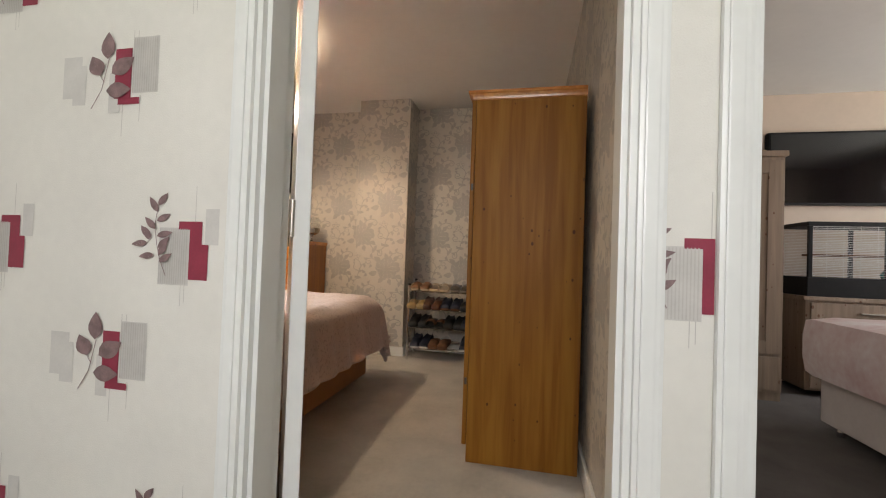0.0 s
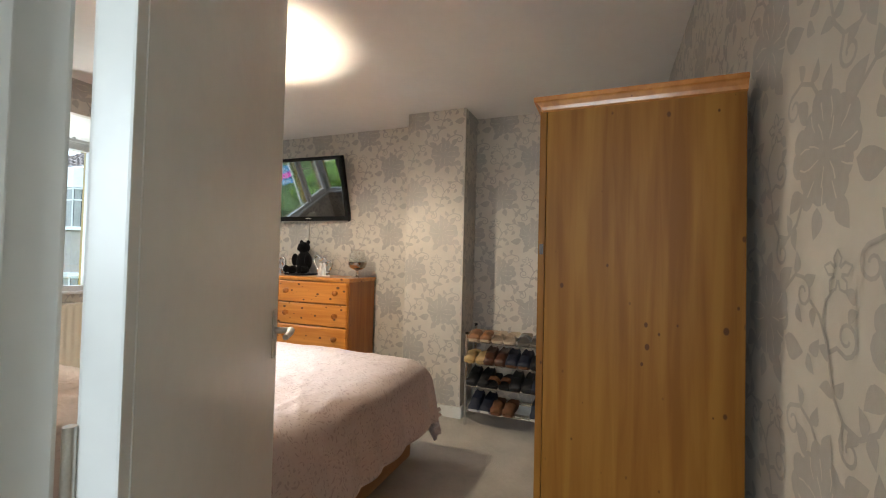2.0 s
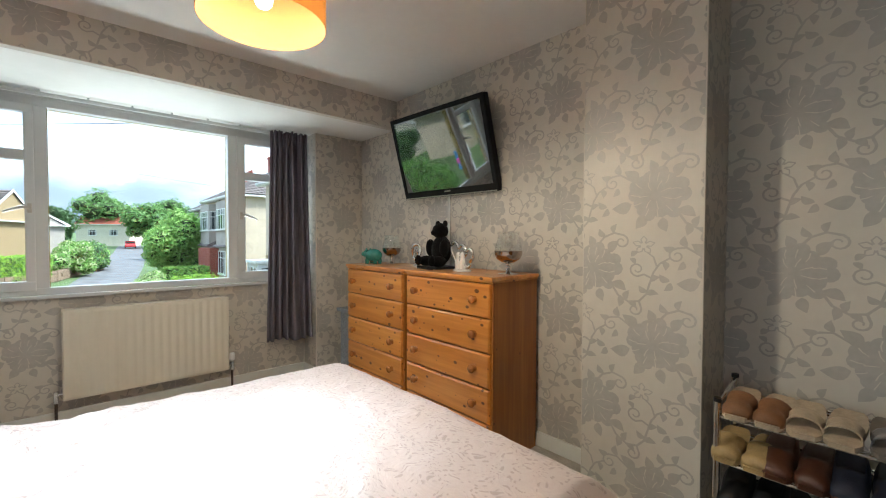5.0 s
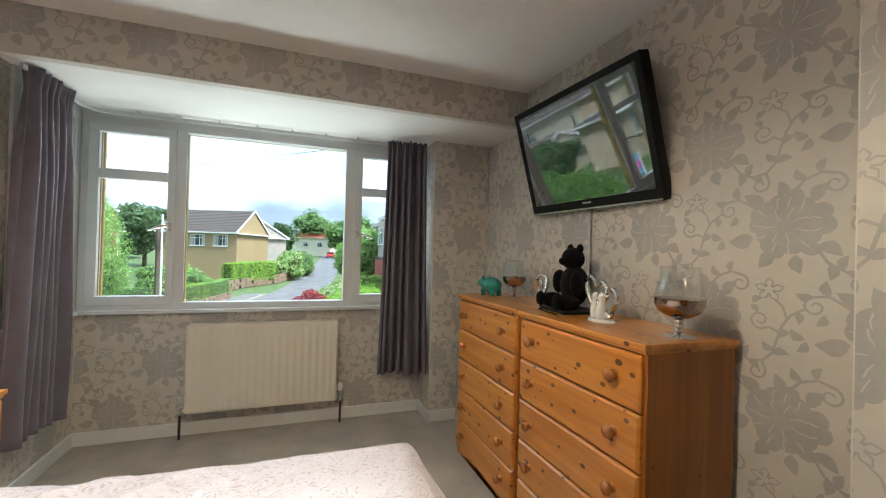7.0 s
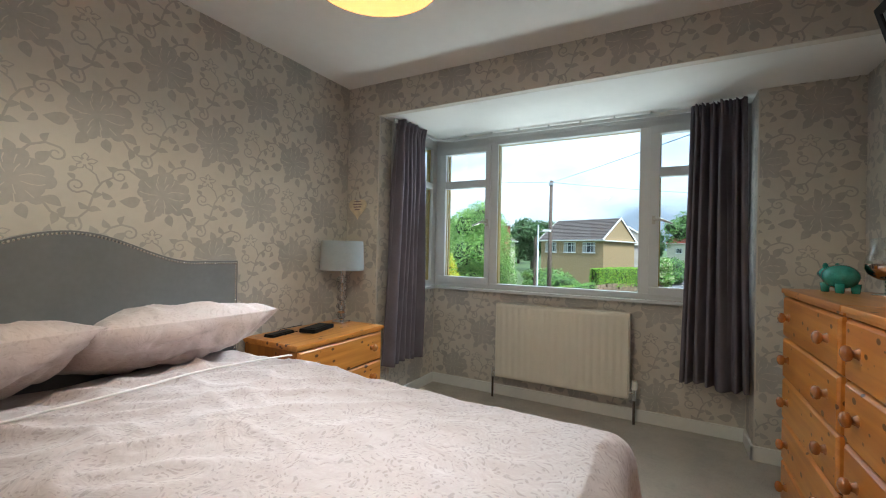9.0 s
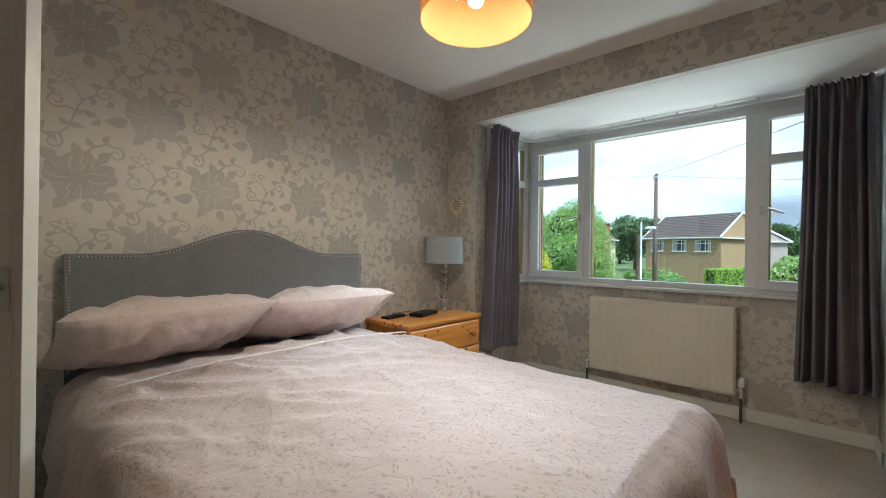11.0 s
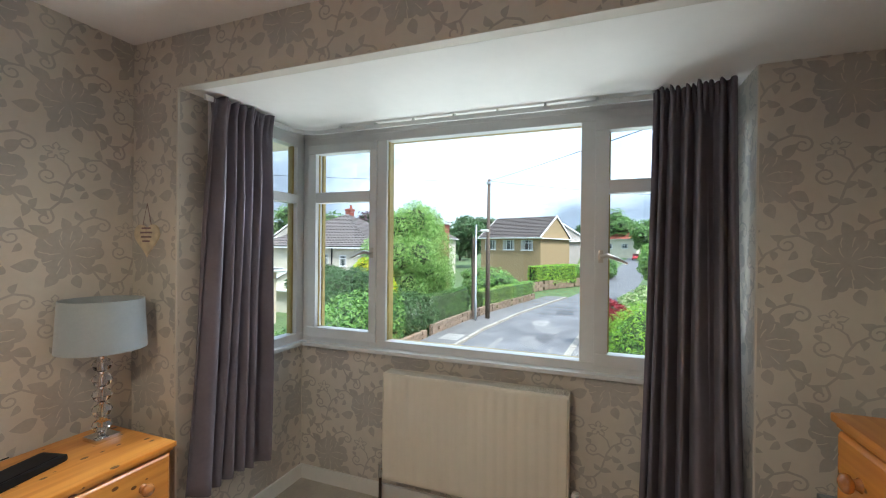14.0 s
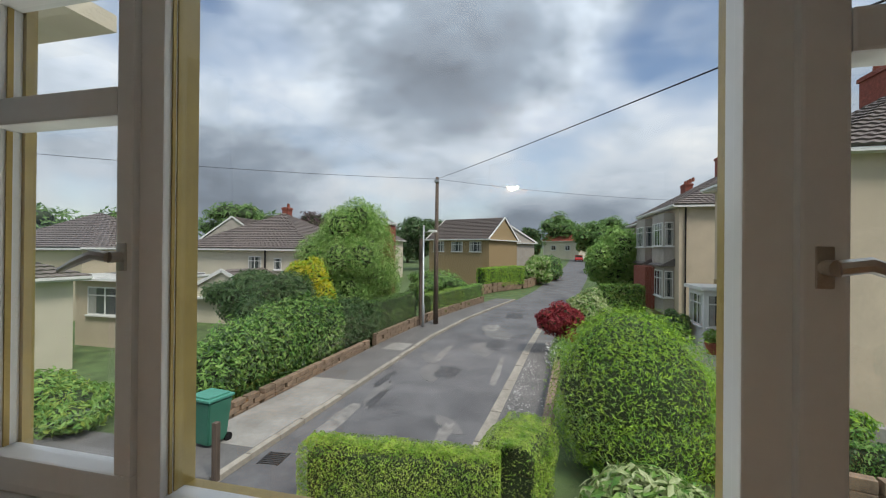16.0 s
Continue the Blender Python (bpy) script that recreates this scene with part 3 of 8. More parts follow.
# second bedroom
structure(boxes("floor_second_bedroom", [(0.15, 4.2, 1.0, 4.35, -0.1, 0.0)], CARPET_GREY), "dark grey carpet of the second bedroom", "carpet")
structure(boxes("ceiling_second_bedroom", [(0.15, 4.3, 1.0, 4.35, H, H + 0.12)], CEIL), "white ceiling of the second bedroom", "ceiling")
structure(boxes("wall_second_bedroom", [(0.15, 4.2, 4.2, 4.35, 0, H), (0.925, 4.2, 1.055, 1.115, 0, H), (0.15, 0.165, 1.115, 4.2, 0, H), (0.14, 0.21, 1.058, 1.112, 0, H),
                                        (4.2, 4.3, 1.0, 2.1, 0, H), (4.2, 4.3, 3.5, 4.35, 0, H), (4.2, 4.3, 2.1, 3.5, 0, 0.95), (4.2, 4.3, 2.1, 3.5, 2.1, H)], BEIGE), "plain beige painted walls of the second bedroom")


def door_frame(name, x0, x1, label):
    f = thing(name, ((x0 + x1) / 2, 1.055, 0), label, "door frame", kind="structure")
    w = (x1 - x0) / 2
    boxes("lining", [(-w, -w + 0.03, -0.06, 0.065, 0, 2.02), (w - 0.03, w, -0.06, 0.065, 0, 2.02), (-w + 0.03, w - 0.03, -0.06, 0.065, 1.99, 2.02)], GLOSS, f, 0.002)
    boxes("stop", [(-w + 0.03, -w + 0.042, -0.045, 0.02, 0, 1.99), (w - 0.042, w - 0.03, -0.045, 0.02, 0, 1.99)], GLOSS, f, 0.002, True)
    for y0, y1, side in ((-0.071, -0.056, -1), (0.061, 0.074, 1)):
        bm = bmesh.new()
        for s in (-1, 1):
            a, b = (-w - 0.03, -w + 0.018) if s < 0 else (w - 0.018, w + 0.03)
            add_box(bm, a, b, y0, y1, 0, 2.07, 0.007)
            if side < 0:
                add_box(bm, a + 0.009, b - 0.014, y0 - 0.004, y0 + 0.003, 0, 2.06, 0.0035)
        add_box(bm, -w - 0.03, w + 0.03, y0, y1, 2.008, 2.07, 0.005)
        finish(bm, "architrave", GLOSS, f)
    return f


door_frame("door_1", -0.72, 0.072, "white gloss door lining and moulded architrave")
fr2 = door_frame("door_2", 0.21, 0.925, "white gloss door lining and architrave of the next room")
bm = bmesh.new()
add_box(bm, 0.0395, 0.0425, 1.078, 1.104, 0.91, 1.02, 0.002)
finish(bm, "strike_plate", BRASSY)
tagged(bpy.data.objects["strike_plate"], "brushed metal strike plate in the door lining", "strike plate")


# ---- bay window ----
def bay_window():
    w = thing("window_1", (-4.5, 2.6, 0.865), "white painted bay window with casements and a fixed pane", "window", kind="structure")
    F, B = 0.03, -0.035   # inner and outer face of the fixed frame, from the glass line
    z0, z1 = 0.0, 1.265
    yl, yr = 1.43 - 2.6, 3.735 - 2.6
    m1a, m1b, m2a, m2b = 1.955 - 2.6, 2.02 - 2.6, 3.095 - 2.6, 3.165 - 2.6
    rows = [(B, F, yl, yr, z0, z0 + 0.045), (B, F, yl, yr, z1 - 0.05, z1), (B, F, yl, yl + 0.045, z0 + 0.045, z1 - 0.05), (B, F, yr - 0.045, yr, z0 + 0.045, z1 - 0.05),
            (B, F, m1a, m1b, z0 + 0.045, z1 - 0.05), (B, F, m2a, m2b, z0 + 0.045, z1 - 0.05)]
    boxes("frame", rows, UPVC, w, 0.004)
    out = [(B - 0.03, B - 0.001, yl, yr, z0, z0 + 0.043), (B - 0.03, B - 0.001, yl, yr, z1 - 0.05, z1), (B - 0.03, B - 0.001, yl, yl + 0.043, z0 + 0.043, z1 - 0.05), (B - 0.03, B - 0.001, yr - 0.043, yr, z0 + 0.043, z1 - 0.05),
           (B - 0.03, B - 0.001, m1a + 0.001, m1b - 0.001, z0 + 0.043, z1 - 0.05), (B - 0.03, B - 0.001, m2a + 0.001, m2b - 0.001, z0 + 0.043, z1 - 0.05)]
    boxes("outer_frame", out, OCHRE, w)
    boxes("reveal_strip", [(0.004, 0.011, m1b + 0.0005, m1b + 0.004, z0 + 0.047, z1 - 0.052), (-0.033, -0.004, m1b + 0.0005, m1b + 0.004, z0 + 0.047, z1 - 0.052)], OCHRE, w)
    def sash(a, b):
        s0, s1 = z0 + 0.03, z1 - 0.045
        st, x0, x1 = 0.062, -0.02, 0.046
        tr = 0.895
        boxes("sash", [(x0, x1, a, b, s0, s0 + st), (x0, x1, a, b, s1 - 0.055, s1), (x0, x1, a, a + st, s0 + st, s1 - 0.055), (x0, x1, b - 0.045, b, s0 + st, s1 - 0.055),
                       (x0, x1, a + st, b - 0.045, tr - 0.032, tr + 0.032)], UPVC, w, 0.006)
        boxes("sash_edge", [(-0.045, -0.021, a + 0.005, a + st + 0.008, s0, s1), (-0.045, -0.021, b - 0.05, b - 0.003, s0, s1)], OCHRE, w, 0.0, True)
        boxes("reveal_strip", [(0.004, 0.016, a + st + 0.0005, a + st + 0.004, s0 + st + 0.002, tr - 0.034), (0.004, 0.016, a + st + 0.0005, a + st + 0.004, tr + 0.034, s1 - 0.057)], OCHRE, w, 0.0, True)
        for za, zb in ((s0 + st - 0.006, tr - 0.03), (tr + 0.03, s1 - 0.05)):
            g = boxes("pane", [(-0.002, 0.002, a + st - 0.006, b - 0.04, za, zb)], GLASS, w)
            g.visible_shadow = False
        bm = bmesh.new()
        return bm
    for a, b, hy, s in ((yl + 0.04, m1a + 0.004, m1a - 0.02, -1), (m2b - 0.004, yr - 0.04, m2b + 0.025, 1)):
        bm = sash(a, b)
        # cockspur handle
        add_box(bm, 0.046, 0.052, hy - 0.011, hy + 0.011, 0.53, 0.59, 0.003)
        add_cyl(bm, (0.052, hy, 0.56), (0.078, hy, 0.56), 0.011, 0.012, 10)
        add_tube(bm, [(0.078, hy, 0.56), (0.085, hy + s * 0.03, 0.565), (0.088, hy + s * 0.07, 0.55), (0.09, hy + s * 0.115, 0.53)], [0.011, 0.011, 0.009, 0.006], 8)
        finish(bm, "handle", BRASSY, w, True, 40)
    g = boxes("pane", [(-0.002, 0.002, m1b - 0.006, m2a + 0.006, z0 + 0.04, z1 - 0.045)], GLASS, w)
    g.visible_shadow = False
    boxes("sill", [(0.03, 0.078, 1.425 - 2.6, 3.735 - 2.6, -0.022, 0.0)], UPVC, w, 0.004)
    # side light
    sx0, sx1 = -4.47 + 4.5, -3.80 + 4.5
    ya, yb = 1.355 - 2.6, 1.425 - 2.6
    boxes("side_frame", [(-0.035, sx1, ya, yb, z0, z0 + 0.05), (-0.035, sx1, ya, yb, z1 - 0.05, z1), (-0.035, 0.085, ya, yb - 0.001, z0 + 0.05, z1 - 0.05), (sx1 - 0.06, sx1, ya, yb, z0 + 0.05, z1 - 0.05),
                         (0.085, sx1 - 0.06, ya, yb, 0.86, 0.915)], UPVC, w, 0.004)
    boxes("side_outer_edge", [(0.085, 0.097, ya + 0.004, yb - 0.03, z0 + 0.05, 0.86), (0.085, 0.097, ya + 0.004, yb - 0.03, 0.915, z1 - 0.05)], OCHRE, w, 0.0, True)
    for za, zb in ((z0 + 0.045, 0.865), (0.91, z1 - 0.045)):
        g = boxes("side_pane", [(0.09, sx1 - 0.055, ya + 0.028, ya + 0.032, za, zb)], GLASS, w)
        g.visible_shadow = False
    boxes("side_sill", [(0.03, sx1, yb, yb + 0.035, -0.022, 0.0)], UPVC, w, 0.004)
    return w


bay_window()
structure(boxes("trim_window_head", [(-4.54, -4.47, 1.355, 3.735, 2.13, SOF), (-4.47, -3.80, 1.355, 1.425, 2.13, SOF)], UPVC), "white painted window head", "trim")
structure(boxes("eaves", [(-4.9, -4.0, 0.5, 1.34, 2.2, 2.26)], RENDER_PALE), "pale boarded eaves over the window", "eaves")

# curtain rail bent round the corner of the bay
bm = bmesh.new()
rail = [(-3.72, 1.49, 2.138)] + [(-4.25, 1.49, 2.138)] + [(-4.25 - 0.13 * math.sin(a), 1.62 - 0.13 * math.cos(a), 2.138) for a in (0.3, 0.6, 0.9, 1.2, 1.5)] + [(-4.382, 3.70, 2.138)]
for p, q in zip(rail, rail[1:]):
    d = (Vector(q) - Vector(p))
    m = Matrix.Translation((Vector(p) + Vector(q)) / 2) @ d.to_track_quat("X", "Z").to_matrix().to_4x4()
    add_box(bm, -d.length / 2 - 0.004, d.length / 2 + 0.004, -0.007, 0.007, -0.011, 0.011, m=m)
for k in range(9):
    add_box(bm, -4.40, -4.375, 1.75 + k * 0.235, 1.762 + k * 0.235, 2.147, SOF, 0.002)
tagged(finish(bm, "curtain_rail", UPVC), "white plastic curtain track bent round the bay", "curtain rail")


def curtain(name, p, q, z0, z1, folds, amp, label, seed, lean=0.0):
    rng = random.Random(seed)
    p, q = Vector(p), Vector(q)
    d = (q - p)
    nrm = Vector((-d.y, d.x, 0)).normalized()
    nu, nv = folds * 20, 44
    verts, faces = [], []
    ph = [rng.uniform(-0.5, 0.5) for _ in range(folds + 2)]
    for j in range(nv + 1):
        v = j / nv
        z = z1 + (z0 - z1) * v
        spread = 0.92 + 0.24 * v ** 1.3
        for i in range(nu + 1):
            u = i / nu
            k = folds * min(0.999, max(0.0, u + 0.035 * math.sin(7.0 * u + seed) + 0.02 * math.sin(17.0 * u + 2.0 * seed + 1.2 * v)))
            f = math.sin(2 * math.pi * (k + 0.12 * ph[int(k)] * math.sin(3 * v)))
            a = amp * (0.45 + 0.55 * min(1, v * 4)) * (0.85 + 0.7 * noise.noise(Vector((k * 0.8, v * 1.6, seed)))) + amp * 0.15 * v * math.sin(5 * u + seed)
            pinch = 0.6 * amp * math.sin(2 * math.pi * u * folds * 2.5) * max(0.0, 1 - v / 0.055)
            pt = p + d * (0.5 + (u - 0.5) * spread) + nrm * (a * f + pinch)
            zz = z + (0.012 * math.sin(u * 9 + seed) if j == nv else 0) + (0.008 * math.sin(2 * math.pi * k * 2) if j == 0 else 0)
            verts.append((pt.x + lean * v, pt.y, zz))
    for j in range(nv):
        for i in range(nu):
            a = j * (nu + 1) + i
            faces.append((a, a + 1, a + nu + 2, a + nu + 1))
    ob = raw(name, verts, faces, CURTAIN, smooth=True)
    so = ob.modifiers.new("thickness", "SOLIDIFY")
    so.thickness = 0.004
    return tagged(ob, label, "curtain", "bay curtains")


curtain("curtain", (-3.74, 1.50, 0), (-4.10, 1.52, 0), 0.33, 2.15, 6, 0.042, "charcoal grey pencil-pleat curtain drawn back", 3, 0.06)
curtain("curtain", (-4.365, 3.385, 0), (-4.285, 3.70, 0), 0.355, 2.15, 6, 0.052, "charcoal grey pencil-pleat curtain drawn back", 5)


# ---- radiator ----
def radiator():
    t = thing("radiator", (-4.39, 2.566, 0.18), "cream ribbed panel radiator under the window", "radiator")
    bm = bmesh.new()
    w, h = 0.49, 0.585
    n = 18
    prof = []
    for k in range(n):
        y = -w + 0.03 + (2 * w - 0.06) * k / n
        s = (2 * w - 0.06) / n
        prof += [(y + s * 0.12, 0.040), (y + s * 0.30, 0.046), (y + s * 0.70, 0.046), (y + s * 0.88, 0.040)]
    prof = [(-w, 0.030), (-w + 0.006, 0.044), (-w + 0.028, 0.044)] + prof + [(w - 0.028, 0.044), (w - 0.006, 0.044), (w, 0.030)]
    zs = [(0.0, 0.6), (0.012, 1.0), (0.03, 1.0), (h - 0.03, 1.0), (h - 0.012, 1.0), (h, 0.6)]
    grid = []
    for z, s in zs:
        flat = z < 0.02 or z > h - 0.02
        grid.append([bm.verts.new((0.030 + ((0.044 if flat else x) - 0.030) * s, y, z)) for y, x in prof])
    for a, b in zip(grid, grid[1:]):
        for i in range(len(prof) - 1):
            bm.faces.new((a[i], a[i + 1], b[i + 1], b[i]))
    finish(bm, "front_panel", RADIATOR, t, True, 35)
    boxes("back_panel", [(-0.05, -0.035, -w, w, 0.0, h), (0.0, 0.028, -w + 0.01, w - 0.01, 0.01, h - 0.02)], RADIATOR, t, 0.004)
    boxes("side_panel", [(-0.05, 0.04, -w - 0.003, -w + 0.001, 0.01, h), (-0.05, 0.04, w - 0.001, w + 0.003, 0.01, h)], RADIATOR, t, 0.001, True)
    boxes("top_grille", [(-0.048, 0.040, -w + 0.004 + k * 0.0123, -w + 0.0095 + k * 0.0123, h - 0.012, h + 0.003) for k in range(79)] + [(-0.05, -0.046, -w, w, h - 0.012, h + 0.004), (0.036, 0.042, -w, w, h - 0.012, h + 0.004)], RADIATOR, t)
    for s in (-1, 1):
        bm = bmesh.new()
        y = s * (w + 0.035)
        add_cyl(bm, (0.0, s * w, 0.035), (0.0, y, 0.035), 0.011)
        add_cyl(bm, (0.0, y, -0.015), (0.0, y, 0.06), 0.014)
        finish(bm, "valve", CHROME, t, True, 40)
    bm = bmesh.new()
    add_lathe(bm, [(0.017, 0), (0.021, 0.01), (0.021, 0.045), (0.016, 0.06), (0.0, 0.062)], (0.0, w + 0.035, 0.062), 14)
    finish(bm, "thermostat_head", SWITCH, t, True, 40)
    for s in (-1, 1):
        bm = bmesh.new()
        add_cyl(bm, (0.0, s * (w + 0.035), -0.18), (0.0, s * (w + 0.035), -0.01), 0.0085)
        finish(bm, "pipe", COPPER, t, True, 40)


radiator()


# ---- pine furniture ----
def add_knob(bm, c, axis, r=0.019):
    m = Matrix.Translation(c) @ Vector(axis).to_track_quat("Z", "Y").to_matrix().to_4x4()
    add_lathe(bm, [(r * 0.85, 0), (r * 0.6, 0.006), (r * 0.5, 0.014), (r * 0.95, 0.020), (r * 1.08, 0.028), (r * 0.9, 0.036), (r * 0.4, 0.041), (0.0, 0.042)], m=m, seg=14)


def chest(loc, rz, width, depth, height, drawers, label, group=""):
    """Pine chest: base centre of the back edge at loc, front towards -y."""
    t = thing("chest_of_drawers", loc, label, "chest of drawers", group, rz)
    w = width / 2
    top = 0.022
    fr = -depth + 0.02
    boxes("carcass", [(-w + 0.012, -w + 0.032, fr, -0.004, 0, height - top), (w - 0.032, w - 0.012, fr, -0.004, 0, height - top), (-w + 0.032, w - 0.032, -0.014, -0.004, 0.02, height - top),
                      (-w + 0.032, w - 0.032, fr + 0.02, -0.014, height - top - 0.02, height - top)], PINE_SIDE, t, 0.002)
    bm = bmesh.new()
    add_box(bm, -w, w, -depth - 0.004, 0.0, height - top, height, 0.006)
    add_box(bm, -w + 0.008, w - 0.008, -depth + 0.006, -0.002, height - top - 0.012, height - top, 0.003)
    finish(bm, "top", PINE_H, t)
    bm = bmesh.new()
    arch = [(-w + 0.034, 0.0), (-w + 0.034, 0.05), (w - 0.034, 0.05), (w - 0.034, 0.0), (w - 0.09, 0.0)] + [((w - 0.09) * math.cos(a), 0.028 * math.sin(a)) for a in (0.5, 0.9, 1.3, 1.57, 1.84, 2.24, 2.64)] + [(-w + 0.09, 0.0)]
    add_prism(bm, arch, fr, fr + 0.016, "y")
    finish(bm, "plinth", PINE_H, t)
    z0, z1 = 0.05, height - top - 0.014
    pitch = (z1 - z0) / drawers
    bm = bmesh.new()
    add_box(bm, -w + 0.024, w - 0.024, -depth, -depth + 0.02, 0.003, pitch - 0.004, 0.0)
    es = [e for e in bm.edges if all(v.co.y < -depth + 0.001 for v in e.verts)]
    bmesh.ops.bevel(bm, geom=es, offset=0.009, segments=3, profile=0.3, affect="EDGES")
    shared = finish(bm, "drawer", PINE_H, t)
    shared.location = (0, 0, z0)
    kb = bmesh.new()
    add_knob(kb, (0, -depth + 0.001, pitch * 0.52), (0, -1, 0), 0.022)
    kn = finish(kb, "knob", PINE_KNOB, shared, True, 50)
    kn.location = (-w + 0.13, 0, 0)
    for k in range(drawers):
        d = shared if k == 0 else new("drawer", shared.data)
        d.parent, d.location = t, (0, 0, z0 + k * pitch)
        for s in ((1,) if k == 0 else (-1, 1)):
            n = new("knob", kn.data)
            n.parent, n.location = d, (s * (w - 0.13), 0, 0)
    return t


chest((-3.343, 4.178, 0), 0, 0.765, 0.415, 1.036, 5, "honey pine chest of five drawers with turned knobs", "pine chests side by side")
chest((-2.566, 4.178, 0), 0, 0.775, 0.415, 1.036, 5, "honey pine chest of five drawers with turned knobs", "pine chests side by side")
chest((-3.150, 1.135, 0), 180, 0.765, 0.436, 0.658, 3, "honey pine bedside chest of three drawers", "")


def wardrobe():
    t = thing("wardrobe", (0.0, 2.113, 0), "tall lacquered pine wardrobe with panelled doors and cornice", "wardrobe")
    L, x0, x1, h = 1.19, -0.385, 0.106, 1.668
    boxes("side", [(x0 + 0.004, x1, 0, 0.02, 0, h), (x0 + 0.004, x1, L - 0.02, L, 0, h)], PINE_V, t, 0.003, True)
    boxes("back", [(x1 - 0.008, x1, 0.02, L - 0.02, 0.05, h), (x0 + 0.03, x1 - 0.008, 0.02, L - 0.02, 0.06, 0.08), (x0 + 0.03, x1 - 0.008, 0.02, L - 0.02, h - 0.02, h)], PINE_V, t)
    bm = bmesh.new()
    prof = [(0.0, -0.012), (-0.012, -0.008), (-0.016, 0.002), (-0.026, 0.014), (-0.034, 0.018), (-0.034, 0.030), (0.0, 0.030)]
    # moulded cornice along the front and both ends
    path = [((x1, 0.0), (0, -1)), ((x0, 0.0), (-1, -1)), ((x0, L), (-1, 1)), ((x1, L), (0, 1))]
    rings = [[bm.verts.new((px - o * dx, py - o * dy * 0.45, h + z)) for o, z in prof] for (px, py), (dx, dy) in path]
    for a, b in zip(rings, rings[1:]):
        for k in range(len(prof) - 1):
            bm.faces.new((a[k], a[k + 1], b[k + 1], b[k]))
    add_box(bm, x0 + 0.002, x1, 0.002, L - 0.002, h, h + 0.028)
    finish(bm, "cornice", PINE_Y, t)
    boxes("plinth", [(x0 + 0.01, x0 + 0.03, 0.02, L - 0.02, 0, 0.07)], PINE_Y, t, 0.002)
    n = 3
    dw = (L - 0.008) / n
    for k in range(n):
        y0, y1 = 0.004 + k * dw + 0.002, 0.004 + (k + 1) * dw - 0.002
        d = boxes("door", [(x0 - 0.018, x0 + 0.002, y0, y0 + 0.07, 0.075, h - 0.005), (x0 - 0.018, x0 + 0.002, y1 - 0.07, y1, 0.075, h - 0.005),
                           (x0 - 0.018, x0 + 0.002, y0 + 0.07, y1 - 0.07, 0.075, 0.17), (x0 - 0.018, x0 + 0.002, y0 + 0.07, y1 - 0.07, h - 0.085, h - 0.005),
                           (x0 - 0.018, x0 + 0.002, y0 + 0.07, y1 - 0.07, 0.70, 0.78)], PINE_V, t, 0.004)
        boxes("panel", [(x0 - 0.008, x0 + 0.001, y0 + 0.068, y1 - 0.068, 0.168, 0.702), (x0 - 0.008, x0 + 0.001, y0 + 0.068, y1 - 0.068, 0.778, h - 0.083)], PINE_V, d, 0.0, True)
        kb = bmesh.new()
        add_knob(kb, (x0 - 0.018, (0.30, 0.86, 0.90)[k], 0.87), (-1, 0, 0), 0.021)
        finish(kb, "knob", PINE_KNOB, d, True, 50)
    bm = bmesh.new()
    add_lathe(bm, [(0.011, 0), (0.007, 0.006), (0.011, 0.013), (0.008, 0.022), (0.0, 0.025)], (x0 + 0.0, 0.05, h + 0.03), 12)
    finish(bm, "finial", PINE_KNOB, t, True)
    boxes("hinge", [(x0 - 0.012, x0 - 0.002, -0.003, 0.004, 1.24, 1.27), (x0 - 0.012, x0 - 0.002, -0.003, 0.004, 0.35, 0.38)], COPPER, t, 0.0, True)
    return t


wardrobe()


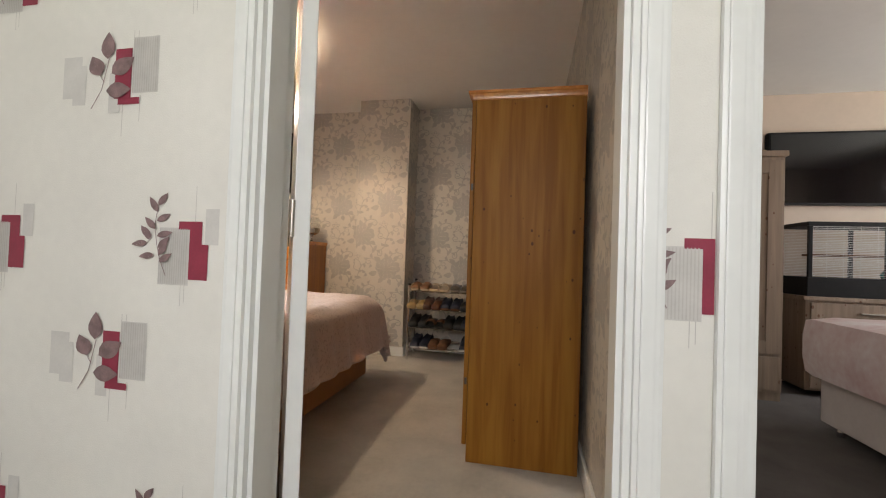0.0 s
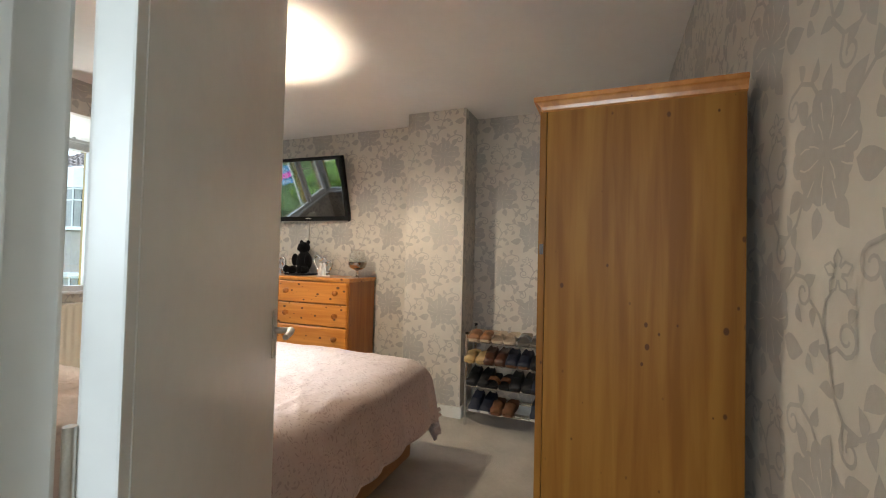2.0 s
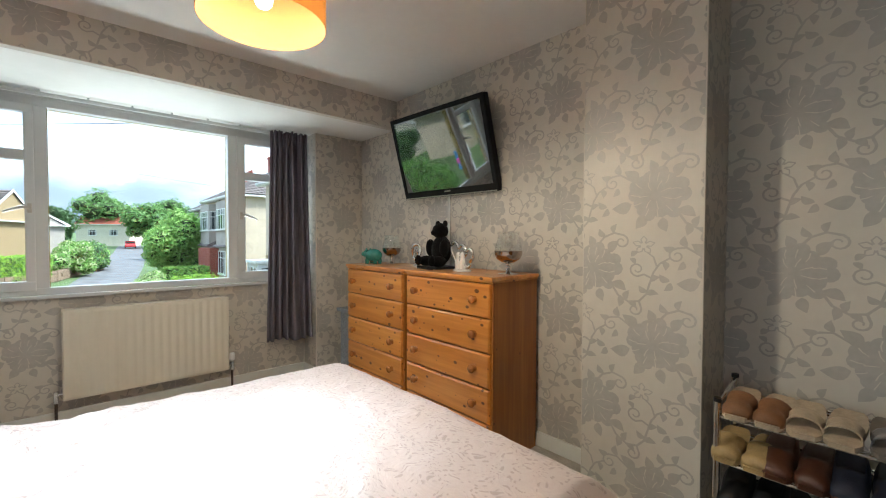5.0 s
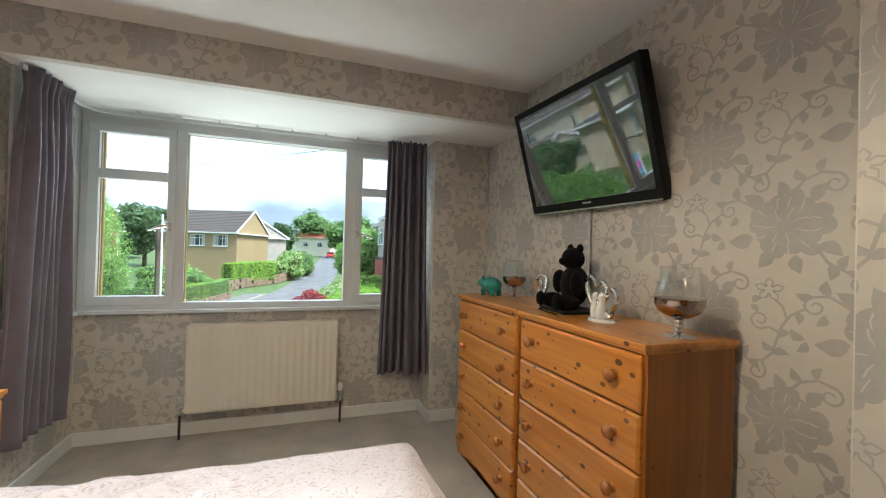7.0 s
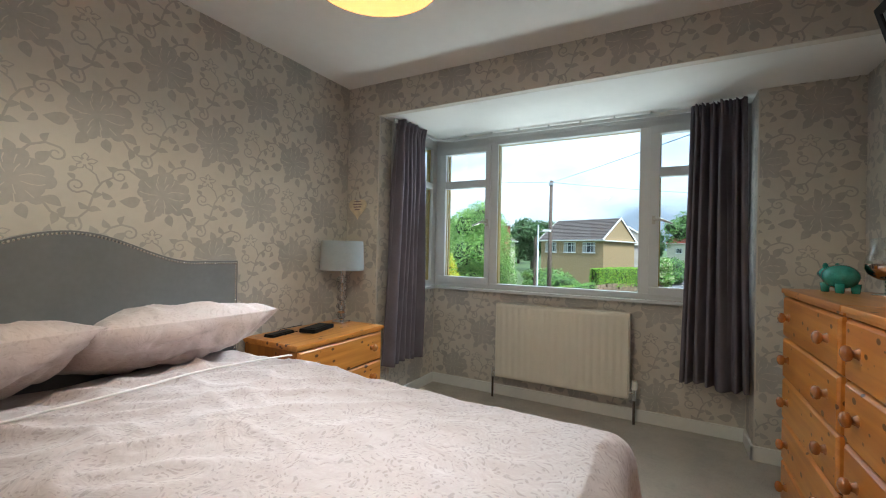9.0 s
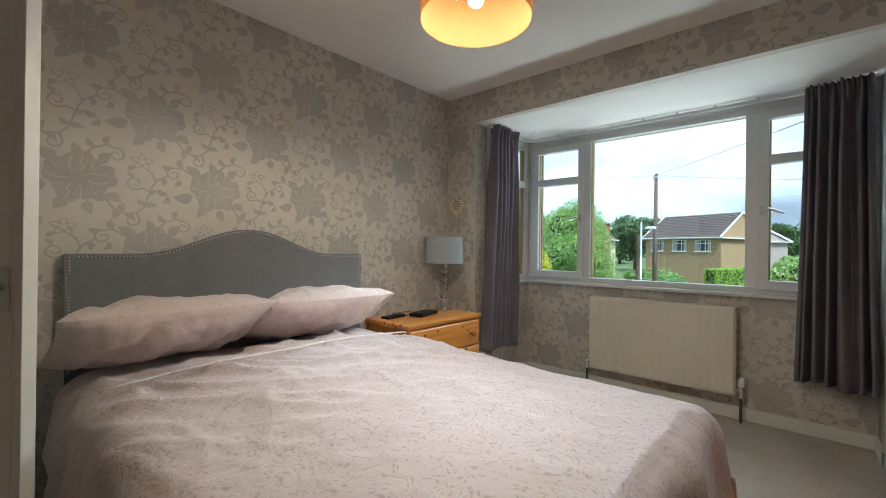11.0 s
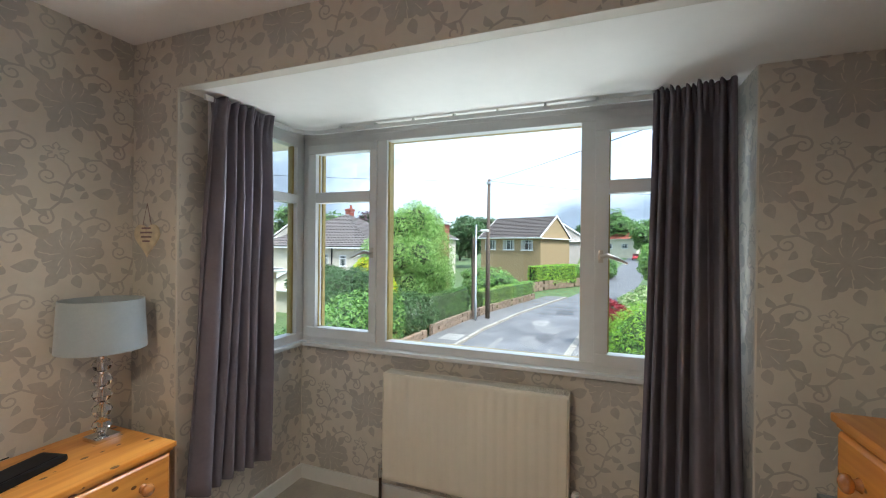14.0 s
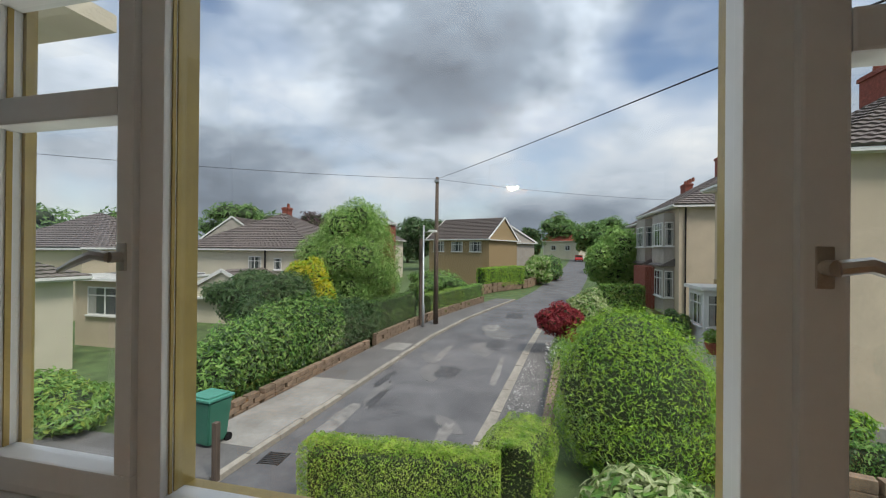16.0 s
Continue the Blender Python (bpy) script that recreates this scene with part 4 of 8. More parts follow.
# ---- bed ----
def bed():
    t = thing("bed", (-1.965, 1.175, 0), "double divan bed with pink-silver jacquard duvet", "bed")
    W, L = 0.68, 1.96
    boxes("base", [(-W, W, 0.0, L, 0.045, 0.34)], DIVAN, t, 0.012)
    boxes("mattress", [(-W, W, 0.0, L, 0.342, 0.525)], WHITE_DIVAN, t, 0.05)
    for x in (-W + 0.06, W - 0.06):
        for y in (0.1, L / 2, L - 0.06):
            bm = bmesh.new()
            add_lathe(bm, [(0.018, 0), (0.022, 0.01), (0.022, 0.035), (0.014, 0.047)], (x, y, 0), 12)
            finish(bm, "castor", CHROME, t, True, 40)
    # duvet draped over the mattress
    nu, nv = 150, 150
    verts, faces = [], []
    drop, rad = 0.36, 0.13
    def fold(s, half):
        """Distance along the cloth from the middle to across and down."""
        a = abs(s)
        flat = half - rad * 0.35
        if a < flat:
            return a, 0.0
        arc = rad * math.pi / 2
        if a < flat + arc:
            th = (a - flat) / rad
            return flat + rad * math.sin(th), rad * (1 - math.cos(th))
        return flat + rad + 0.16 * (a - flat - arc), rad + 0.985 * (a - flat - arc)
    half = W + 0.01
    su = half - rad * 0.35 + rad * math.pi / 2 + 0.23
    v0, v1 = 0.30, L + rad * 0.9 + 0.30
    for j in range(nv + 1):
        v = v0 + (v1 - v0) * j / nv
        for i in range(nu + 1):
            s = -su + 2 * su * i / nu
            x, dz = fold(s, half)
            x = math.copysign(x, s)
            y, dy = v, 0.0
            lim = L - 0.06
            if v > lim:
                yy, dy = fold(v - lim + half - rad * 0.35, half)
                y = lim + yy - (half - rad * 0.35)
            z = 0.615 - max(dz, dy) - 0.25 * min(dz, dy)
            side = min(1.0, max(dz, dy) / 0.2)
            crown = 0.035 * (1 - (s / half) ** 2) * (1 - ((v - 1.1) / 1.2) ** 2) if abs(s) < half and v < L else 0
            q = Vector((x * 1.0, y * 1.0, 0))
            w1 = noise.noise(Vector((x * 2.2 + 3, y * 2.6, 0.3))) * 0.011
            a = x * 0.5 + y * 0.86
            near = max(0.0, 1 - max(0.0, v - 0.35) / 1.1)
            rid = 1 - abs(noise.noise(Vector((x * 1.7 + 5.5 * a, y * 1.2 - 1.5 * x, 5.1))))
            rid2 = 1 - abs(noise.noise(Vector((x * 6.0 - 3.0 * y, 9.0 * y + 2.0 * x, 1.7))))
            rid3 = 1 - abs(noise.noise(Vector((4.0 * x + 3.2 * y, 2.2 * y - 4.5 * x, 8.3))))
            w2 = rid ** 5 * (0.003 + 0.032 * near) + rid2 ** 4 * 0.004 + rid3 ** 6 * (0.002 + 0.020 * near)
            z += crown + (w1 + w2) * (1 - side)
            hang = 0.022 * math.sin(13 * (v if dz > dy else x) + 2.0 * noise.noise(q * 1.5)) * side
            if dz > dy:
                x += math.copysign(hang, s)
            else:
                y += hang
            verts.append((x, y, max(z, 0.11)))
    for j in range(nv):
        for i in range(nu):
            a = j * (nu + 1) + i
            faces.append((a, a + 1, a + nu + 2, a + nu + 1))
    ob = raw("duvet", verts, faces, DUVET, t, True)
    so = ob.modifiers.new("thickness", "SOLIDIFY")
    so.thickness, so.offset = 0.03, -1
    # turned-back head end with piping
    verts, faces = [], []
    nu, nv = 90, 24
    for j in range(nv + 1):
        y = 0.06 + 0.26 * j / nv
        for i in range(nu + 1):
            s = -su + 0.06 + 2 * (su - 0.06) * i / nu
            x, dz = fold(s, half)
            z = 0.625 - dz + 0.02 * noise.noise(Vector((s * 5, y * 9, 2.2))) * (1 if dz < 0.05 else 0)
            verts.append((math.copysign(x, s), y, z))
    for j in range(nv):
        for i in range(nu):
            a = j * (nu + 1) + i
            faces.append((a, a + 1, a + nu + 2, a + nu + 1))
    raw("sheet", verts, faces, PILLOW, t, True)
    bm = bmesh.new()
    pts = []
    for i in range(61):
        s = -half * 0.98 + 1.96 * half * i / 60
        x, dz = fold(s, half)
        pts.append((math.copysign(x, s), 0.50 + 0.035 * noise.noise(Vector((s * 2.2, 0.7, 3))), 0.658 - dz + 0.035 * (1 - (s / half) ** 2) * 0.75))
    add_tube(bm, pts, 0.0045, 6)
    finish(bm, "piping", PIPING, t, True)
    # headboard
    bm = bmesh.new()
    hw = 0.735
    def top(x):
        return 1.10 + 0.13 * 0.5 * (1 + math.cos(math.pi * min(1, abs(x) / 0.50)))
    line = [(hw - 2 * hw * k / 60, top(hw - 2 * hw * k / 60)) for k in range(61)]
    add_prism(bm, [(-hw, 0.28), (hw, 0.28)] + line, -0.055, -0.004, "y")
    es = [e for e in bm.edges if all(v.co.y > -0.005 for v in e.verts)]
    finish(bm, "headboard", VELVET, t)
    bm = bmesh.new()
    k = hw - 0.012
    x = -k
    while x < k:
        add_ball(bm, (x, -0.003, top(x) - 0.012), 0.006, 0.005, 0.006, 6, 4)
        x += 0.0135
    for zz in range(36):
        for s in (-1, 1):
            add_ball(bm, (s * k, -0.003, 1.085 - zz * 0.0135), 0.006, 0.005, 0.006, 6, 4)
    tagged(finish(bm, "stud_trim", STUD, t, True), kind="stuff")
    return t


bed()


def pillow(loc, rot, w, d, h, seed):
    verts, faces = [], []
    nu, nv = 64, 44
    for side in (1, -1):
        for j in range(nv + 1):
            for i in range(nu + 1):
                u, v = 2 * i / nu - 1, 2 * j / nv - 1
                e = (max(0, 1 - abs(u) ** 3.0) * max(0, 1 - abs(v) ** 2.4)) ** 0.55
                z = side * h / 2 * e
                x = u * w / 2 * (1 - 0.05 * (1 - abs(v) ** 2)* abs(u))
                y = v * d / 2 * (1 - 0.06 * (1 - abs(u) ** 2) * abs(v))
                rg = 1 - abs(noise.noise(Vector((x * 5 + 3 * y + seed, y * 4 - 2 * x, seed))))
                rh = 1 - abs(noise.noise(Vector((x * 10 - 6 * y + seed, y * 7 + 4 * x, seed + 3))))
                wr = 0.024 * noise.noise(Vector((x * 7 + seed, y * 6, side))) * e + 0.034 * rg ** 4 * e + 0.010 * rh ** 4 * e + 0.004 * math.sin(30 * u + 5 * noise.noise(Vector((x * 4, y * 4, seed)))) * abs(v) ** 1.5 * e
                verts.append((x, y, z + wr))
    n = (nu + 1) * (nv + 1)
    for s in (0, 1):
        for j in range(nv):
            for i in range(nu):
                a = s * n + j * (nu + 1) + i
                f = (a, a + 1, a + nu + 2, a + nu + 1)
                faces.append(f if s == 0 else f[::-1])
    ob = raw("pillow", verts, faces, PILLOW, smooth=True)
    ob.matrix_basis = pose(*loc, *rot)
    return tagged(ob, "plump pink-silver jacquard pillow against the headboard", "pillow", "bed pillows")


pillow((-1.54, 1.385, 0.772), (30, 0, 3), 0.78, 0.45, 0.21, 1)
pillow((-2.27, 1.385, 0.768), (29, 0, -4), 0.74, 0.45, 0.21, 7)


# ---- open bedroom door ----
def open_door():
    d = thing("door", (-0.685, 1.135, 0.012), "white painted bedroom door standing open", "door", rz=123)
    boxes("leaf", [(0.0, 0.775, -0.038, 0.0, 0.0, 1.96)], GLOSS, d, 0.003)
    boxes("edge_bead", [(0.02, 0.745, -0.0395, -0.038, 0.06, 1.90)], GLOSS, d, 0.0)
    for s in (-1, 1):
        y = -0.038 if s < 0 else 0.0
        bm = bmesh.new()
        add_box(bm, 0.695, 0.737, y + s * 0.001, y + s * 0.007, 0.935, 1.06, 0.003)
        finish(bm, "back_plate", BRASSY, d)
        bm = bmesh.new()
        add_cyl(bm, (0.716, y + s * 0.006, 1.005), (0.716, y + s * 0.045, 1.005), 0.009, 0.008)
        add_tube(bm, [(0.719, y + s * 0.045, 1.005), (0.70, y + s * 0.048, 1.007), (0.675, y + s * 0.048, 1.003), (0.642, y + s * 0.045, 1.0)], [0.009, 0.0105, 0.0085, 0.0075], 10)
        finish(bm, "lever", BRASSY, d, True, 40)
    for z in (0.2, 0.95, 1.7):
        bm = bmesh.new()
        add_cyl(bm, (-0.002, 0.004, z), (-0.002, 0.004, z + 0.09), 0.006)
        finish(bm, "hinge", BRASSY, d, True, 40)


open_door()


# ---- television ----
def television():
    t = thing("television", (-2.935, 4.185, 1.84), "black flat television tilted down on a wall bracket", "television", rz=2.5)
    tilt = pose(0, -0.115, 0, 15.5, 0, 0)
    bm = bmesh.new()
    add_box(bm, -0.475, 0.449, 0.0, 0.05, -0.305, 0.31, 0.012, m=tilt)
    add_box(bm, -0.36, 0.36, 0.045, 0.085, -0.22, 0.2, 0.02, m=tilt)
    for a, b, c, e in ((-0.475, 0.449, 0.278, 0.31), (-0.475, 0.449, -0.305, -0.250), (-0.475, -0.441, -0.255, 0.282), (0.415, 0.449, -0.255, 0.282)):
        add_box(bm, a + 0.002, b - 0.002, -0.007, 0.003, c, e, 0.003, m=tilt)
    finish(bm, "casing", BLACK, t)
    bm = bmesh.new()
    add_box(bm, -0.443, 0.417, -0.0025, 0.001, -0.253, 0.281, m=tilt)
    finish(bm, "screen", SCREEN, t)
    bm = bmesh.new()
    add_box(bm, -0.468, 0.442, -0.0095, -0.006, -0.302, -0.294, m=tilt)
    add_box(bm, -0.03, 0.03, -0.0095, -0.0065, -0.272, -0.264, m=tilt)
    finish(bm, "bottom_trim", BRASSY, t)
    boxes("bracket", [(-0.1, 0.1, -0.02, 0.012, -0.12, 0.12), (-0.06, 0.06, -0.06, -0.02, -0.05, 0.05)], BLACK, t, 0.003)


television()
tagged(boxes("cable_cover", [(-2.985, -2.965, 4.186, 4.2, 1.04, 1.62)], BRASSY, None, 0.003), "slim grey cable cover running down to the chest", "cable cover")


# ---- pendant lamp ----
def pendant():
    t = thing("pendant_lamp", (-2.09, 2.58, 2.4), "lit cream drum pendant lamp on a cord", "ceiling lamp")
    bm = bmesh.new()
    add_lathe(bm, [(0.045, 0), (0.045, -0.008), (0.036, -0.022), (0.012, -0.034), (0.004, -0.036)], seg=20)
    finish(bm, "ceiling_rose", SWITCH, t, True, 40)
    bm = bmesh.new()
    add_cyl(bm, (0, 0, -0.034), (0, 0, -0.33), 0.0028, seg=6)
    finish(bm, "cord", SWITCH, t)
    bm = bmesh.new()
    add_lathe(bm, [(0.014, -0.33), (0.020, -0.335), (0.020, -0.375), (0.016, -0.38)], seg=16)
    for k in range(3):
        a = 2.1 * k
        add_tube(bm, [(0.02 * math.cos(a), 0.02 * math.sin(a), -0.34), (0.183 * math.cos(a), 0.183 * math.sin(a), -0.325)], 0.0018, 5)
    finish(bm, "lamp_holder", SWITCH, t)
    bm = bmesh.new()
    r = 0.184
    ring = [(r, -0.315), (r + 0.0015, -0.315), (r + 0.0015, -0.497), (r, -0.497)]
    rings = []
    for q, z in ring:
        rings.append([bm.verts.new((q * math.cos(2 * math.pi * k / 64), q * math.sin(2 * math.pi * k / 64), z)) for k in range(64)])
    for a, b in zip(rings, rings[1:] + rings[:1]):
        for k in range(64):
            bm.faces.new((a[k], a[(k + 1) % 64], b[(k + 1) % 64], b[k]))
    finish(bm, "shade", SHADE_WARM, t, True, 40)
    bm = bmesh.new()
    add_ball(bm, (0, 0, -0.424), 0.027, 0.027, 0.027, 16, 10)
    finish(bm, "bulb", BULB, t, True)
    # collar added above the bulb to hold back light thrown at the ceiling
    bm = bmesh.new()
    add_lathe(bm, [(0.013, -0.362), (0.020, -0.370), (0.030, -0.384), (0.034, -0.396), (0.034, -0.400), (0.0, -0.400)], seg=20)
    finish(bm, "light_collar", SWITCH, t, True, 40)


pendant()


# ---- outside ----
def ground_z(x):
    return FLOOR_OUT + (0.03 * (-40 - x) if x < -40 else 0.0)


xs = [300, 60, 0, -20, -40, -60, -80, -110, -150, -250, -600, -1500]
verts, faces = [], []
for x in xs:
    for y in (-1500, -60, -20, 0, 20, 60, 1500):
        verts.append((x, y, min(ground_z(x), 4.0) - 0.02))
for i in range(len(xs) - 1):
    for j in range(6):
        a = i * 7 + j
        faces.append((a, a + 1, a + 8, a + 7))
structure(raw("ground", verts, faces, EARTH), "grass and earth reaching to the horizon", "ground")


def lane_left(x):
    pts = [(-5, -3.0), (-11, -2.85), (-17, -2.6), (-23, -2.35), (-29, -1.6), (-36, -0.2), (-45, 1.8), (-60, 4.0), (-90, 7.5), (-150, 13.0)]
    return piece(pts, x)


def lane_right(x):
    pts = [(-5, 1.0), (-12.5, 1.35), (-17.5, 1.75), (-22, 2.1), (-27, 2.6), (-36, 4.6), (-45, 6.2), (-60, 8.4), (-90, 12.0), (-150, 17.5)]
    return piece(pts, x)


def piece(pts, x):
    for (a, ya), (b, yb) in zip(pts, pts[1:]):
        if b <= x <= a:
            return ya + (yb - ya) * (a - x) / (a - b)
    return pts[-1][1] if x < pts[-1][0] else pts[0][1]


def strip(name, fa, fb, xs, dz, material, thick=0.05):
    verts, faces = [], []
    for x in xs:
        for y in (fa(x), fb(x)):
            verts += [(x, y, ground_z(x) + dz), (x, y, ground_z(x) + dz - thick - 0.05)]
    for i in range(len(xs) - 1):
        a, b = 4 * i, 4 * i + 4
        faces += [(a, a + 2, b + 2, b), (a, b, b + 1, a + 1), (a + 2, a + 3, b + 3, b + 2)]
    return raw(name, verts, faces, material)


LX = [-10.0 - 0.9 * k for k in range(34)] + [-42, -46, -52, -60, -70, -80, -90, -110, -150]
structure(strip("road", lane_left, lane_right, LX, 0.0, ASPHALT), "worn grey asphalt road with patches", "road")
structure(boxes("road_cross", [(-10.0, -6.0, -30, 30, FLOOR_OUT - 0.1, FLOOR_OUT - 0.004)], ASPHALT), "grey asphalt in front of the house", "road")
PX = [x for x in LX if x > -40]
structure(strip("pavement_left", lambda x: lane_left(x) - 1.75, lambda x: lane_left(x) - 0.16, PX, 0.10, PAVING_DARK, 0.1), "worn tarmac pavement with a pale patch", "pavement")
structure(strip("pavement_right", lambda x: lane_right(x) + 0.28, lambda x: lane_right(x) + 1.35, PX, 0.06, PAVING_DARK, 0.1), "narrow tarmac pavement", "pavement")


# repairs and worn patches in the asphalt
PATCH = mat("newer_asphalt", (0.072, 0.072, 0.076), 0.7, vary=0.2, scale=3.0, bump=0.4, bump_scale=80)
PALE_PATCH = mat("worn_pale_asphalt", (0.235, 0.225, 0.21), 0.85, vary=0.2, scale=4.0, bump=0.4, bump_scale=80)
prng = random.Random(41)
for x, side, w, ln, m in ((-13.2, 0.15, 0.5, 2.2, PALE_PATCH), (-14.8, 0.22, 0.28, 1.6, PATCH), (-16.5, 0.1, 0.3, 1.8, PATCH), (-17.8, 0.5, 0.9, 1.5, PATCH), (-20.5, 0.3, 0.35, 3.0, PALE_PATCH),
                          (-22.5, 0.7, 0.8, 2.2, PATCH), (-26.5, 0.45, 1.0, 2.0, PALE_PATCH), (-12.6, 0.82, 0.35, 2.4, PALE_PATCH), (-18.5, 0.88, 0.25, 4.0, PALE_PATCH), (-31.0, 0.5, 1.2, 2.5, PATCH)):
    cy = lane_left(x) + side * (lane_right(x) - lane_left(x))
    ring = []
    for k in range(22):
        a = 2 * math.pi * k / 22
        q = prng.uniform(0.72, 1.08)
        ring.append((x + ln / 2 * q * math.copysign(abs(math.cos(a)) ** 0.6, math.cos(a)), cy + w / 2 * q * math.copysign(abs(math.sin(a)) ** 0.6, math.sin(a)), ground_z(x) + 0.006))
    raw("asphalt_patch", ring, [tuple(range(22))], m, bpy.data.objects["road"])


# kerb stones, each a piece of its kerb
def kerb(name, edge, x0, x1, w, up, label):
    t = thing(name, (0, 0, 0), label, "kerb", kind="structure")
    bm = bmesh.new()
    add_box(bm, -0.445, 0.445, 0.0, w, -0.1, up, 0.012)
    first = finish(bm, "kerb_stone", KERB, t)
    x, k = x0, 0
    while x > x1:
        ob = first if k == 0 else new("kerb_stone", first.data)
        ob.parent = t
        ang = math.degrees(math.atan2(edge(x - 0.45) - edge(x + 0.45), -0.9)) + 180
        ob.matrix_basis = pose(x, edge(x), ground_z(x) + 0.008 * math.sin(k * 2.7), 0, 0, ang)
        x -= 0.9
        k += 1


kerb("kerb_left", lambda x: lane_left(x) - 0.16, -10.5, -40, 0.15, 0.11, "weathered stone kerb along the road")
kerb("kerb_right", lambda x: lane_right(x) + 0.0, -10.5, -40, 0.28, 0.06, "weathered stone kerb with gutter along the road")
structure(strip("pavement_patch", lambda x: lane_left(x) - 1.72, lambda x: lane_left(x) - 0.18, [-11.2, -12.5, -14.2, -15.8], 0.106, PAVING, 0.1), "pale concrete pavement patch", "pavement")
structure(strip("pavement_slab", lambda x: lane_left(x) - 1.2, lambda x: lane_left(x) - 0.3, [-19.9, -20.6, -21.2], 0.106, PAVING, 0.1), "pale concrete slab in the pavement", "pavement")
structure(boxes("pavement_corner", [(-11.0, -8.6, -9.0, -3.0, FLOOR_OUT - 0.1, FLOOR_OUT + 0.09)], PAVING_DARK, bevel=0.02), "grey tarmac pavement at the corner", "pavement")
DARKPATCH = mat("asphalt_patch", (0.17, 0.165, 0.16), 0.85, vary=0.12, scale=2.0, bump=0.3, bump_scale=50)
for k, (x, y, sx, sy, rot) in enumerate(((-17.6, -0.9, 1.3, 0.5, 12), (-19.4, -1.5, 1.0, 0.35, 25), (-21.5, 0.3, 1.6, 0.6, 8), (-15.2, -1.9, 1.4, 0.3, 5), (-13.6, 0.6, 0.8, 0.25, 40), (-25.0, 0.6, 2.0, 0.8, 15))):
    bm = bmesh.new()
    pts = [(sx * (0.8 + 0.3 * noise.noise(Vector((math.cos(a) * 2, math.sin(a) * 2, k)))) * math.cos(a), sy * (0.8 + 0.4 * noise.noise(Vector((math.cos(a) * 2 + 9, math.sin(a) * 2, k)))) * math.sin(a)) for a in (2 * math.pi * q / 26 for q in range(26))]
    add_prism(bm, pts, -0.02, 0.004, "z")
    ob = finish(bm, "road_patch", DARKPATCH)
    ob.matrix_basis = pose(x, y, FLOOR_OUT, 0, 0, rot)
    structure(ob, "lighter worn repair patch in the asphalt", "road patch")
bm = bmesh.new()
for k in range(7):
    add_box(bm, -0.22 + 0.07 * k, -0.19 + 0.07 * k, -0.2, 0.2, 0, 0.014)
for y in (-0.22, 0.2):
    add_box(bm, -0.24, 0.26, y, y + 0.03, 0, 0.015)
ob = finish(bm, "drain_grate", mat("cast_iron", (0.04, 0.04, 0.04), 0.6, 0.5))
ob.matrix_basis = pose(-11.1, -2.45, FLOOR_OUT, 0, 0, 5)
tagged(ob, "cast iron road drain grate by the kerb", "drain")


# garden walls of coursed stone blocks
def block_wall(name, line, h, label, length=0.42, courses=3, thick=0.2):
    t = thing(name, (0, 0, 0), label, "garden wall", kind="structure")
    ch = h / courses
    bm = bmesh.new()
    add_box(bm, -length / 2 + 0.006, length / 2 - 0.006, -thick / 2, thick / 2, 0.005, ch - 0.006, 0.014)
    first = finish(bm, "stone_block", BRICKWALL, t)
    used = False
    for (xa, ya), (xb, yb) in zip(line, line[1:]):
        d = math.hypot(xb - xa, yb - ya)
        ang = math.degrees(math.atan2(yb - ya, xb - xa))
        n = max(1, int(d / length))
        for c in range(courses):
            for k in range(n):
                f = (k + 0.5 + (0.25 if c % 2 else -0.25) * (0 < k < n - 1)) / n
                x, y = xa + (xb - xa) * f, ya + (yb - ya) * f
                ob = new("stone_block", first.data) if used else first
                used = True
                ob.parent = t
                ob.matrix_basis = pose(x, y, ground_z(x) + 0.02 + c * ch, 0, 0, ang + 0.8 * math.sin(k * 3.1 + c))


block_wall("wall_garden_left", [(x, lane_left(x) - 1.87) for x in (-11.6, -14, -17, -20)], 0.42, "low coursed stone garden wall under the hedge")
block_wall("wall_garden_mid", [(x, lane_left(x) - 1.87) for x in (-20.6, -25, -29, -33, -37)], 0.55, "low coursed stone garden wall beside the pavement", 0.6)
block_wall("wall_garden_right", [(-13.0, lane_right(-13) + 1.5), (-17, lane_right(-17) + 1.5), (-22, lane_right(-22) + 1.5)], 0.45, "low stone garden wall beside the maple", 0.5)
block_wall("wall_garden_far", [(-41, -3.4), (-45, -1.6), (-49, 1.2), (-56, 3.2), (-70, 5.0)], 0.9, "stone retaining wall below the far hedge", 0.8)


# ---- plants ----
def cloud(rng, blobs, n, size, jitter=0.22, up=0.35, shape=0.55):
    """Small two-triangle leaves scattered through the outer shells of overlapping blobs."""
    b = np.array(blobs, float)
    area = (b[:, 3] * b[:, 4] + b[:, 3] * b[:, 5] + b[:, 4] * b[:, 5])
    pick = rng.choice(len(b), n, p=area / area.sum())
    d = rng.normal(size=(n, 3))
    d /= np.linalg.norm(d, axis=1)[:, None]
    rad = 1 - np.abs(rng.normal(0, jitter, n)).clip(0, 0.8) + 0.06 * rng.normal(size=n)
    c = b[pick, :3] + d * b[pick, 3:6] * rad[:, None]
    nrm = d + rng.normal(0, 0.55, (n, 3)) + (0, 0, up)
    nrm /= np.linalg.norm(nrm, axis=1)[:, None]
    side = np.cross(nrm, rng.normal(size=(n, 3)))
    side /= np.linalg.norm(side, axis=1)[:, None]
    ln = np.cross(nrm, side)
    s = size * (1.15 if size < 0.055 else 1.4) * rng.uniform(0.5, 1.4, n)[:, None]
    v = np.stack([c - ln * s, c + side * s * shape * 0.6 + nrm * s * 0.12, c + ln * s, c - side * s * shape * 0.6 + nrm * s * 0.12], 1).reshape(-1, 3)
    f = np.arange(4 * n).reshape(-1, 4)
    return v, f


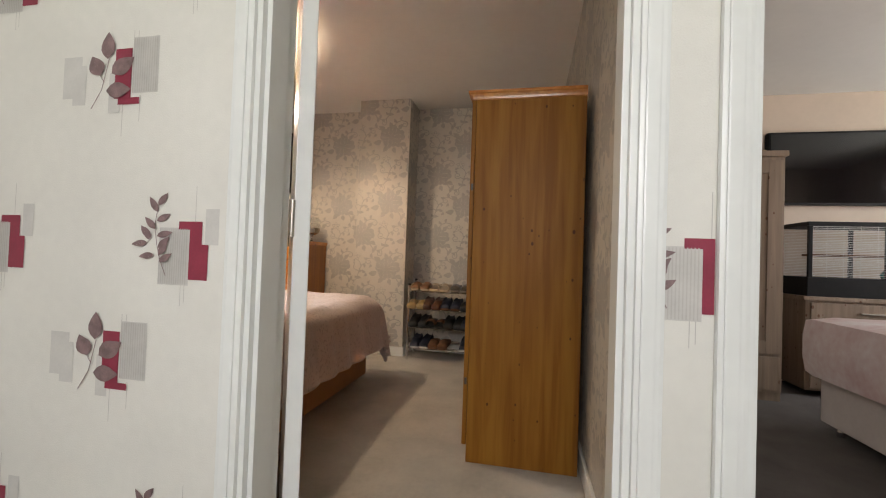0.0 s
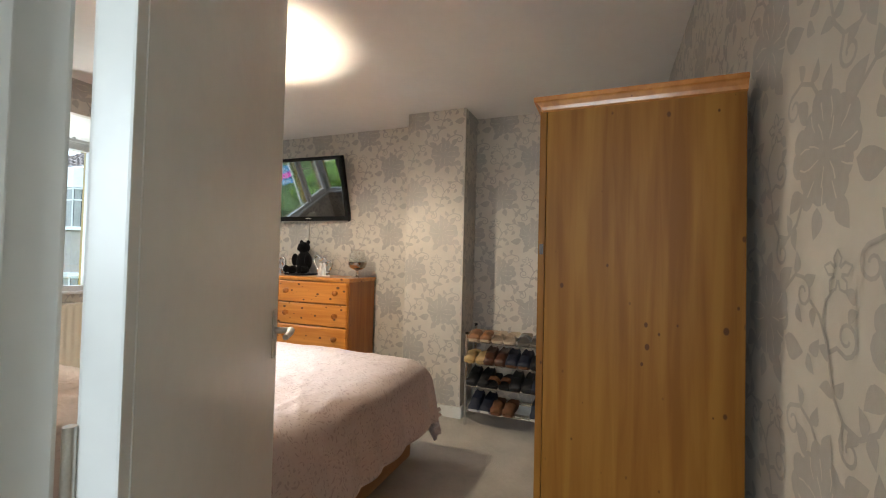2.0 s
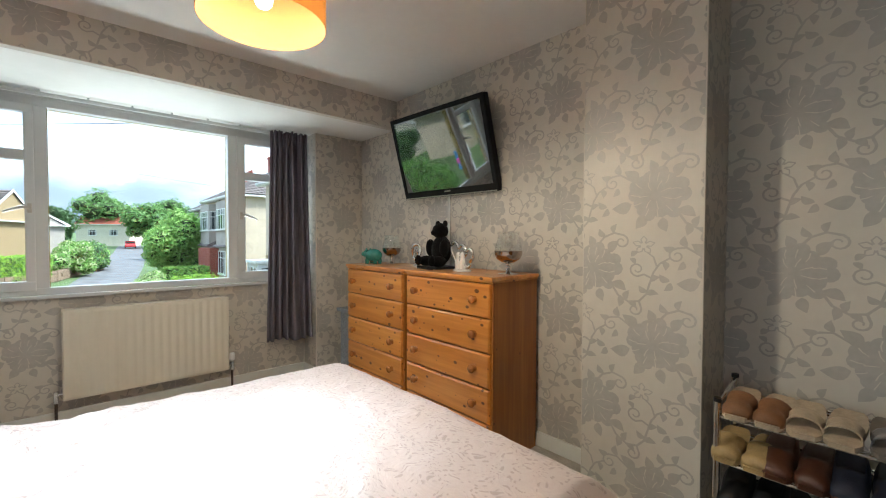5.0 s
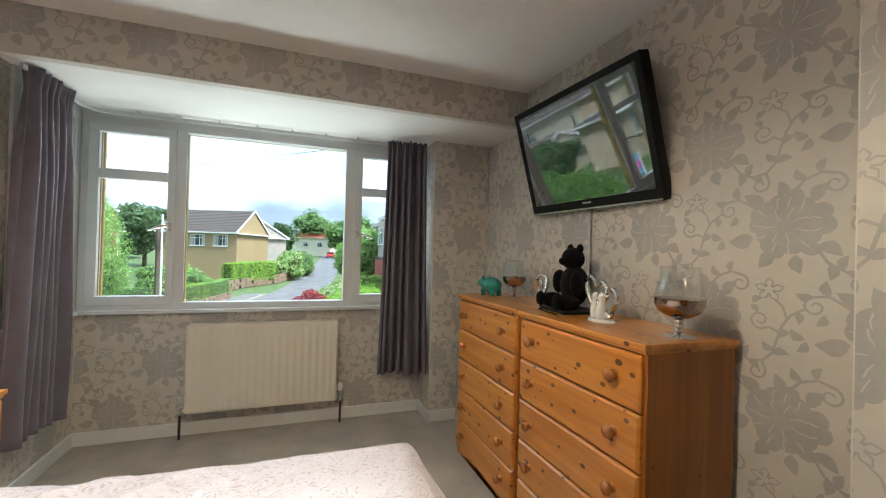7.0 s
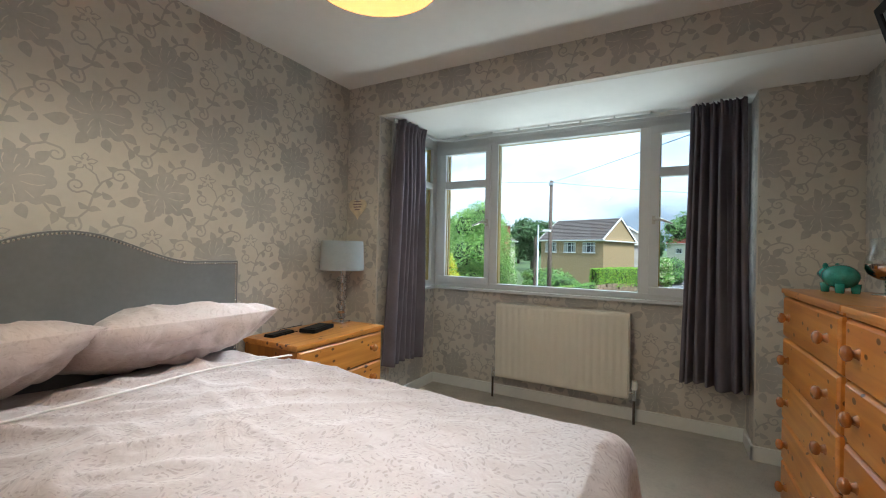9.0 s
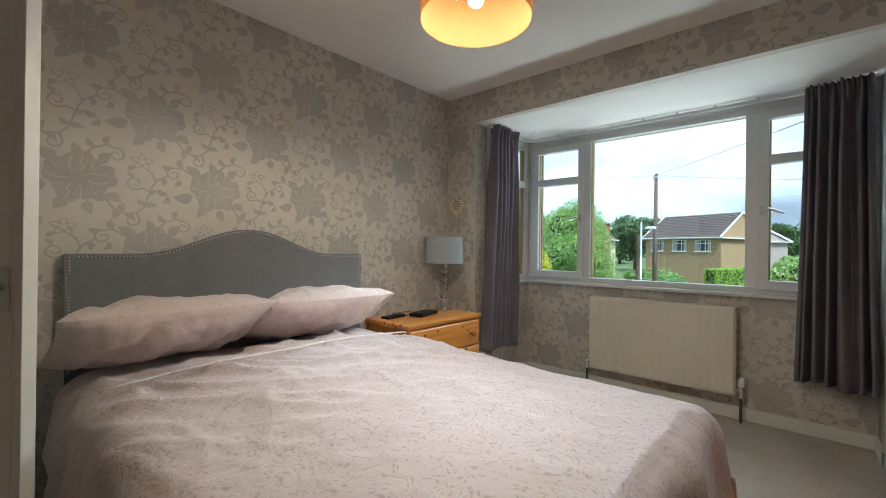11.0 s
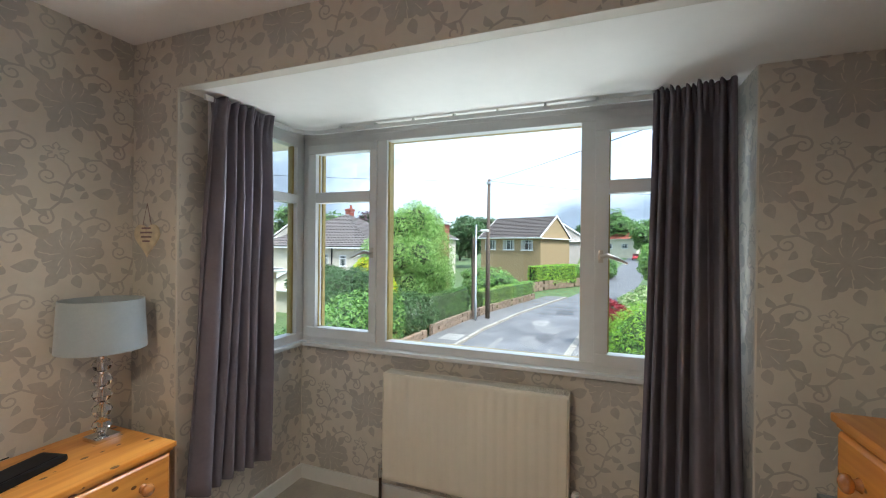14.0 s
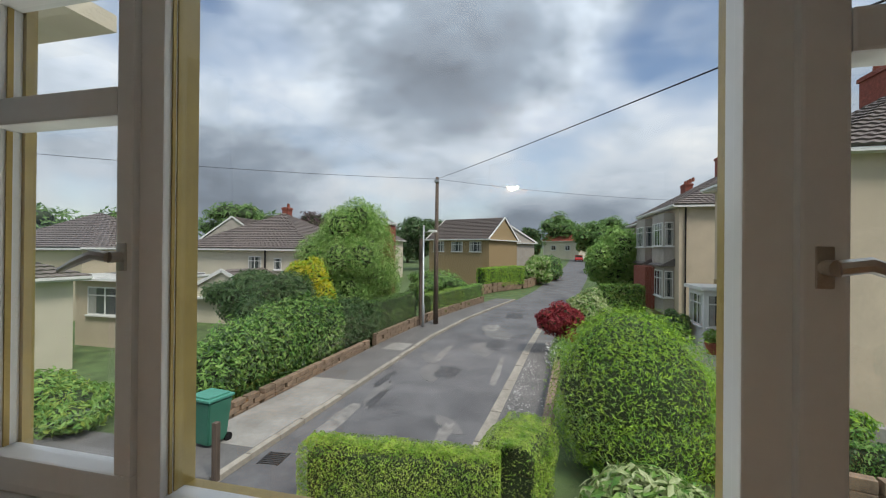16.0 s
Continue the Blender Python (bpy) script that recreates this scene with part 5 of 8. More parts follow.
def leaf_mesh(name, parent, v, f, material):
    me = bpy.data.meshes.new(name)
    me.from_pydata(v.tolist(), [], f.tolist())
    me.materials.append(material)
    ob = new(name, me)
    ob.parent = parent
    return tagged(ob, kind="stuff")


# dark solid blobs standing in for the shade within the foliage
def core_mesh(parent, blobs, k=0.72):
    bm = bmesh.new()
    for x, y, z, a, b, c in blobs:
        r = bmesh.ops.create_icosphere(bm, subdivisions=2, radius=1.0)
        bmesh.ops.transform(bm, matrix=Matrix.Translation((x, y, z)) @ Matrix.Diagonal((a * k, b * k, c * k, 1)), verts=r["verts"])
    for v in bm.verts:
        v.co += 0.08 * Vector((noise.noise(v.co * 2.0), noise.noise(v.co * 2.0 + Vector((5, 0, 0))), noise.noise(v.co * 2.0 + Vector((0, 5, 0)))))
    ob = finish(bm, "shade_core", CORE, parent, True)
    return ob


def shrub(name, loc, blobs, n, size, material, label, seed, category="shrub", shape=0.55, second=None, core=0.72, group=""):
    t = thing(name, loc, label, category, group)
    rng = np.random.default_rng(seed)
    if second:
        v, f = cloud(rng, blobs, n // 3, size, shape=shape)
        leaf_mesh("leaves", t, v, f, second)
        n = n - n // 3
    v, f = cloud(rng, blobs, n, size, shape=shape)
    leaf_mesh("leaves", t, v, f, material)
    if core:
        core_mesh(t, blobs, core)
    return t


def lumps(rng, cx, cy, cz, rx, ry, rz, n, s):
    out = [(cx, cy, cz, rx * 0.8, ry * 0.8, rz * 0.8)]
    for _ in range(n):
        d = rng.normal(size=3)
        d /= np.linalg.norm(d)
        q = s * rng.uniform(0.7, 1.3)
        out.append((cx + d[0] * rx * 0.72, cy + d[1] * ry * 0.72, cz + d[2] * rz * 0.72, rx * q, ry * q, rz * q))
    return out


def tree(name, loc, height, spread, trunk, n, size, material, label, seed, low=0.3, shape=0.5, second=None):
    t = thing(name, loc, label, "tree")
    rng = np.random.default_rng(seed)
    bm = bmesh.new()
    add_tube(bm, [(0, 0, -0.2), (0.03, 0.02, height * 0.25), (-0.04, 0.03, height * 0.5), (0.0, 0.0, height * 0.8)], [trunk, trunk * 0.8, trunk * 0.5, trunk * 0.2], 9)
    for k in range(9):
        a = k * 2.4
        z = height * (low * 0.8 + 0.06 * k)
        q = spread * (0.75 - 0.04 * k)
        add_tube(bm, [(0, 0, z), (0.45 * q * math.cos(a), 0.45 * q * math.sin(a), z + 0.10 * height), (0.9 * q * math.cos(a), 0.9 * q * math.sin(a), z + 0.18 * height)], [trunk * 0.4, trunk * 0.25, trunk * 0.08], 6)
    finish(bm, "trunk", BARK, t, True)
    cz = height * (0.5 + low / 2)
    bl = lumps(rng, 0, 0, cz, spread, spread, height * (1 - low) / 2, 16, 0.36)
    if second:
        v, f = cloud(rng, bl, n // 3, size, shape=shape)
        leaf_mesh("leaves", t, v, f, second)
        n -= n // 3
    v, f = cloud(rng, bl, n, size, shape=shape)
    leaf_mesh("crown", t, v, f, material)
    core_mesh(t, bl, 0.6)
    return t


G = FLOOR_OUT
R0 = np.random.default_rng(4)


def hedge(name, line, w, h, n, size, material, label, seed, second=None, base=0.0, category="hedge"):
    """Clipped hedge along a line: leaves on the faces of a rounded box."""
    t = thing(name, (0, 0, 0), label, category)
    rng = np.random.default_rng(seed)
    segs = list(zip(line, line[1:]))
    lens = [math.dist(a, b) for a, b in segs]
    parts = []
    bm = bmesh.new()
    for (a, b), ln in zip(segs, lens):
        m = int(n * ln / sum(lens))
        d = np.array([(b[0] - a[0]) / ln, (b[1] - a[1]) / ln])
        nx = np.array([-d[1], d[0]])
        u = rng.uniform(-0.15 * w, ln + 0.15 * w, m)
        face = rng.choice(5, m, p=(0.30, 0.30, 0.32, 0.04, 0.04))
        s = rng.uniform(-0.5, 0.5, m) * w
        z = rng.uniform(0.02, 1, m) * h
        s[face == 0], s[face == 1] = -0.5 * w, 0.5 * w
        z[face == 2] = h
        u[face == 3], u[face == 4] = -0.15 * w, ln + 0.15 * w
        wob = np.array([noise.noise(Vector((uu * 1.3 + seed, ss * 2, zz * 1.6))) for uu, ss, zz in zip(u, s, z)]) * 0.10
        edge = np.clip((z / h - 0.86) / 0.14, 0, 1) ** 2 * 0.10
        s = s - np.sign(s) * (edge + rng.exponential(0.03, m)) + np.sign(s) * wob
        z = z + wob * (face == 2) - rng.exponential(0.02, m) * (face == 2) - (np.abs(s) / (0.5 * w)) ** 4 * 0.08 * (face == 2)
        gz = np.array([ground_z(a[0] + d[0] * uu) for uu in u])
        c = np.stack([a[0] + d[0] * u + nx[0] * s, a[1] + d[1] * u + nx[1] * s, gz + z + base], 1)
        nn = np.zeros((m, 3))
        nn[face == 0, :2], nn[face == 1, :2] = -nx, nx
        nn[face == 2, 2] = 1
        nn += rng.normal(0, 0.6, (m, 3)) + (0, 0, 0.25)
        nn /= np.linalg.norm(nn, axis=1)[:, None]
        side = np.cross(nn, rng.normal(size=(m, 3)))
        side /= np.linalg.norm(side, axis=1)[:, None]
        l2 = np.cross(nn, side)
        q = size * rng.uniform(0.6, 1.3, m)[:, None]
        parts.append(np.stack([c - l2 * q, c + side * q * 0.35, c + l2 * q, c - side * q * 0.35], 1).reshape(-1, 3))
        ang = math.degrees(math.atan2(d[1], d[0]))
        add_box(bm, 0.02, ln - 0.02, -0.5 * w + 0.10, 0.5 * w - 0.10, 0.0, h - 0.10, 0.05, m=pose(a[0], a[1], ground_z((a[0] + b[0]) / 2) + base, 0, 0, ang))
    v = np.concatenate(parts)
    f = np.arange(len(v)).reshape(-1, 4)
    k = len(f) // 3 if second else 0
    if second:
        leaf_mesh("leaves", t, v[:4 * k], np.arange(4 * k).reshape(-1, 4), second)
    leaf_mesh("leaves", t, v[4 * k:], np.arange(len(v) - 4 * k).reshape(-1, 4), material)
    # dark box core in place of the shade inside the hedge
    finish(bm, "shade_core", CORE, t)
    return t


# near plants
hedge("box_hedge", [(-9.75, -0.75), (-9.95, 2.1)], 0.75, 1.22, 30000, 0.022, L_BOX, "low clipped green box hedge with yellow-green top", 11, L_LIME)
hedge("box_hedge", [(-10.2, 2.3), (-11.3, 2.6)], 0.95, 1.3, 16000, 0.022, L_BOX, "low clipped green box hedge with yellow-green top", 12, L_LIME)
shrub("round_conifer", (-12.6, 4.55, G), [(0, 0, 1.45, 1.45, 1.6, 1.62), (0.1, 0.1, 0.8, 1.45, 1.6, 0.95), (0, -0.1, 2.0, 1.1, 1.2, 1.15)], 60000, 0.038, L_LIME, "large rounded lime-green conifer shrub", 13, shape=0.35, second=L_GREEN, core=0.86)
shrub("variegated_shrub", (-10.1, 4.3, G), [(0, 0, 0.5, 0.8, 0.9, 0.62), (0.2, 0.5, 0.45, 0.6, 0.6, 0.55)], 5200, 0.075, L_PALE, "pale variegated shrub below the conifer", 14, shape=0.6, second=L_GREEN)
tree("maple", (-21.6, 3.45, G), 2.1, 0.95, 0.05, 5200, 0.07, L_RED, "small dark red japanese maple", 15, low=0.25)
shrub("flowering_shrub", (-19.5, 3.5, G), [(0, 0, 0.4, 1.2, 0.45, 0.5), (-1.5, 0.1, 0.4, 1.0, 0.4, 0.5)], 2600, 0.05, L_GREEN, "low green shrub with white blossom by the wall", 16)
WHITE_FL = mat("white_petals", (0.75, 0.74, 0.70), 0.6, vary=0.03, scale=20.0)
v, f = cloud(np.random.default_rng(3), [(-19.5, 3.2, G + 0.5, 1.6, 0.35, 0.4)], 260, 0.035)
tagged(leaf_mesh("white_blossom", None, v, f, WHITE_FL), "white blossom on the low shrub", "blossom", kind="stuff")
rg = np.random.default_rng(8)
pv = np.stack([rg.uniform(-20, -14.5, 240), np.zeros(240), np.full(240, G + 0.085)], 1)
pv[:, 1] = [lane_right(x) + 0.35 + 0.75 * abs(rg.normal(0, 0.5)) for x in pv[:, 0]]
q = 0.022
v = np.stack([pv + (-q, 0, 0), pv + (0, -q, 0.003), pv + (q, 0, 0), pv + (0, q, 0.004)], 1).reshape(-1, 3)
tagged(leaf_mesh("fallen_petals", None, v, np.arange(len(v)).reshape(-1, 4), WHITE_FL), "fallen white petals on the pavement", "petals", kind="stuff")

# left side of the road
rb = np.random.default_rng(21)
shrub("ivy_hedge", (-14.5, -5.6, G), [(1.9, 0.1, 0.9, 1.0, 0.7, 1.0), (0.6, 0, 1.1, 1.3, 0.8, 1.2), (-0.9, 0, 1.2, 1.3, 0.85, 1.3), (-2.3, 0.1, 1.3, 1.2, 0.8, 1.4), (-3.6, 0.3, 1.2, 1.1, 0.7, 1.3)], 26000, 0.06, L_GREEN, "overgrown ivy-clad hedge above the garden wall", 22, "hedge", second=L_DARK)
shrub("dark_conifer", (-17.0, -7.4, G), lumps(rb, 0, 0, 2.4, 1.7, 1.9, 1.2, 10, 0.42) + [(0, 0, 1.2, 0.9, 0.9, 1.3)], 17000, 0.07, L_DARK, "dark green conifer with dense foliage", 23, "tree", shape=0.4)
shrub("yellow_conifer", (-18.6, -6.4, G), [(0, 0, 2.2, 0.85, 0.95, 1.1), (0.1, 0.3, 3.1, 0.6, 0.6, 0.85), (0, -0.4, 3.0, 0.55, 0.6, 0.8), (0, 0.6, 2.3, 0.6, 0.6, 0.9)], 11000, 0.07, L_YELLOW, "golden yellow conifer with dense foliage", 24, "tree", shape=0.4, second=L_LIME)
shrub("dark_laurel", (-19.2, -5.3, G), [(0, 0, 1.1, 0.9, 0.8, 1.3), (-0.9, 0.2, 1.0, 0.8, 0.8, 1.2), (-1.9, 0.3, 0.9, 0.9, 0.8, 1.1)], 9000, 0.06, L_DARK, "dark evergreen shrub by the wall", 25)
tree("willow_tree", (-22.8, -6.3, G), 6.8, 2.75, 0.16, 52000, 0.078, L_WILLOW, "broad pale-green leafy tree", 26, low=0.12, shape=0.32, second=L_GREEN)
hedge("garden_hedge", [(-21.0, lane_left(-21) - 2.4), (-26, lane_left(-26) - 2.4)], 0.8, 1.9, 9000, 0.05, L_DARK, "tall dark hedge behind the garden wall", 27, L_GREEN)
hedge("garden_hedge", [(-28, lane_left(-28) - 2.4), (-33, lane_left(-33) - 2.3), (-37, lane_left(-37) - 2.3)], 0.9, 1.55, 9000, 0.06, L_GREEN, "clipped hedge behind the low wall", 28, L_BOX)
shrub("garden_shrub", (-36, -5.5, G), lumps(rb, 0, 0, 1.6, 2.6, 2.6, 1.4, 10, 0.4), 9000, 0.10, L_GREEN, "mixed green shrubs in the garden", 29, second=L_DARK)
shrub("garden_shrub", (-11.2, -8.5, G), lumps(rb, 0, 0, 0.35, 1.5, 1.8, 0.8, 8, 0.4), 9000, 0.06, L_GREEN, "rounded green shrubs in the garden", 30, second=L_BOX)
shrub("garden_shrub", (-10.6, -11.2, G), lumps(rb, 0, 0, 0.4, 2.0, 1.6, 0.9, 8, 0.4), 9000, 0.06, L_BOX, "rounded green shrubs in the garden", 31, second=L_GREEN)
hedge("far_hedge", [(-44, -3.0), (-48.5, 0.4)], 1.2, 1.9, 7000, 0.09, L_LIME, "bright clipped hedge above the retaining wall", 32, L_GREEN, base=0.5)
shrub("rambling_rose", (-53, 2.2, G + 0.4), lumps(rb, 0, 0, 1.7, 2.3, 1.9, 1.7, 10, 0.4), 7000, 0.13, L_GREEN, "tall flowering garden shrub", 33, second=L_PALE)
shrub("garden_shrub", (-60, 4.0, G + 0.6), lumps(rb, 0, 0, 1.7, 4.0, 1.7, 1.7, 12, 0.4), 7000, 0.14, L_DARK, "dark green shrubs along the roadside", 34, second=L_GREEN)
# right side of the road
shrub("garden_shrub", (-30, 5.5, G), lumps(rb, 0, 0, 0.9, 1.9, 1.4, 1.1, 9, 0.42), 6500, 0.09, L_PALE, "pale green garden shrub by the road", 35, second=L_GREEN)
hedge("garden_hedge", [(-31, 6.6), (-31.5, 8.6)], 1.2, 2.2, 6000, 0.08, L_GREEN, "clipped green hedge in the front garden", 36, L_BOX)
hedge("garden_hedge", [(-25, 6.0), (-25.2, 8.6)], 0.9, 1.2, 4000, 0.07, L_DARK, "dark clipped hedge in the front garden", 37)
tree("garden_tree", (-38, 8.1, G), 6.2, 2.3, 0.12, 12000, 0.13, L_WILLOW, "rounded green tree in the garden", 38, low=0.08, second=L_GREEN)
shrub("garden_shrub", (-16.3, 5.9, G), lumps(rb, 0, 0, 0.5, 1.6, 1.4, 0.8, 8, 0.42), 6000, 0.07, L_GREEN, "loose green shrubs in the front garden", 39)
shrub("garden_shrub", (-22.3, 8.0, G + 0.7), lumps(rb, 0, 0, 0.5, 0.9, 0.6, 0.7, 8, 0.42), 5000, 0.07, L_DARK, "dark green shrub by the house", 40, second=L_GREEN)

shrub("garden_shrub", (-13.3, 8.0, G + 0.42), lumps(rb, 0, 0, 0.35, 0.55, 1.0, 0.5, 8, 0.42), 5000, 0.05, L_GREEN, "loose green perennials behind the retaining wall", 44, second=L_LIME)
shrub("garden_shrub", (-15.4, 6.6, G + 0.42), lumps(rb, 0, 0, 0.4, 1.2, 0.6, 0.6, 8, 0.42), 6000, 0.05, L_LIME, "bright green shrub below the terrace", 45, second=L_GREEN)
hedge("garden_hedge", [(-12.35, 6.5), (-12.1, 9.2)], 0.5, 0.62, 5000, 0.04, L_GREEN, "low clipped hedge above the retaining wall", 46, L_DARK, base=0.42)

# distant trees
far = [(-75, -34, 9, 5, L_FAR), (-62, -38, 8, 5, L_DARK), (-70, -52, 12, 8, L_FAR), (-55, -55, 11, 7, L_FAR), (-85, -45, 11, 7, L_COPPER), (-95, -36, 11, 7, L_COPPER), (-90, -26, 10, 5, L_DARK), (-70, -17, 9, 3.6, L_DARK),
       (-120, 7, 12, 6, L_FAR), (-105, 14, 9, 4.5, L_FAR), (-95, 0.5, 8, 2.2, L_DARK), (-140, 24, 12, 8, L_FAR), (-45, -60, 10, 8, L_FAR), (-30, -62, 9, 8, L_DARK), (-20, -52, 9, 7, L_FAR), (-120, -60, 13, 9, L_FAR), (-110, -14, 9, 5, L_FAR),
       (-70, 14, 6, 3.5, L_FAR), (-80, 18, 7, 4, L_DARK), (-130, -30, 12, 8, L_DARK), (-60, -27, 7, 3.5, L_FAR)]
for k, (x, y, h, s, m) in enumerate(far):
    tree("distant_tree", (x, y, min(ground_z(x), 1.2)), h, s, 0.3, 3600, 0.34, m, "distant leafy tree on the skyline", 60 + k, low=0.15)


# ---- houses ----
def window_unit(parent, m, w, h, cols=3, rows=2, top=0.3, name="window"):
    """Casement window in a wall: frame, panes and sill. m: pose with the wall face at y=0, outside towards -y."""
    bm = bmesh.new()
    fr = 0.055
    add_box(bm, -w / 2, w / 2, -0.03, 0.03, 0, fr, m=m)
    add_box(bm, -w / 2, w / 2, -0.03, 0.03, h - fr, h, m=m)
    for k in range(cols + 1):
        x = -w / 2 + w * k / cols
        add_box(bm, max(x - fr / 2, -w / 2), min(x + fr / 2, w / 2), -0.028, 0.028, 0.01, h - 0.01, m=m)
    if rows > 1:
        add_box(bm, -w / 2, w / 2, -0.026, 0.026, h * (1 - top) - 0.025, h * (1 - top) + 0.025, m=m)
    add_box(bm, -w / 2 - 0.06, w / 2 + 0.06, -0.10, 0.02, -0.07, -0.005, m=m)
    ob = finish(bm, name, WHITEPAINT, parent)
    bm = bmesh.new()
    add_box(bm, -w / 2 + 0.03, w / 2 - 0.03, -0.006, 0.02, 0.03, h - 0.03, m=m)
    finish(bm, "pane", DARKGLASS, ob)
    bm = bmesh.new()
    add_box(bm, -w / 2 + 0.05, -w / 2 + 0.05 + 0.22 * w, -0.012, -0.007, 0.05, h - 0.05, m=m)
    finish(bm, "net_curtain", NET, ob)
    bm = bmesh.new()
    add_box(bm, w / 2 - 0.05 - 0.16 * w, w / 2 - 0.05, -0.012, -0.007, 0.05, h - 0.05, m=m)
    finish(bm, "net_curtain", NET, ob)
    return ob


NET = mat("pale_curtain_behind_glass", (0.33, 0.33, 0.31), 0.3, vary=0.1, scale=5.0, spec=0.7)


def roof_tiles(parent, corners, material, rows=None, step=0.30):
    """Tiled slope: overlapping wavy courses between eave and ridge. corners: eave a, eave b, ridge b, ridge a."""
    a, b, c, d = [Vector(p) for p in corners]
    slope = ((d - a).length + (c - b).length) / 2
    n = rows or max(4, int(slope / 0.34))
    verts, faces = [], []
    nrm = (b - a).cross(d - a).normalized()
    if nrm.z < 0:
        nrm = -nrm
    for k in range(n):
        p0, p1 = a.lerp(d, k / n), b.lerp(c, k / n)
        q0, q1 = a.lerp(d, (k + 1) / n), b.lerp(c, (k + 1) / n)
        m = max(2, int((p1 - p0).length / step) * 2)
        for i in range(m + 1):
            u = i / m
            wv = 0.035 * (i % 2)
            lo, hi = p0.lerp(p1, u), q0.lerp(q1, u)
            verts += [lo + nrm * (0.065 + wv), hi + nrm * (0.02 + wv * 0.8), lo + nrm * 0.0]
        base = len(verts) - 3 * (m + 1)
        for i in range(m):
            x = base + 3 * i
            faces += [(x, x + 3, x + 4, x + 1), (x + 2, x + 5, x + 3, x)]
    return tagged(raw("roof_tiles", verts, faces, material, parent), kind="stuff")


def house(name, loc, rz, L, D, z_eave, z_ridge, wall_m, tile_m, label, hip=True, base=-1.0, over=0.35, gable_m=None):
    """House block: front along x from 0 to L at y=0, depth to +y."""
    t = thing(name, loc, label, "house", rz=rz)
    boxes("wall", [(0, L, 0, D, base, z_eave)], wall_m, t)
    o = over
    e = [(-o, -o, z_eave), (L + o, -o, z_eave), (L + o, D + o, z_eave), (-o, D + o, z_eave)]
    if hip:
        r0, r1 = (D / 2, D / 2, z_ridge), (max(L - D / 2, D / 2 + 0.05), D / 2, z_ridge)
        roof_tiles(t, (e[0], e[1], r1, r0), tile_m)
        roof_tiles(t, (e[2], e[3], r0, r1), tile_m)
        roof_tiles(t, (e[3], e[0], r0, (r0[0], r0[1] + 0.01, r0[2])), tile_m)
        roof_tiles(t, (e[1], e[2], (r1[0], r1[1] + 0.01, r1[2]), r1), tile_m)
    else:
        r0, r1 = (-o * 0.4, D / 2, z_ridge), (L + o * 0.4, D / 2, z_ridge)
        roof_tiles(t, ((-o * 0.4, -o, z_eave), (L + o * 0.4, -o, z_eave), r1, r0), tile_m)
        roof_tiles(t, ((L + o * 0.4, D + o, z_eave), (-o * 0.4, D + o, z_eave), r0, r1), tile_m)
        bm = bmesh.new()
        for x in (0.0, L - 0.02):
            add_prism(bm, [(0, z_eave), (D, z_eave), (D / 2, z_ridge - 0.05)], x, x + 0.02, "x")
        finish(bm, "gable", gable_m or wall_m, t)
        bm = bmesh.new()
        for x in (-o * 0.4 - 0.02, L + o * 0.4 - 0.02):
            for y in (-o, D + o):
                p, q = Vector((x, y, z_eave)), Vector((x, D / 2, z_ridge))
                m = Matrix.Translation((p + q) / 2 + Vector((0, 0, 0.02))) @ (q - p).to_track_quat("X", "Z").to_matrix().to_4x4()
                add_box(bm, -(q - p).length / 2, (q - p).length / 2, -0.02, 0.02, -0.11, 0.09, m=m)
        finish(bm, "bargeboard", WHITEPAINT, t)
    boxes("gutter", [(-o, L + o, -o - 0.08, -o, z_eave - 0.06, z_eave + 0.03), (-o, L + o, D + o, D + o + 0.08, z_eave - 0.06, z_eave + 0.03), (-o, 0, -o, D + o, z_eave - 0.12, z_eave - 0.02), (L, L + o, -o, D + o, z_eave - 0.12, z_eave - 0.02), (0, L, -o, 0, z_eave - 0.12, z_eave - 0.02), (0, L, D, D + o, z_eave - 0.12, z_eave - 0.02)], WHITEPAINT, t)
    return t


def chimney(parent, x, y, z, h=1.3, w=0.75, d=0.5, pots=2, m=None):
    c = boxes("chimney", [(x - w / 2, x + w / 2, y - d / 2, y + d / 2, z - 1.2, z + h), (x - w / 2 - 0.05, x + w / 2 + 0.05, y - d / 2 - 0.05, y + d / 2 + 0.05, z + h - 0.18, z + h - 0.05)], m or REDBRICK, parent, 0.01)
    for k in range(pots):
        bm = bmesh.new()
        add_lathe(bm, [(0.12, 0), (0.10, 0.28), (0.12, 0.32)], (x - w / 4 + k * w / 2, y, z + h), 10)
        finish(bm, "chimney_pot", TILE_RED, c, True, 50)


def on_front(x, z):
    return pose(x, -0.01, z, 0, 0, 0)


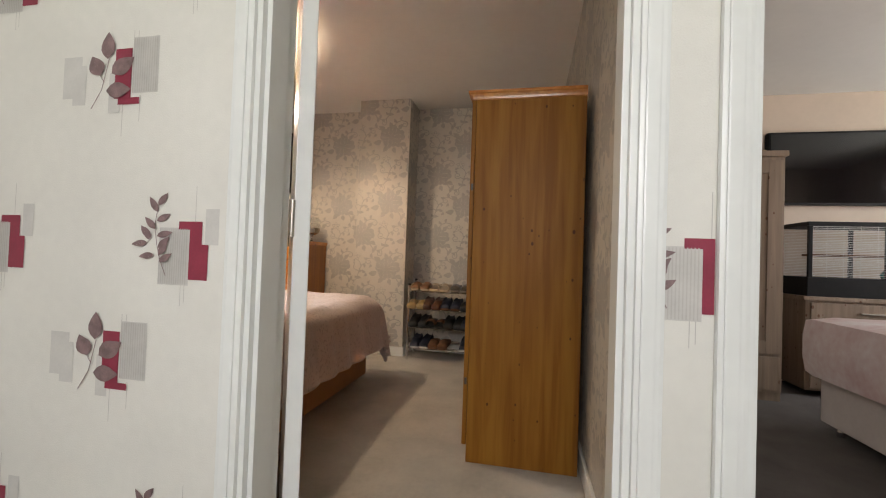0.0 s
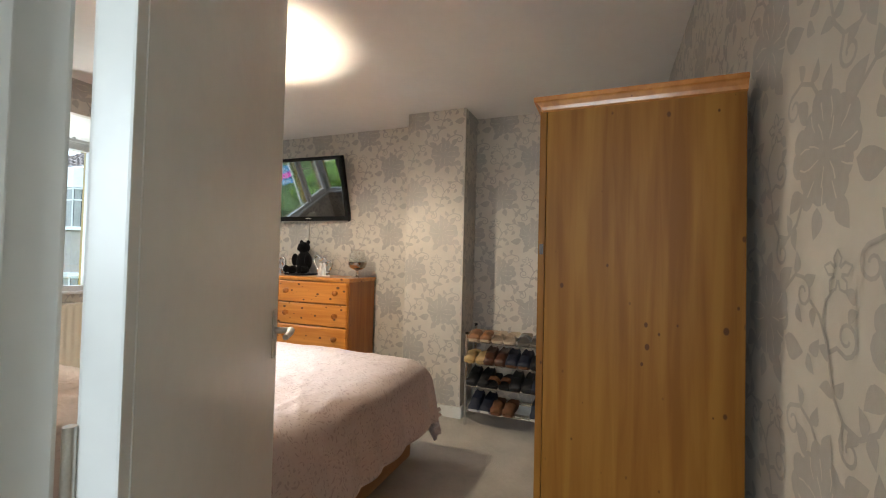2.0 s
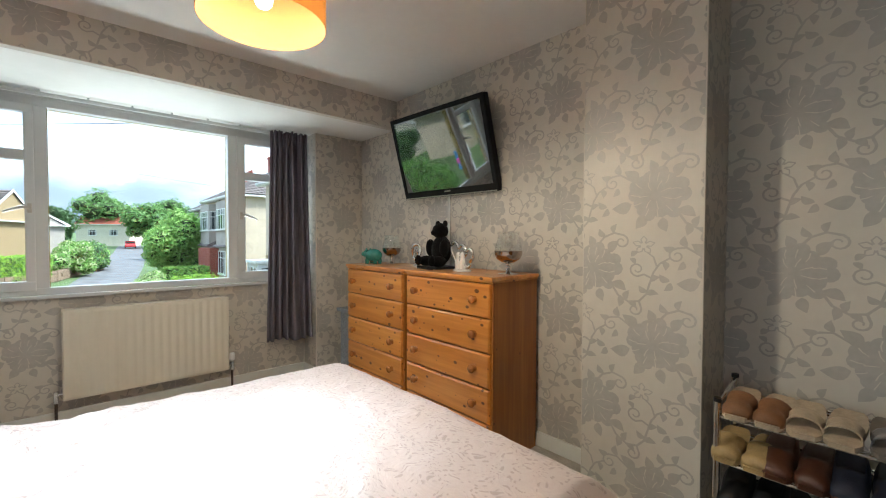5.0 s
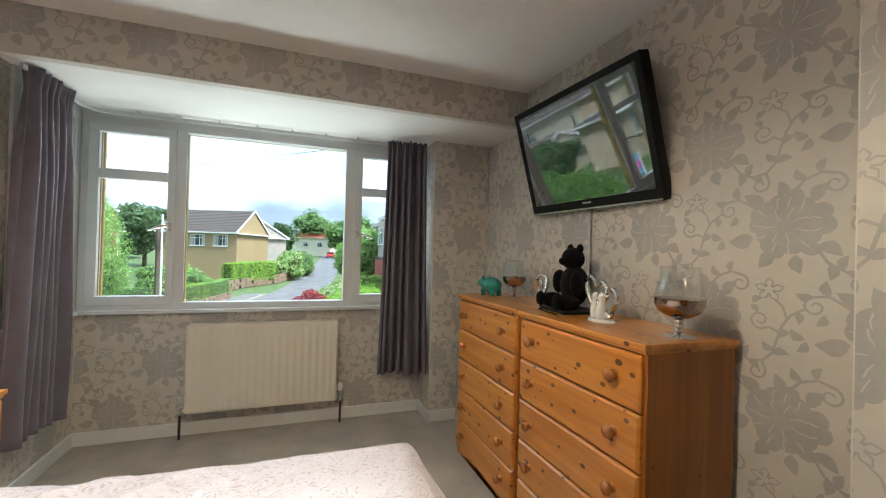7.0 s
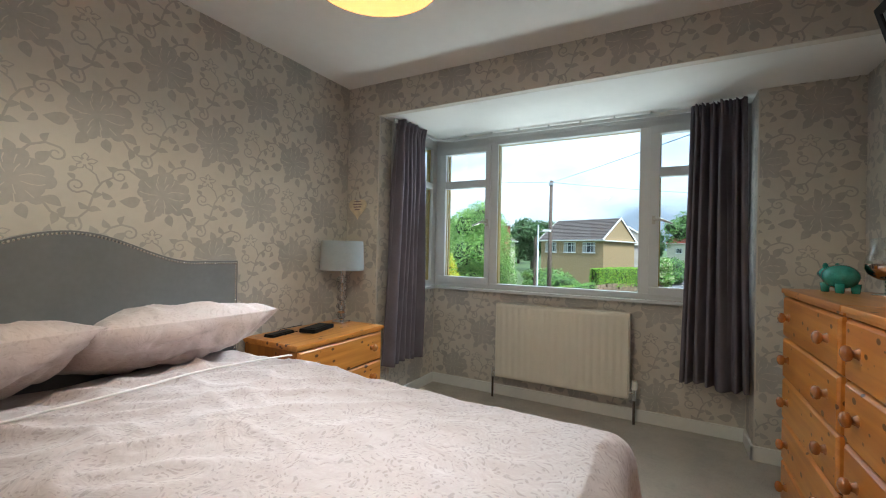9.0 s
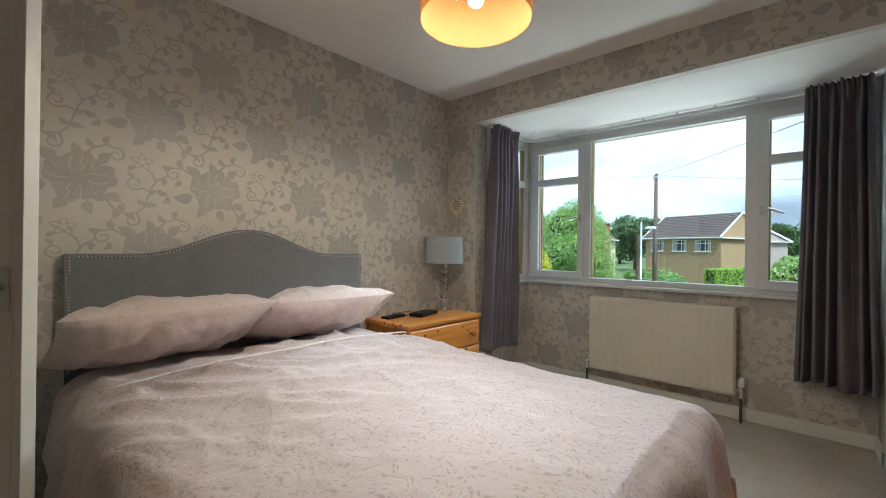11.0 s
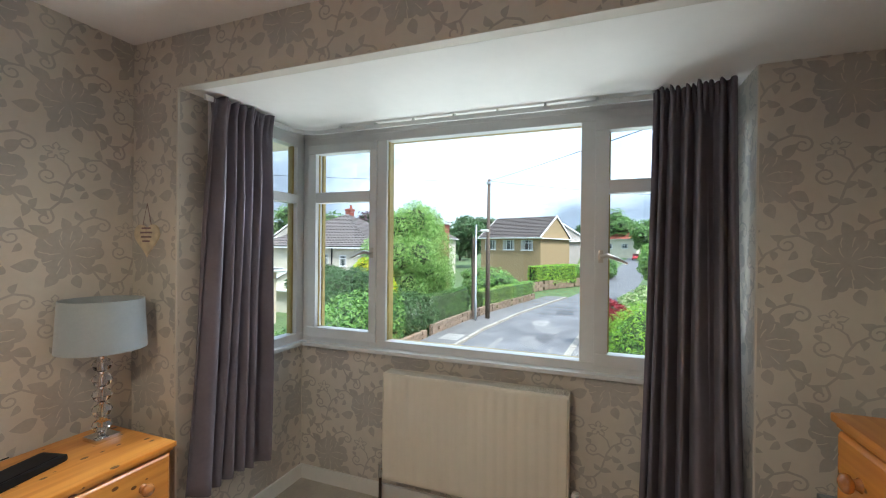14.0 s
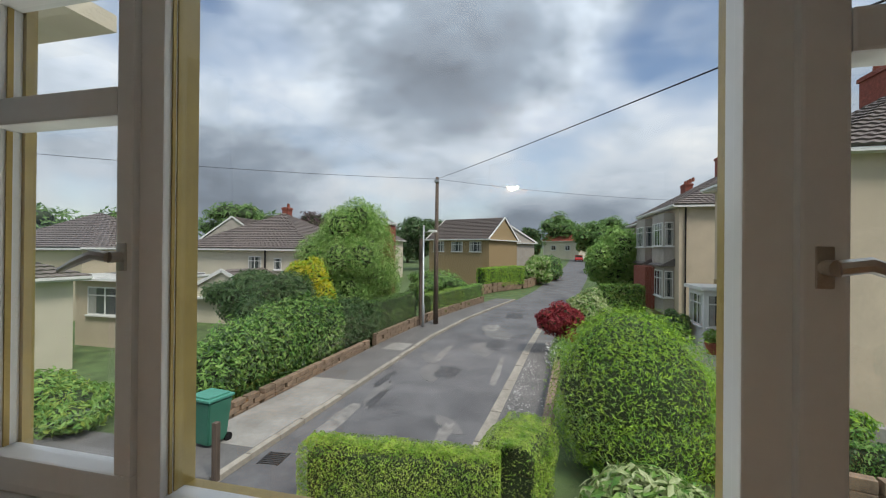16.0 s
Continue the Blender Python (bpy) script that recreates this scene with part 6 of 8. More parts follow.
# semi-detached houses on the far side of the gardens: front faces the road (-y)
def semi(x_near, y, L, label, wall_m, seed, brick_bay=False):
    D, ze, zr = 7.5, 6.05, 8.4
    t = house("house", (x_near - L, y, G + 0.75), 0, L, D, ze, zr, wall_m, TILE, label)
    chimney(t, L * 0.5, D / 2, zr - 0.3, 1.4, 1.3, 0.6, 4)
    chimney(t, L - 1.2, D / 2 + 1, zr - 1.6, 1.6, 0.8, 0.55, 2)
    for c in (L * 0.24, L * 0.76):
        bay = boxes("bay", [(c - 1.25, c + 1.25, -0.55, 0.0, 0.0, ze - 0.35)], RENDER_GREY, t)
        for z, h in ((0.95, 1.5), (3.85, 1.35)):
            window_unit(t, pose(c, -0.57, z, 0, 0, 0), 2.2, h, 4)
            for s in (-1, 1):
                window_unit(t, pose(c + s * 1.26, -0.29, z, 0, 0, 90 * s), 0.42, h, 1)
        bm = bmesh.new()
        add_prism(bm, [(-0.75, 2.75), (0.0, 3.15), (0.0, 2.7), (-0.75, 2.68)], c - 1.4, c + 1.4, "x")
        finish(bm, "bay_roof", TILE, t)
        d = -1 if c < L / 2 else 1
        x = c + d * -1.95
        boxes("front_door", [(x - 0.45, x + 0.45, -0.05, 0.0, 0.15, 2.2)], WHITEPAINT, t, 0.01)
        window_unit(t, on_front(x, 4.0), 0.8, 1.1, 1)
    window_unit(t, pose(L + 0.01, 4.4, 3.0, 0, 0, 90), 0.7, 1.0, 1)
    window_unit(t, pose(L + 0.01, 2.4, 1.0, 0, 0, 90), 0.9, 1.1, 2)
    if brick_bay:
        boxes("brick_porch", [(L * 0.5 - 1.6, L * 0.5 + 1.6, -1.1, 0.0, 0.0, 2.6)], REDBRICK, t, 0.01)
    for x, y in ((L + 0.06, 0.3), (L * 0.5, -0.06)):
        bm = bmesh.new()
        add_cyl(bm, (x, y, 0), (x, y, ze), 0.04, seg=8)
        finish(bm, "downpipe", BLACK, t)
    return t


def villa():
    """Nearest rendered house: two-storey bay, glazed porch, stone lower wall and a hipped roof."""
    L, D, ze, zr = 6.8, 7.6, 6.15, 8.6
    t = house("house", (-22.9, 9.7, G + 0.7), 0, L, D, ze, zr, RENDER, TILE, "rendered house with a white two-storey bay window")
    c = L - 1.75
    outline = [(c - 1.5, 0.0), (c - 0.95, -0.62), (c + 0.95, -0.62), (c + 1.5, 0.0)]
    for name, z0, z1, m in (("bay_base", -1.0, 0.92, STONE), ("bay_apron", 2.52, 4.02, RENDER_GREY), ("bay_head", 5.42, ze - 0.1, WHITEPAINT)):
        bm = bmesh.new()
        add_prism(bm, outline, z0, z1, "z")
        finish(bm, name, m, t)
    bm = bmesh.new()
    add_prism(bm, [(x + (x - c) * 0.06, y * 1.12) for x, y in outline], 2.42, 2.55, "z")
    add_prism(bm, [(x + (x - c) * 0.04, y * 1.08) for x, y in outline], 0.86, 0.94, "z")
    finish(bm, "bay_ledge", WHITEPAINT, t)
    ang = math.degrees(math.atan2(-0.62, 0.55))
    for z, h in ((0.95, 1.46), (4.04, 1.36)):
        window_unit(t, pose(c, -0.60, z, 0, 0, 0), 1.9, h, 4)
        window_unit(t, pose(c - 1.225, -0.33, z, 0, 0, ang), 0.80, h, 1)
        window_unit(t, pose(c + 1.225, -0.33, z, 0, 0, -ang), 0.80, h, 1)
    window_unit(t, on_front(1.5, 3.95), 1.5, 1.2, 3)
    boxes("stone_band", [(0.0, L, -0.03, 0.0, -1.0, 2.45)], STONE, t, 0.005)
    boxes("porch", [(0.5, 2.1, -1.1, -0.031, 0.0, 2.15), (0.35, 2.25, -1.25, -0.031, 2.15, 2.28)], WHITEPAINT, t, 0.01)
    window_unit(t, pose(2.11, -0.55, 0.8, 0, 0, 90), 0.85, 1.2, 2)
    window_unit(t, pose(1.3, -1.11, 0.8, 0, 0, 0), 1.3, 1.2, 3)
    boxes("soldier_course", [(L, L + 0.02, 2.0, 3.6, 0.05, 0.28)], REDBRICK, t)
    window_unit(t, pose(L + 0.01, 5.2, 3.9, 0, 0, 90), 0.8, 1.0, 1)
    chimney(t, L * 0.42, D / 2, zr - 0.4, 1.3, 1.2, 0.6, 4)
    chimney(t, L - 1.3, D / 2 + 0.6, zr - 1.4, 1.5, 0.7, 0.5, 2)
    for x, y in ((L + 0.05, 0.35), (2.5, -0.06)):
        bm = bmesh.new()
        add_cyl(bm, (x, y, 0), (x, y, ze), 0.04, seg=8)
        finish(bm, "downpipe", BLACK, t)
    bm = bmesh.new()
    x, y, z = L * 0.42 + 0.5, D / 2, zr + 0.9
    add_cyl(bm, (x, y, z - 0.4), (x, y, z + 1.1), 0.018, seg=6)
    add_cyl(bm, (x - 0.5, y, z + 1.0), (x + 0.5, y, z + 1.0), 0.010, seg=6)
    for k in range(5):
        add_cyl(bm, (x - 0.4 + 0.2 * k, y - 0.22, z + 1.0), (x - 0.4 + 0.2 * k, y + 0.22, z + 1.0), 0.007, seg=5)
    finish(bm, "aerial", GALV, t)


villa()
structure(boxes("terrace", [(-24.5, -14.0, 7.4, 9.7, G - 0.1, G + 0.7)], PAVING, bevel=0.02), "grey paved terrace before the rendered house", "terrace")
structure(boxes("raised_lawn", [(-22.0, -12.45, 5.9, 7.4, G - 0.1, G + 0.42), (-14.0, -12.0, 7.4, 12.0, G - 0.1, G + 0.42)], EARTH, bevel=0.03), "raised garden bed below the terrace", "ground")
block_wall("wall_garden_bed", [(-13.6, 5.75), (-12.2, 6.1), (-11.75, 8.0), (-11.6, 10.0)], 0.66, "dark stone retaining wall of the front garden", 0.45)
semi(-28.5, 10.0, 8.5, "rendered semi-detached house with red brick porch", RENDER, 2, True)
semi(-40.0, 11.4, 8.5, "rendered semi-detached house further up the road", RENDER_GREY, 3)
semi(-54.0, 14.2, 8.5, "rendered semi-detached house further up the road", RENDER_GREY, 4)

# hipped house behind the trees on the left: its wall faces the road (+y) and the window (+x)
t = house("house", (-36.0, -21.0, G), 0, 9.0, 9.6, 4.25, 6.9, RENDER_PALE, TILE, "cream rendered house with hipped tiled roof")
chimney(t, 3.5, 4.2, 6.6, 0.9, 0.6, 0.5, 1)
window_unit(t, pose(9.01, 7.3, 2.9, 0, 0, 90), 0.55, 0.75, 1)
window_unit(t, pose(9.01, 5.6, 2.75, 0, 0, 90), 0.95, 1.0, 2)
window_unit(t, pose(9.01, 2.2, 0.9, 0, 0, 90), 1.6, 1.2, 3)
bm = bmesh.new()
add_cyl(bm, (9.06, 6.4, 0), (9.06, 6.4, 4.2), 0.05, seg=8)
add_cyl(bm, (9.06, 1.0, 0), (9.06, 1.0, 4.2), 0.05, seg=8)
finish(bm, "downpipe", BLACK, t)
t = house("garage", (-26.9, -17.5, G), 0, 3.4, 5.5, 1.5, 3.0, RENDER_PALE, TILE, "lean-to garage with grey tiled roof", hip=False)
# wing of the same row, and the cream bungalow beside the side window
t = house("house", (-30.0, -31.0, G), 0, 8.0, 8.0, 4.2, 6.6, RENDER, TILE, "buff rendered house with brown tiled roof")
window_unit(t, pose(8.01, 5.5, 1.0, 0, 0, 90), 1.6, 1.6, 2)
t = house("house", (-14.8, -21.5, G - 1.15), 0, 8.5, 8.3, 4.35, 6.4, RENDER_PALE, TILE, "cream rendered house with brown tiled roof", base=-1)
for z, h in ((2.8, 1.3), (0.35, 1.0)):
    window_unit(t, pose(2.3, 8.31, z, 0, 0, 180), 1.9, h, 3)
    window_unit(t, pose(5.6, 8.31, z, 0, 0, 180), 1.6, h, 2)
boxes("sill_band", [(1.2, 3.4, 8.3, 8.4, 2.60, 2.72), (4.7, 6.5, 8.3, 8.4, 2.60, 2.72)], REDBRICK, t, 0.01)
t = house("extension", (-20.4, -17.0, G - 0.15), 0, 2.9, 3.5, 3.1, 3.2, RENDER, PAVING_DARK, "flat-roofed rendered extension with a wide window", hip=False)
window_unit(t, pose(2.91, 1.7, 1.5, 0, 0, 90), 1.9, 1.2, 2)

# buff stone house up the road
t = house("house", (-51.4, -10.4, G + 0.2), 0, 8.0, 7.6, 5.3, 7.9, STONE, TILE_BROWN, "buff stone house with brown gabled roof", hip=False)
t.matrix_basis = pose(-51.4, -10.4, G + 0.2, 0, 0, 70.2)
for x in (1.4, 3.9, 6.3):
    window_unit(t, on_front(x, 3.9), 1.5, 1.15, 3)
t = house("house", (-70, -8, G + 0.6), 20, 9, 7, 4.8, 7.2, RENDER_GREY, TILE_BROWN, "grey house on the skyline", hip=False)
t = house("house", (-118, 3, G + 2.3), 60, 10, 8, 4.6, 7.4, RENDER_PALE, TILE_RED, "white house with red tiled roof", hip=False)
window_unit(t, on_front(3, 2.2), 1.6, 1.2, 2)
window_unit(t, on_front(7, 2.2), 1.6, 1.2, 2)
t = house("house", (-60, -44, G + 0.6), 10, 9, 8, 5.0, 8.0, RENDER_GREY, TILE_BROWN, "stone house on the hillside", hip=False)
t = house("house", (-58, -24, G + 0.5), 0, 9, 8, 5.0, 7.6, RENDER_PALE, TILE, "pale house behind the trees")
t = house("house", (-98, 19, G + 1.7), 0, 9, 8, 4.8, 7.4, RENDER_GREY, TILE, "grey house at the road's end")
t = house("brick_house", (-33.5, -9.5, G), 0, 1.2, 1.4, 6.2, 6.3, REDBRICK, TILE, "red brick chimney stack behind the tree", hip=False, over=0.05)

# ---- street things ----
t = thing("telegraph_pole", (-26.2, -3.0, G), "weathered wooden telegraph pole", "pole")
bm = bmesh.new()
add_tube(bm, [(0, 0, -0.2), (0, 0, 4), (0, 0.02, 8.35)], [0.15, 0.125, 0.09], 10)
finish(bm, "post", WOODPOLE, t, True)
bm = bmesh.new()
for k in range(6):
    add_cyl(bm, (-0.16, 0, 4.6 + 0.5 * k), (0.16, 0, 4.6 + 0.5 * k), 0.012, seg=6)
add_box(bm, -0.12, 0.12, -0.12, 0.12, 8.05, 8.2, 0.02)
finish(bm, "step", GALV, t)
t = thing("street_lamp", (-25.2, -3.45, G), "slim grey street lamp post", "street lamp")
bm = bmesh.new()
add_tube(bm, [(0, 0, 0), (0, 0, 1.3), (0, 0, 1.35), (0, 0, 5.6)], [0.085, 0.085, 0.055, 0.045], 10)
add_tube(bm, [(0, 0, 5.2), (0.1, 0.5, 5.25)], 0.025, 6)
finish(bm, "post", GALV, t, True)
boxes("lantern", [(-0.05, 0.35, 0.35, 0.75, 5.2, 5.32)], WHITEPAINT, t, 0.03)
t = thing("wooden_post", (-25.7, -3.75, G), "short dark timber post by the lamp", "post")
bm = bmesh.new()
add_tube(bm, [(0, 0, 0), (0, 0, 4.9)], 0.1, 8)
finish(bm, "post", WOODPOLE, t)


def wire(a, b, sag, label):
    bm = bmesh.new()
    a, b = Vector(a), Vector(b)
    add_tube(bm, [a.lerp(b, k / 20) - Vector((0, 0, sag * 4 * (k / 20) * (1 - k / 20))) for k in range(21)], 0.009, 5)
    tagged(finish(bm, "overhead_cable", BLACK), label, "cable", "overhead cables")


wire((-26.2, -3.0, 5.45), (-4.9, 5.86, 2.86), 0.05, "black overhead cable from the pole to the house")
wire((-26.2, -3.0, 5.45), (-4.0, -21.0, 4.3), 0.35, "black overhead cable from the pole across the gardens")
wire((-26.2, -3.0, 5.45), (-32.0, 12.0, 4.6), 0.2, "black overhead cable from the pole to the far house")


def wheelie_bin():
    t = thing("wheelie_bin", (-11.15, -4.05, G + 0.09), "green plastic wheelie bin on the pavement", "bin", rz=-8)
    bm = bmesh.new()
    lo, hi = 0.23, 0.29
    a = [bm.verts.new((x * lo, y * lo, 0.06)) for x, y in ((-1, -1), (1, -1), (1, 1), (-1, 1))]
    b = [bm.verts.new((x * hi, y * hi * 1.15, 0.98)) for x, y in ((-1, -1), (1, -1), (1, 1), (-1, 1))]
    for k in range(4):
        bm.faces.new((a[k], a[(k + 1) % 4], b[(k + 1) % 4], b[k]))
    bm.faces.new(a[::-1])
    bm.faces.new(b)
    bmesh.ops.bevel(bm, geom=list(bm.edges), offset=0.03, segments=3, affect="EDGES", clamp_overlap=True)
    finish(bm, "body", BIN, t, True, 50)
    bm = bmesh.new()
    add_box(bm, -0.32, 0.32, -0.36, 0.36, 0.985, 1.04, 0.02)
    add_box(bm, -0.26, 0.26, -0.28, 0.28, 1.035, 1.075, 0.02)
    finish(bm, "lid", BIN_LID, t)
    for s in (-1, 1):
        bm = bmesh.new()
        add_cyl(bm, (-0.25, s * 0.20, 0.09), (-0.25, s * 0.26, 0.09), 0.09, seg=18)
        finish(bm, "wheel", BLACK, t, True, 40)


wheelie_bin()
t = thing("gate_post", (-10.0, -2.85, G + 0.08), "slim weathered timber post on the pavement", "post")
boxes("post", [(-0.05, 0.05, -0.05, 0.05, 0, 1.05)], WOODPOLE, t, 0.008)


def text_mesh(parent, name, body, size, m, material):
    cu = bpy.data.curves.new(name, "FONT")
    cu.body, cu.size, cu.align_x, cu.align_y, cu.extrude = body, size, "CENTER", "CENTER", 0.002
    tmp = new(name, cu)
    me = bpy.data.meshes.new_from_object(tmp.evaluated_get(bpy.context.evaluated_depsgraph_get()))
    bpy.data.objects.remove(tmp)
    me.materials.append(material)
    ob = new(name, me)
    ob.parent, ob.matrix_basis = parent, m
    return ob


t = thing("sold_sign", (-9.35, -3.75, G), "estate agent board in blue and pink reading sold", "sign", rz=44)
BLUE = mat("sign_blue", (0.06, 0.26, 0.45), 0.4, vary=0.03, scale=10.0)
PINK = mat("sign_pink", (0.80, 0.04, 0.42), 0.4, vary=0.03, scale=10.0)
boxes("post", [(-0.03, 0.03, -0.235, -0.19, 0.0, 2.75)], WHITEPAINT, t, 0.004)
boxes("board", [(-0.008, 0.008, -0.188, 0.25, 2.10, 2.70)], BLUE, t, 0.002)
boxes("band", [(0.009, 0.012, -0.186, 0.248, 2.30, 2.47)], PINK, t)
text_mesh(t, "lettering", "SOLD", 0.125, pose(0.0125, 0.03, 2.385, 90, 0, 90), WHITEPAINT)
boxes("small_print", [(0.0085, 0.011, -0.10, 0.16, 2.535, 2.565), (0.0085, 0.011, -0.03, 0.09, 2.60, 2.65), (0.0085, 0.011, -0.13, 0.19, 2.20, 2.22), (0.0085, 0.011, -0.10, 0.16, 2.15, 2.17)], WHITEPAINT, t)


def parked_car(loc, rz):
    t = thing("car", loc, "small red hatchback parked up the road", "car", rz=rz)
    bm = bmesh.new()
    add_prism(bm, [(-1.9, 0.3), (1.9, 0.3), (1.95, 0.6), (1.8, 0.85), (1.0, 0.95), (0.45, 1.42), (-1.2, 1.45), (-1.75, 0.95), (-1.95, 0.8)], -0.82, 0.82, "y")
    bmesh.ops.bevel(bm, geom=list(bm.edges), offset=0.05, segments=2, affect="EDGES", clamp_overlap=True)
    finish(bm, "body", CARRED, t, True, 40)
    boxes("glazing", [(-1.55, -1.2, -0.70, 0.70, 0.98, 1.36), (0.5, 0.95, -0.7, 0.7, 0.98, 1.30), (-1.1, 0.5, -0.84, 0.84, 0.98, 1.32)], DARKGLASS, t, 0.03)
    for x in (-1.2, 1.2):
        for y in (-0.8, 0.8):
            bm = bmesh.new()
            add_cyl(bm, (x, y - 0.1, 0.31), (x, y + 0.1, 0.31), 0.31, seg=20)
            finish(bm, "wheel", BLACK, t, True, 40)


parked_car((-104, 11.0, ground_z(-104) + 0.02), -4)
# steps, planters and low wall before the near rendered house
t = thing("garden_steps", (-14.5, 7.8, G + 0.7), "concrete garden steps and terrace with railing", "steps")
boxes("tread", [(0.5, 0.95, 0.0, 1.2, -0.7, -0.1), (0.95, 1.4, 0.0, 1.2, -0.7, -0.2)], PAVING, t, 0.015)
bm = bmesh.new()
for k in range(4):
    add_cyl(bm, (0.55 + 0.25 * k, 0.06, -0.4), (0.55 + 0.25 * k, 0.06, 0.6), 0.018, seg=6)
add_cyl(bm, (0.5, 0.06, 0.6), (1.35, 0.06, 0.6), 0.02, seg=6)
finish(bm, "railing", BLACK, t)
for x, y in ((-20.0, 8.6), (-17.4, 8.5)):
    t = thing("plant_pot", (x, y, G + 0.7), "terracotta plant pot with green plant", "plant pot", "terracotta pots")
    bm = bmesh.new()
    add_lathe(bm, [(0.16, 0), (0.22, 0.34), (0.25, 0.34), (0.25, 0.40), (0.2, 0.40), (0.0, 0.36)], seg=16)
    finish(bm, "pot", TILE_RED, t, True, 50)
    v, f = cloud(np.random.default_rng(5), [(0, 0, 0.6, 0.28, 0.28, 0.25)], 260, 0.06)
    leaf_mesh("leaves", t, v, f, L_GREEN)


# ---- small things in the bedroom ----
def table_lamp():
    t = thing("table_lamp", (-3.43, 1.275, 0.658), "table lamp with grey drum shade and crystal stem", "lamp")
    bm = bmesh.new()
    add_box(bm, -0.045, 0.045, -0.045, 0.045, 0.0, 0.018, 0.004)
    add_cyl(bm, (0, 0, 0.018), (0, 0, 0.40), 0.005)
    for k in range(6):
        add_cyl(bm, (0, 0, 0.022 + k * 0.062), (0, 0, 0.030 + k * 0.062), 0.015)
    finish(bm, "stem", CHROME, t, True, 40)
    for k in range(5):
        bm = bmesh.new()
        add_lathe(bm, [(0.014, 0.0), (0.028, 0.009), (0.036, 0.027), (0.028, 0.045), (0.014, 0.054)], (0, 0, 0.030 + k * 0.062), 9)
        finish(bm, "crystal", CRYSTAL, t)
    bm = bmesh.new()
    r0, r1 = 0.150, 0.140
    ring = [(r1, 0.575), (r1 + 0.002, 0.575), (r0 + 0.002, 0.372), (r0, 0.372)]
    rings = [[bm.verts.new((q * math.cos(2 * math.pi * k / 48), q * math.sin(2 * math.pi * k / 48), z)) for k in range(48)] for q, z in ring]
    for a, b in zip(rings, rings[1:] + rings[:1]):
        for k in range(48):
            bm.faces.new((a[k], a[(k + 1) % 48], b[(k + 1) % 48], b[k]))
    finish(bm, "shade", SHADE_GREY, t, True, 40)
    bm = bmesh.new()
    for k in range(3):
        a = 2.1 * k
        add_tube(bm, [(0, 0, 0.40), (0.139 * math.cos(a), 0.139 * math.sin(a), 0.56)], 0.002, 5)
    finish(bm, "shade_carrier", CHROME, t)


table_lamp()

bm = bmesh.new()
for k, (x, y, a) in enumerate(((-2.92, 1.26, 8),)):
    add_box(bm, -0.09, 0.09, -0.035, 0.035, 0, 0.012, 0.004, m=pose(x, y, 0.658, 0, 0, a))
    add_box(bm, -0.09, 0.09, -0.028, 0.028, 0.012, 0.018, 0.003, m=pose(x, y, 0.658, 0, 0, a))
tagged(finish(bm, "remote_control", BLACK), "slim black remote control on the bedside chest", "remote control")
bm = bmesh.new()
add_box(bm, -0.115, 0.115, -0.055, 0.055, 0, 0.026, 0.010, m=pose(-3.15, 1.33, 0.658, 0, 0, 14))
add_box(bm, -0.09, 0.09, -0.04, 0.04, 0.026, 0.029, 0.002, m=pose(-3.15, 1.33, 0.658, 0, 0, 14))
tagged(finish(bm, "set_top_box", BLACK), "black glossy box with rounded edges on the bedside chest", "box")
bm = bmesh.new()
add_tube(bm, [(-3.03, 1.29, 0.663), (-3.0, 1.23, 0.672), (-2.96, 1.2, 0.664), (-3.02, 1.15, 0.664), (-3.2, 1.14, 0.663)], 0.0025, 6)
tagged(finish(bm, "cable", BLACK, None, True), "thin black cable lying on the bedside chest", "cable")

# wooden heart on its cord
bm = bmesh.new()
pts = []
for k in range(40):
    a = 2 * math.pi * k / 40
    pts.append((0.0052 * 16 * math.sin(a) ** 3, 0.0052 * (13 * math.cos(a) - 5 * math.cos(2 * a) - 2 * math.cos(3 * a) - math.cos(4 * a))))
add_prism(bm, pts, -0.004, 0.004, "x")
hrt = finish(bm, "heart_plaque", mat("pale_wood", (0.72, 0.62, 0.44), 0.6, vary=0.1, scale=30.0))
hrt.matrix_basis = pose(-3.638, 1.225, 1.49, 0, 0, 0)
tagged(hrt, "pale wooden heart plaque hanging from a cord", "plaque")
bm = bmesh.new()
for k, (z, w) in enumerate(((0.045, 0.03), (0.025, 0.04), (0.005, 0.035), (-0.015, 0.025))):
    add_box(bm, 0.004, 0.0052, -w, w, z - 0.004, z + 0.004)
finish(bm, "lettering_bars", HALL_LEAF, hrt)
bm = bmesh.new()
add_tube(bm, [(0, -0.03, 0.055), (0, 0.0, 0.16), (0, 0.03, 0.055)], 0.0015, 5)
finish(bm, "cord", HALL_LEAF, hrt)


# ---- ornaments on the chests ----
ZT = 1.036


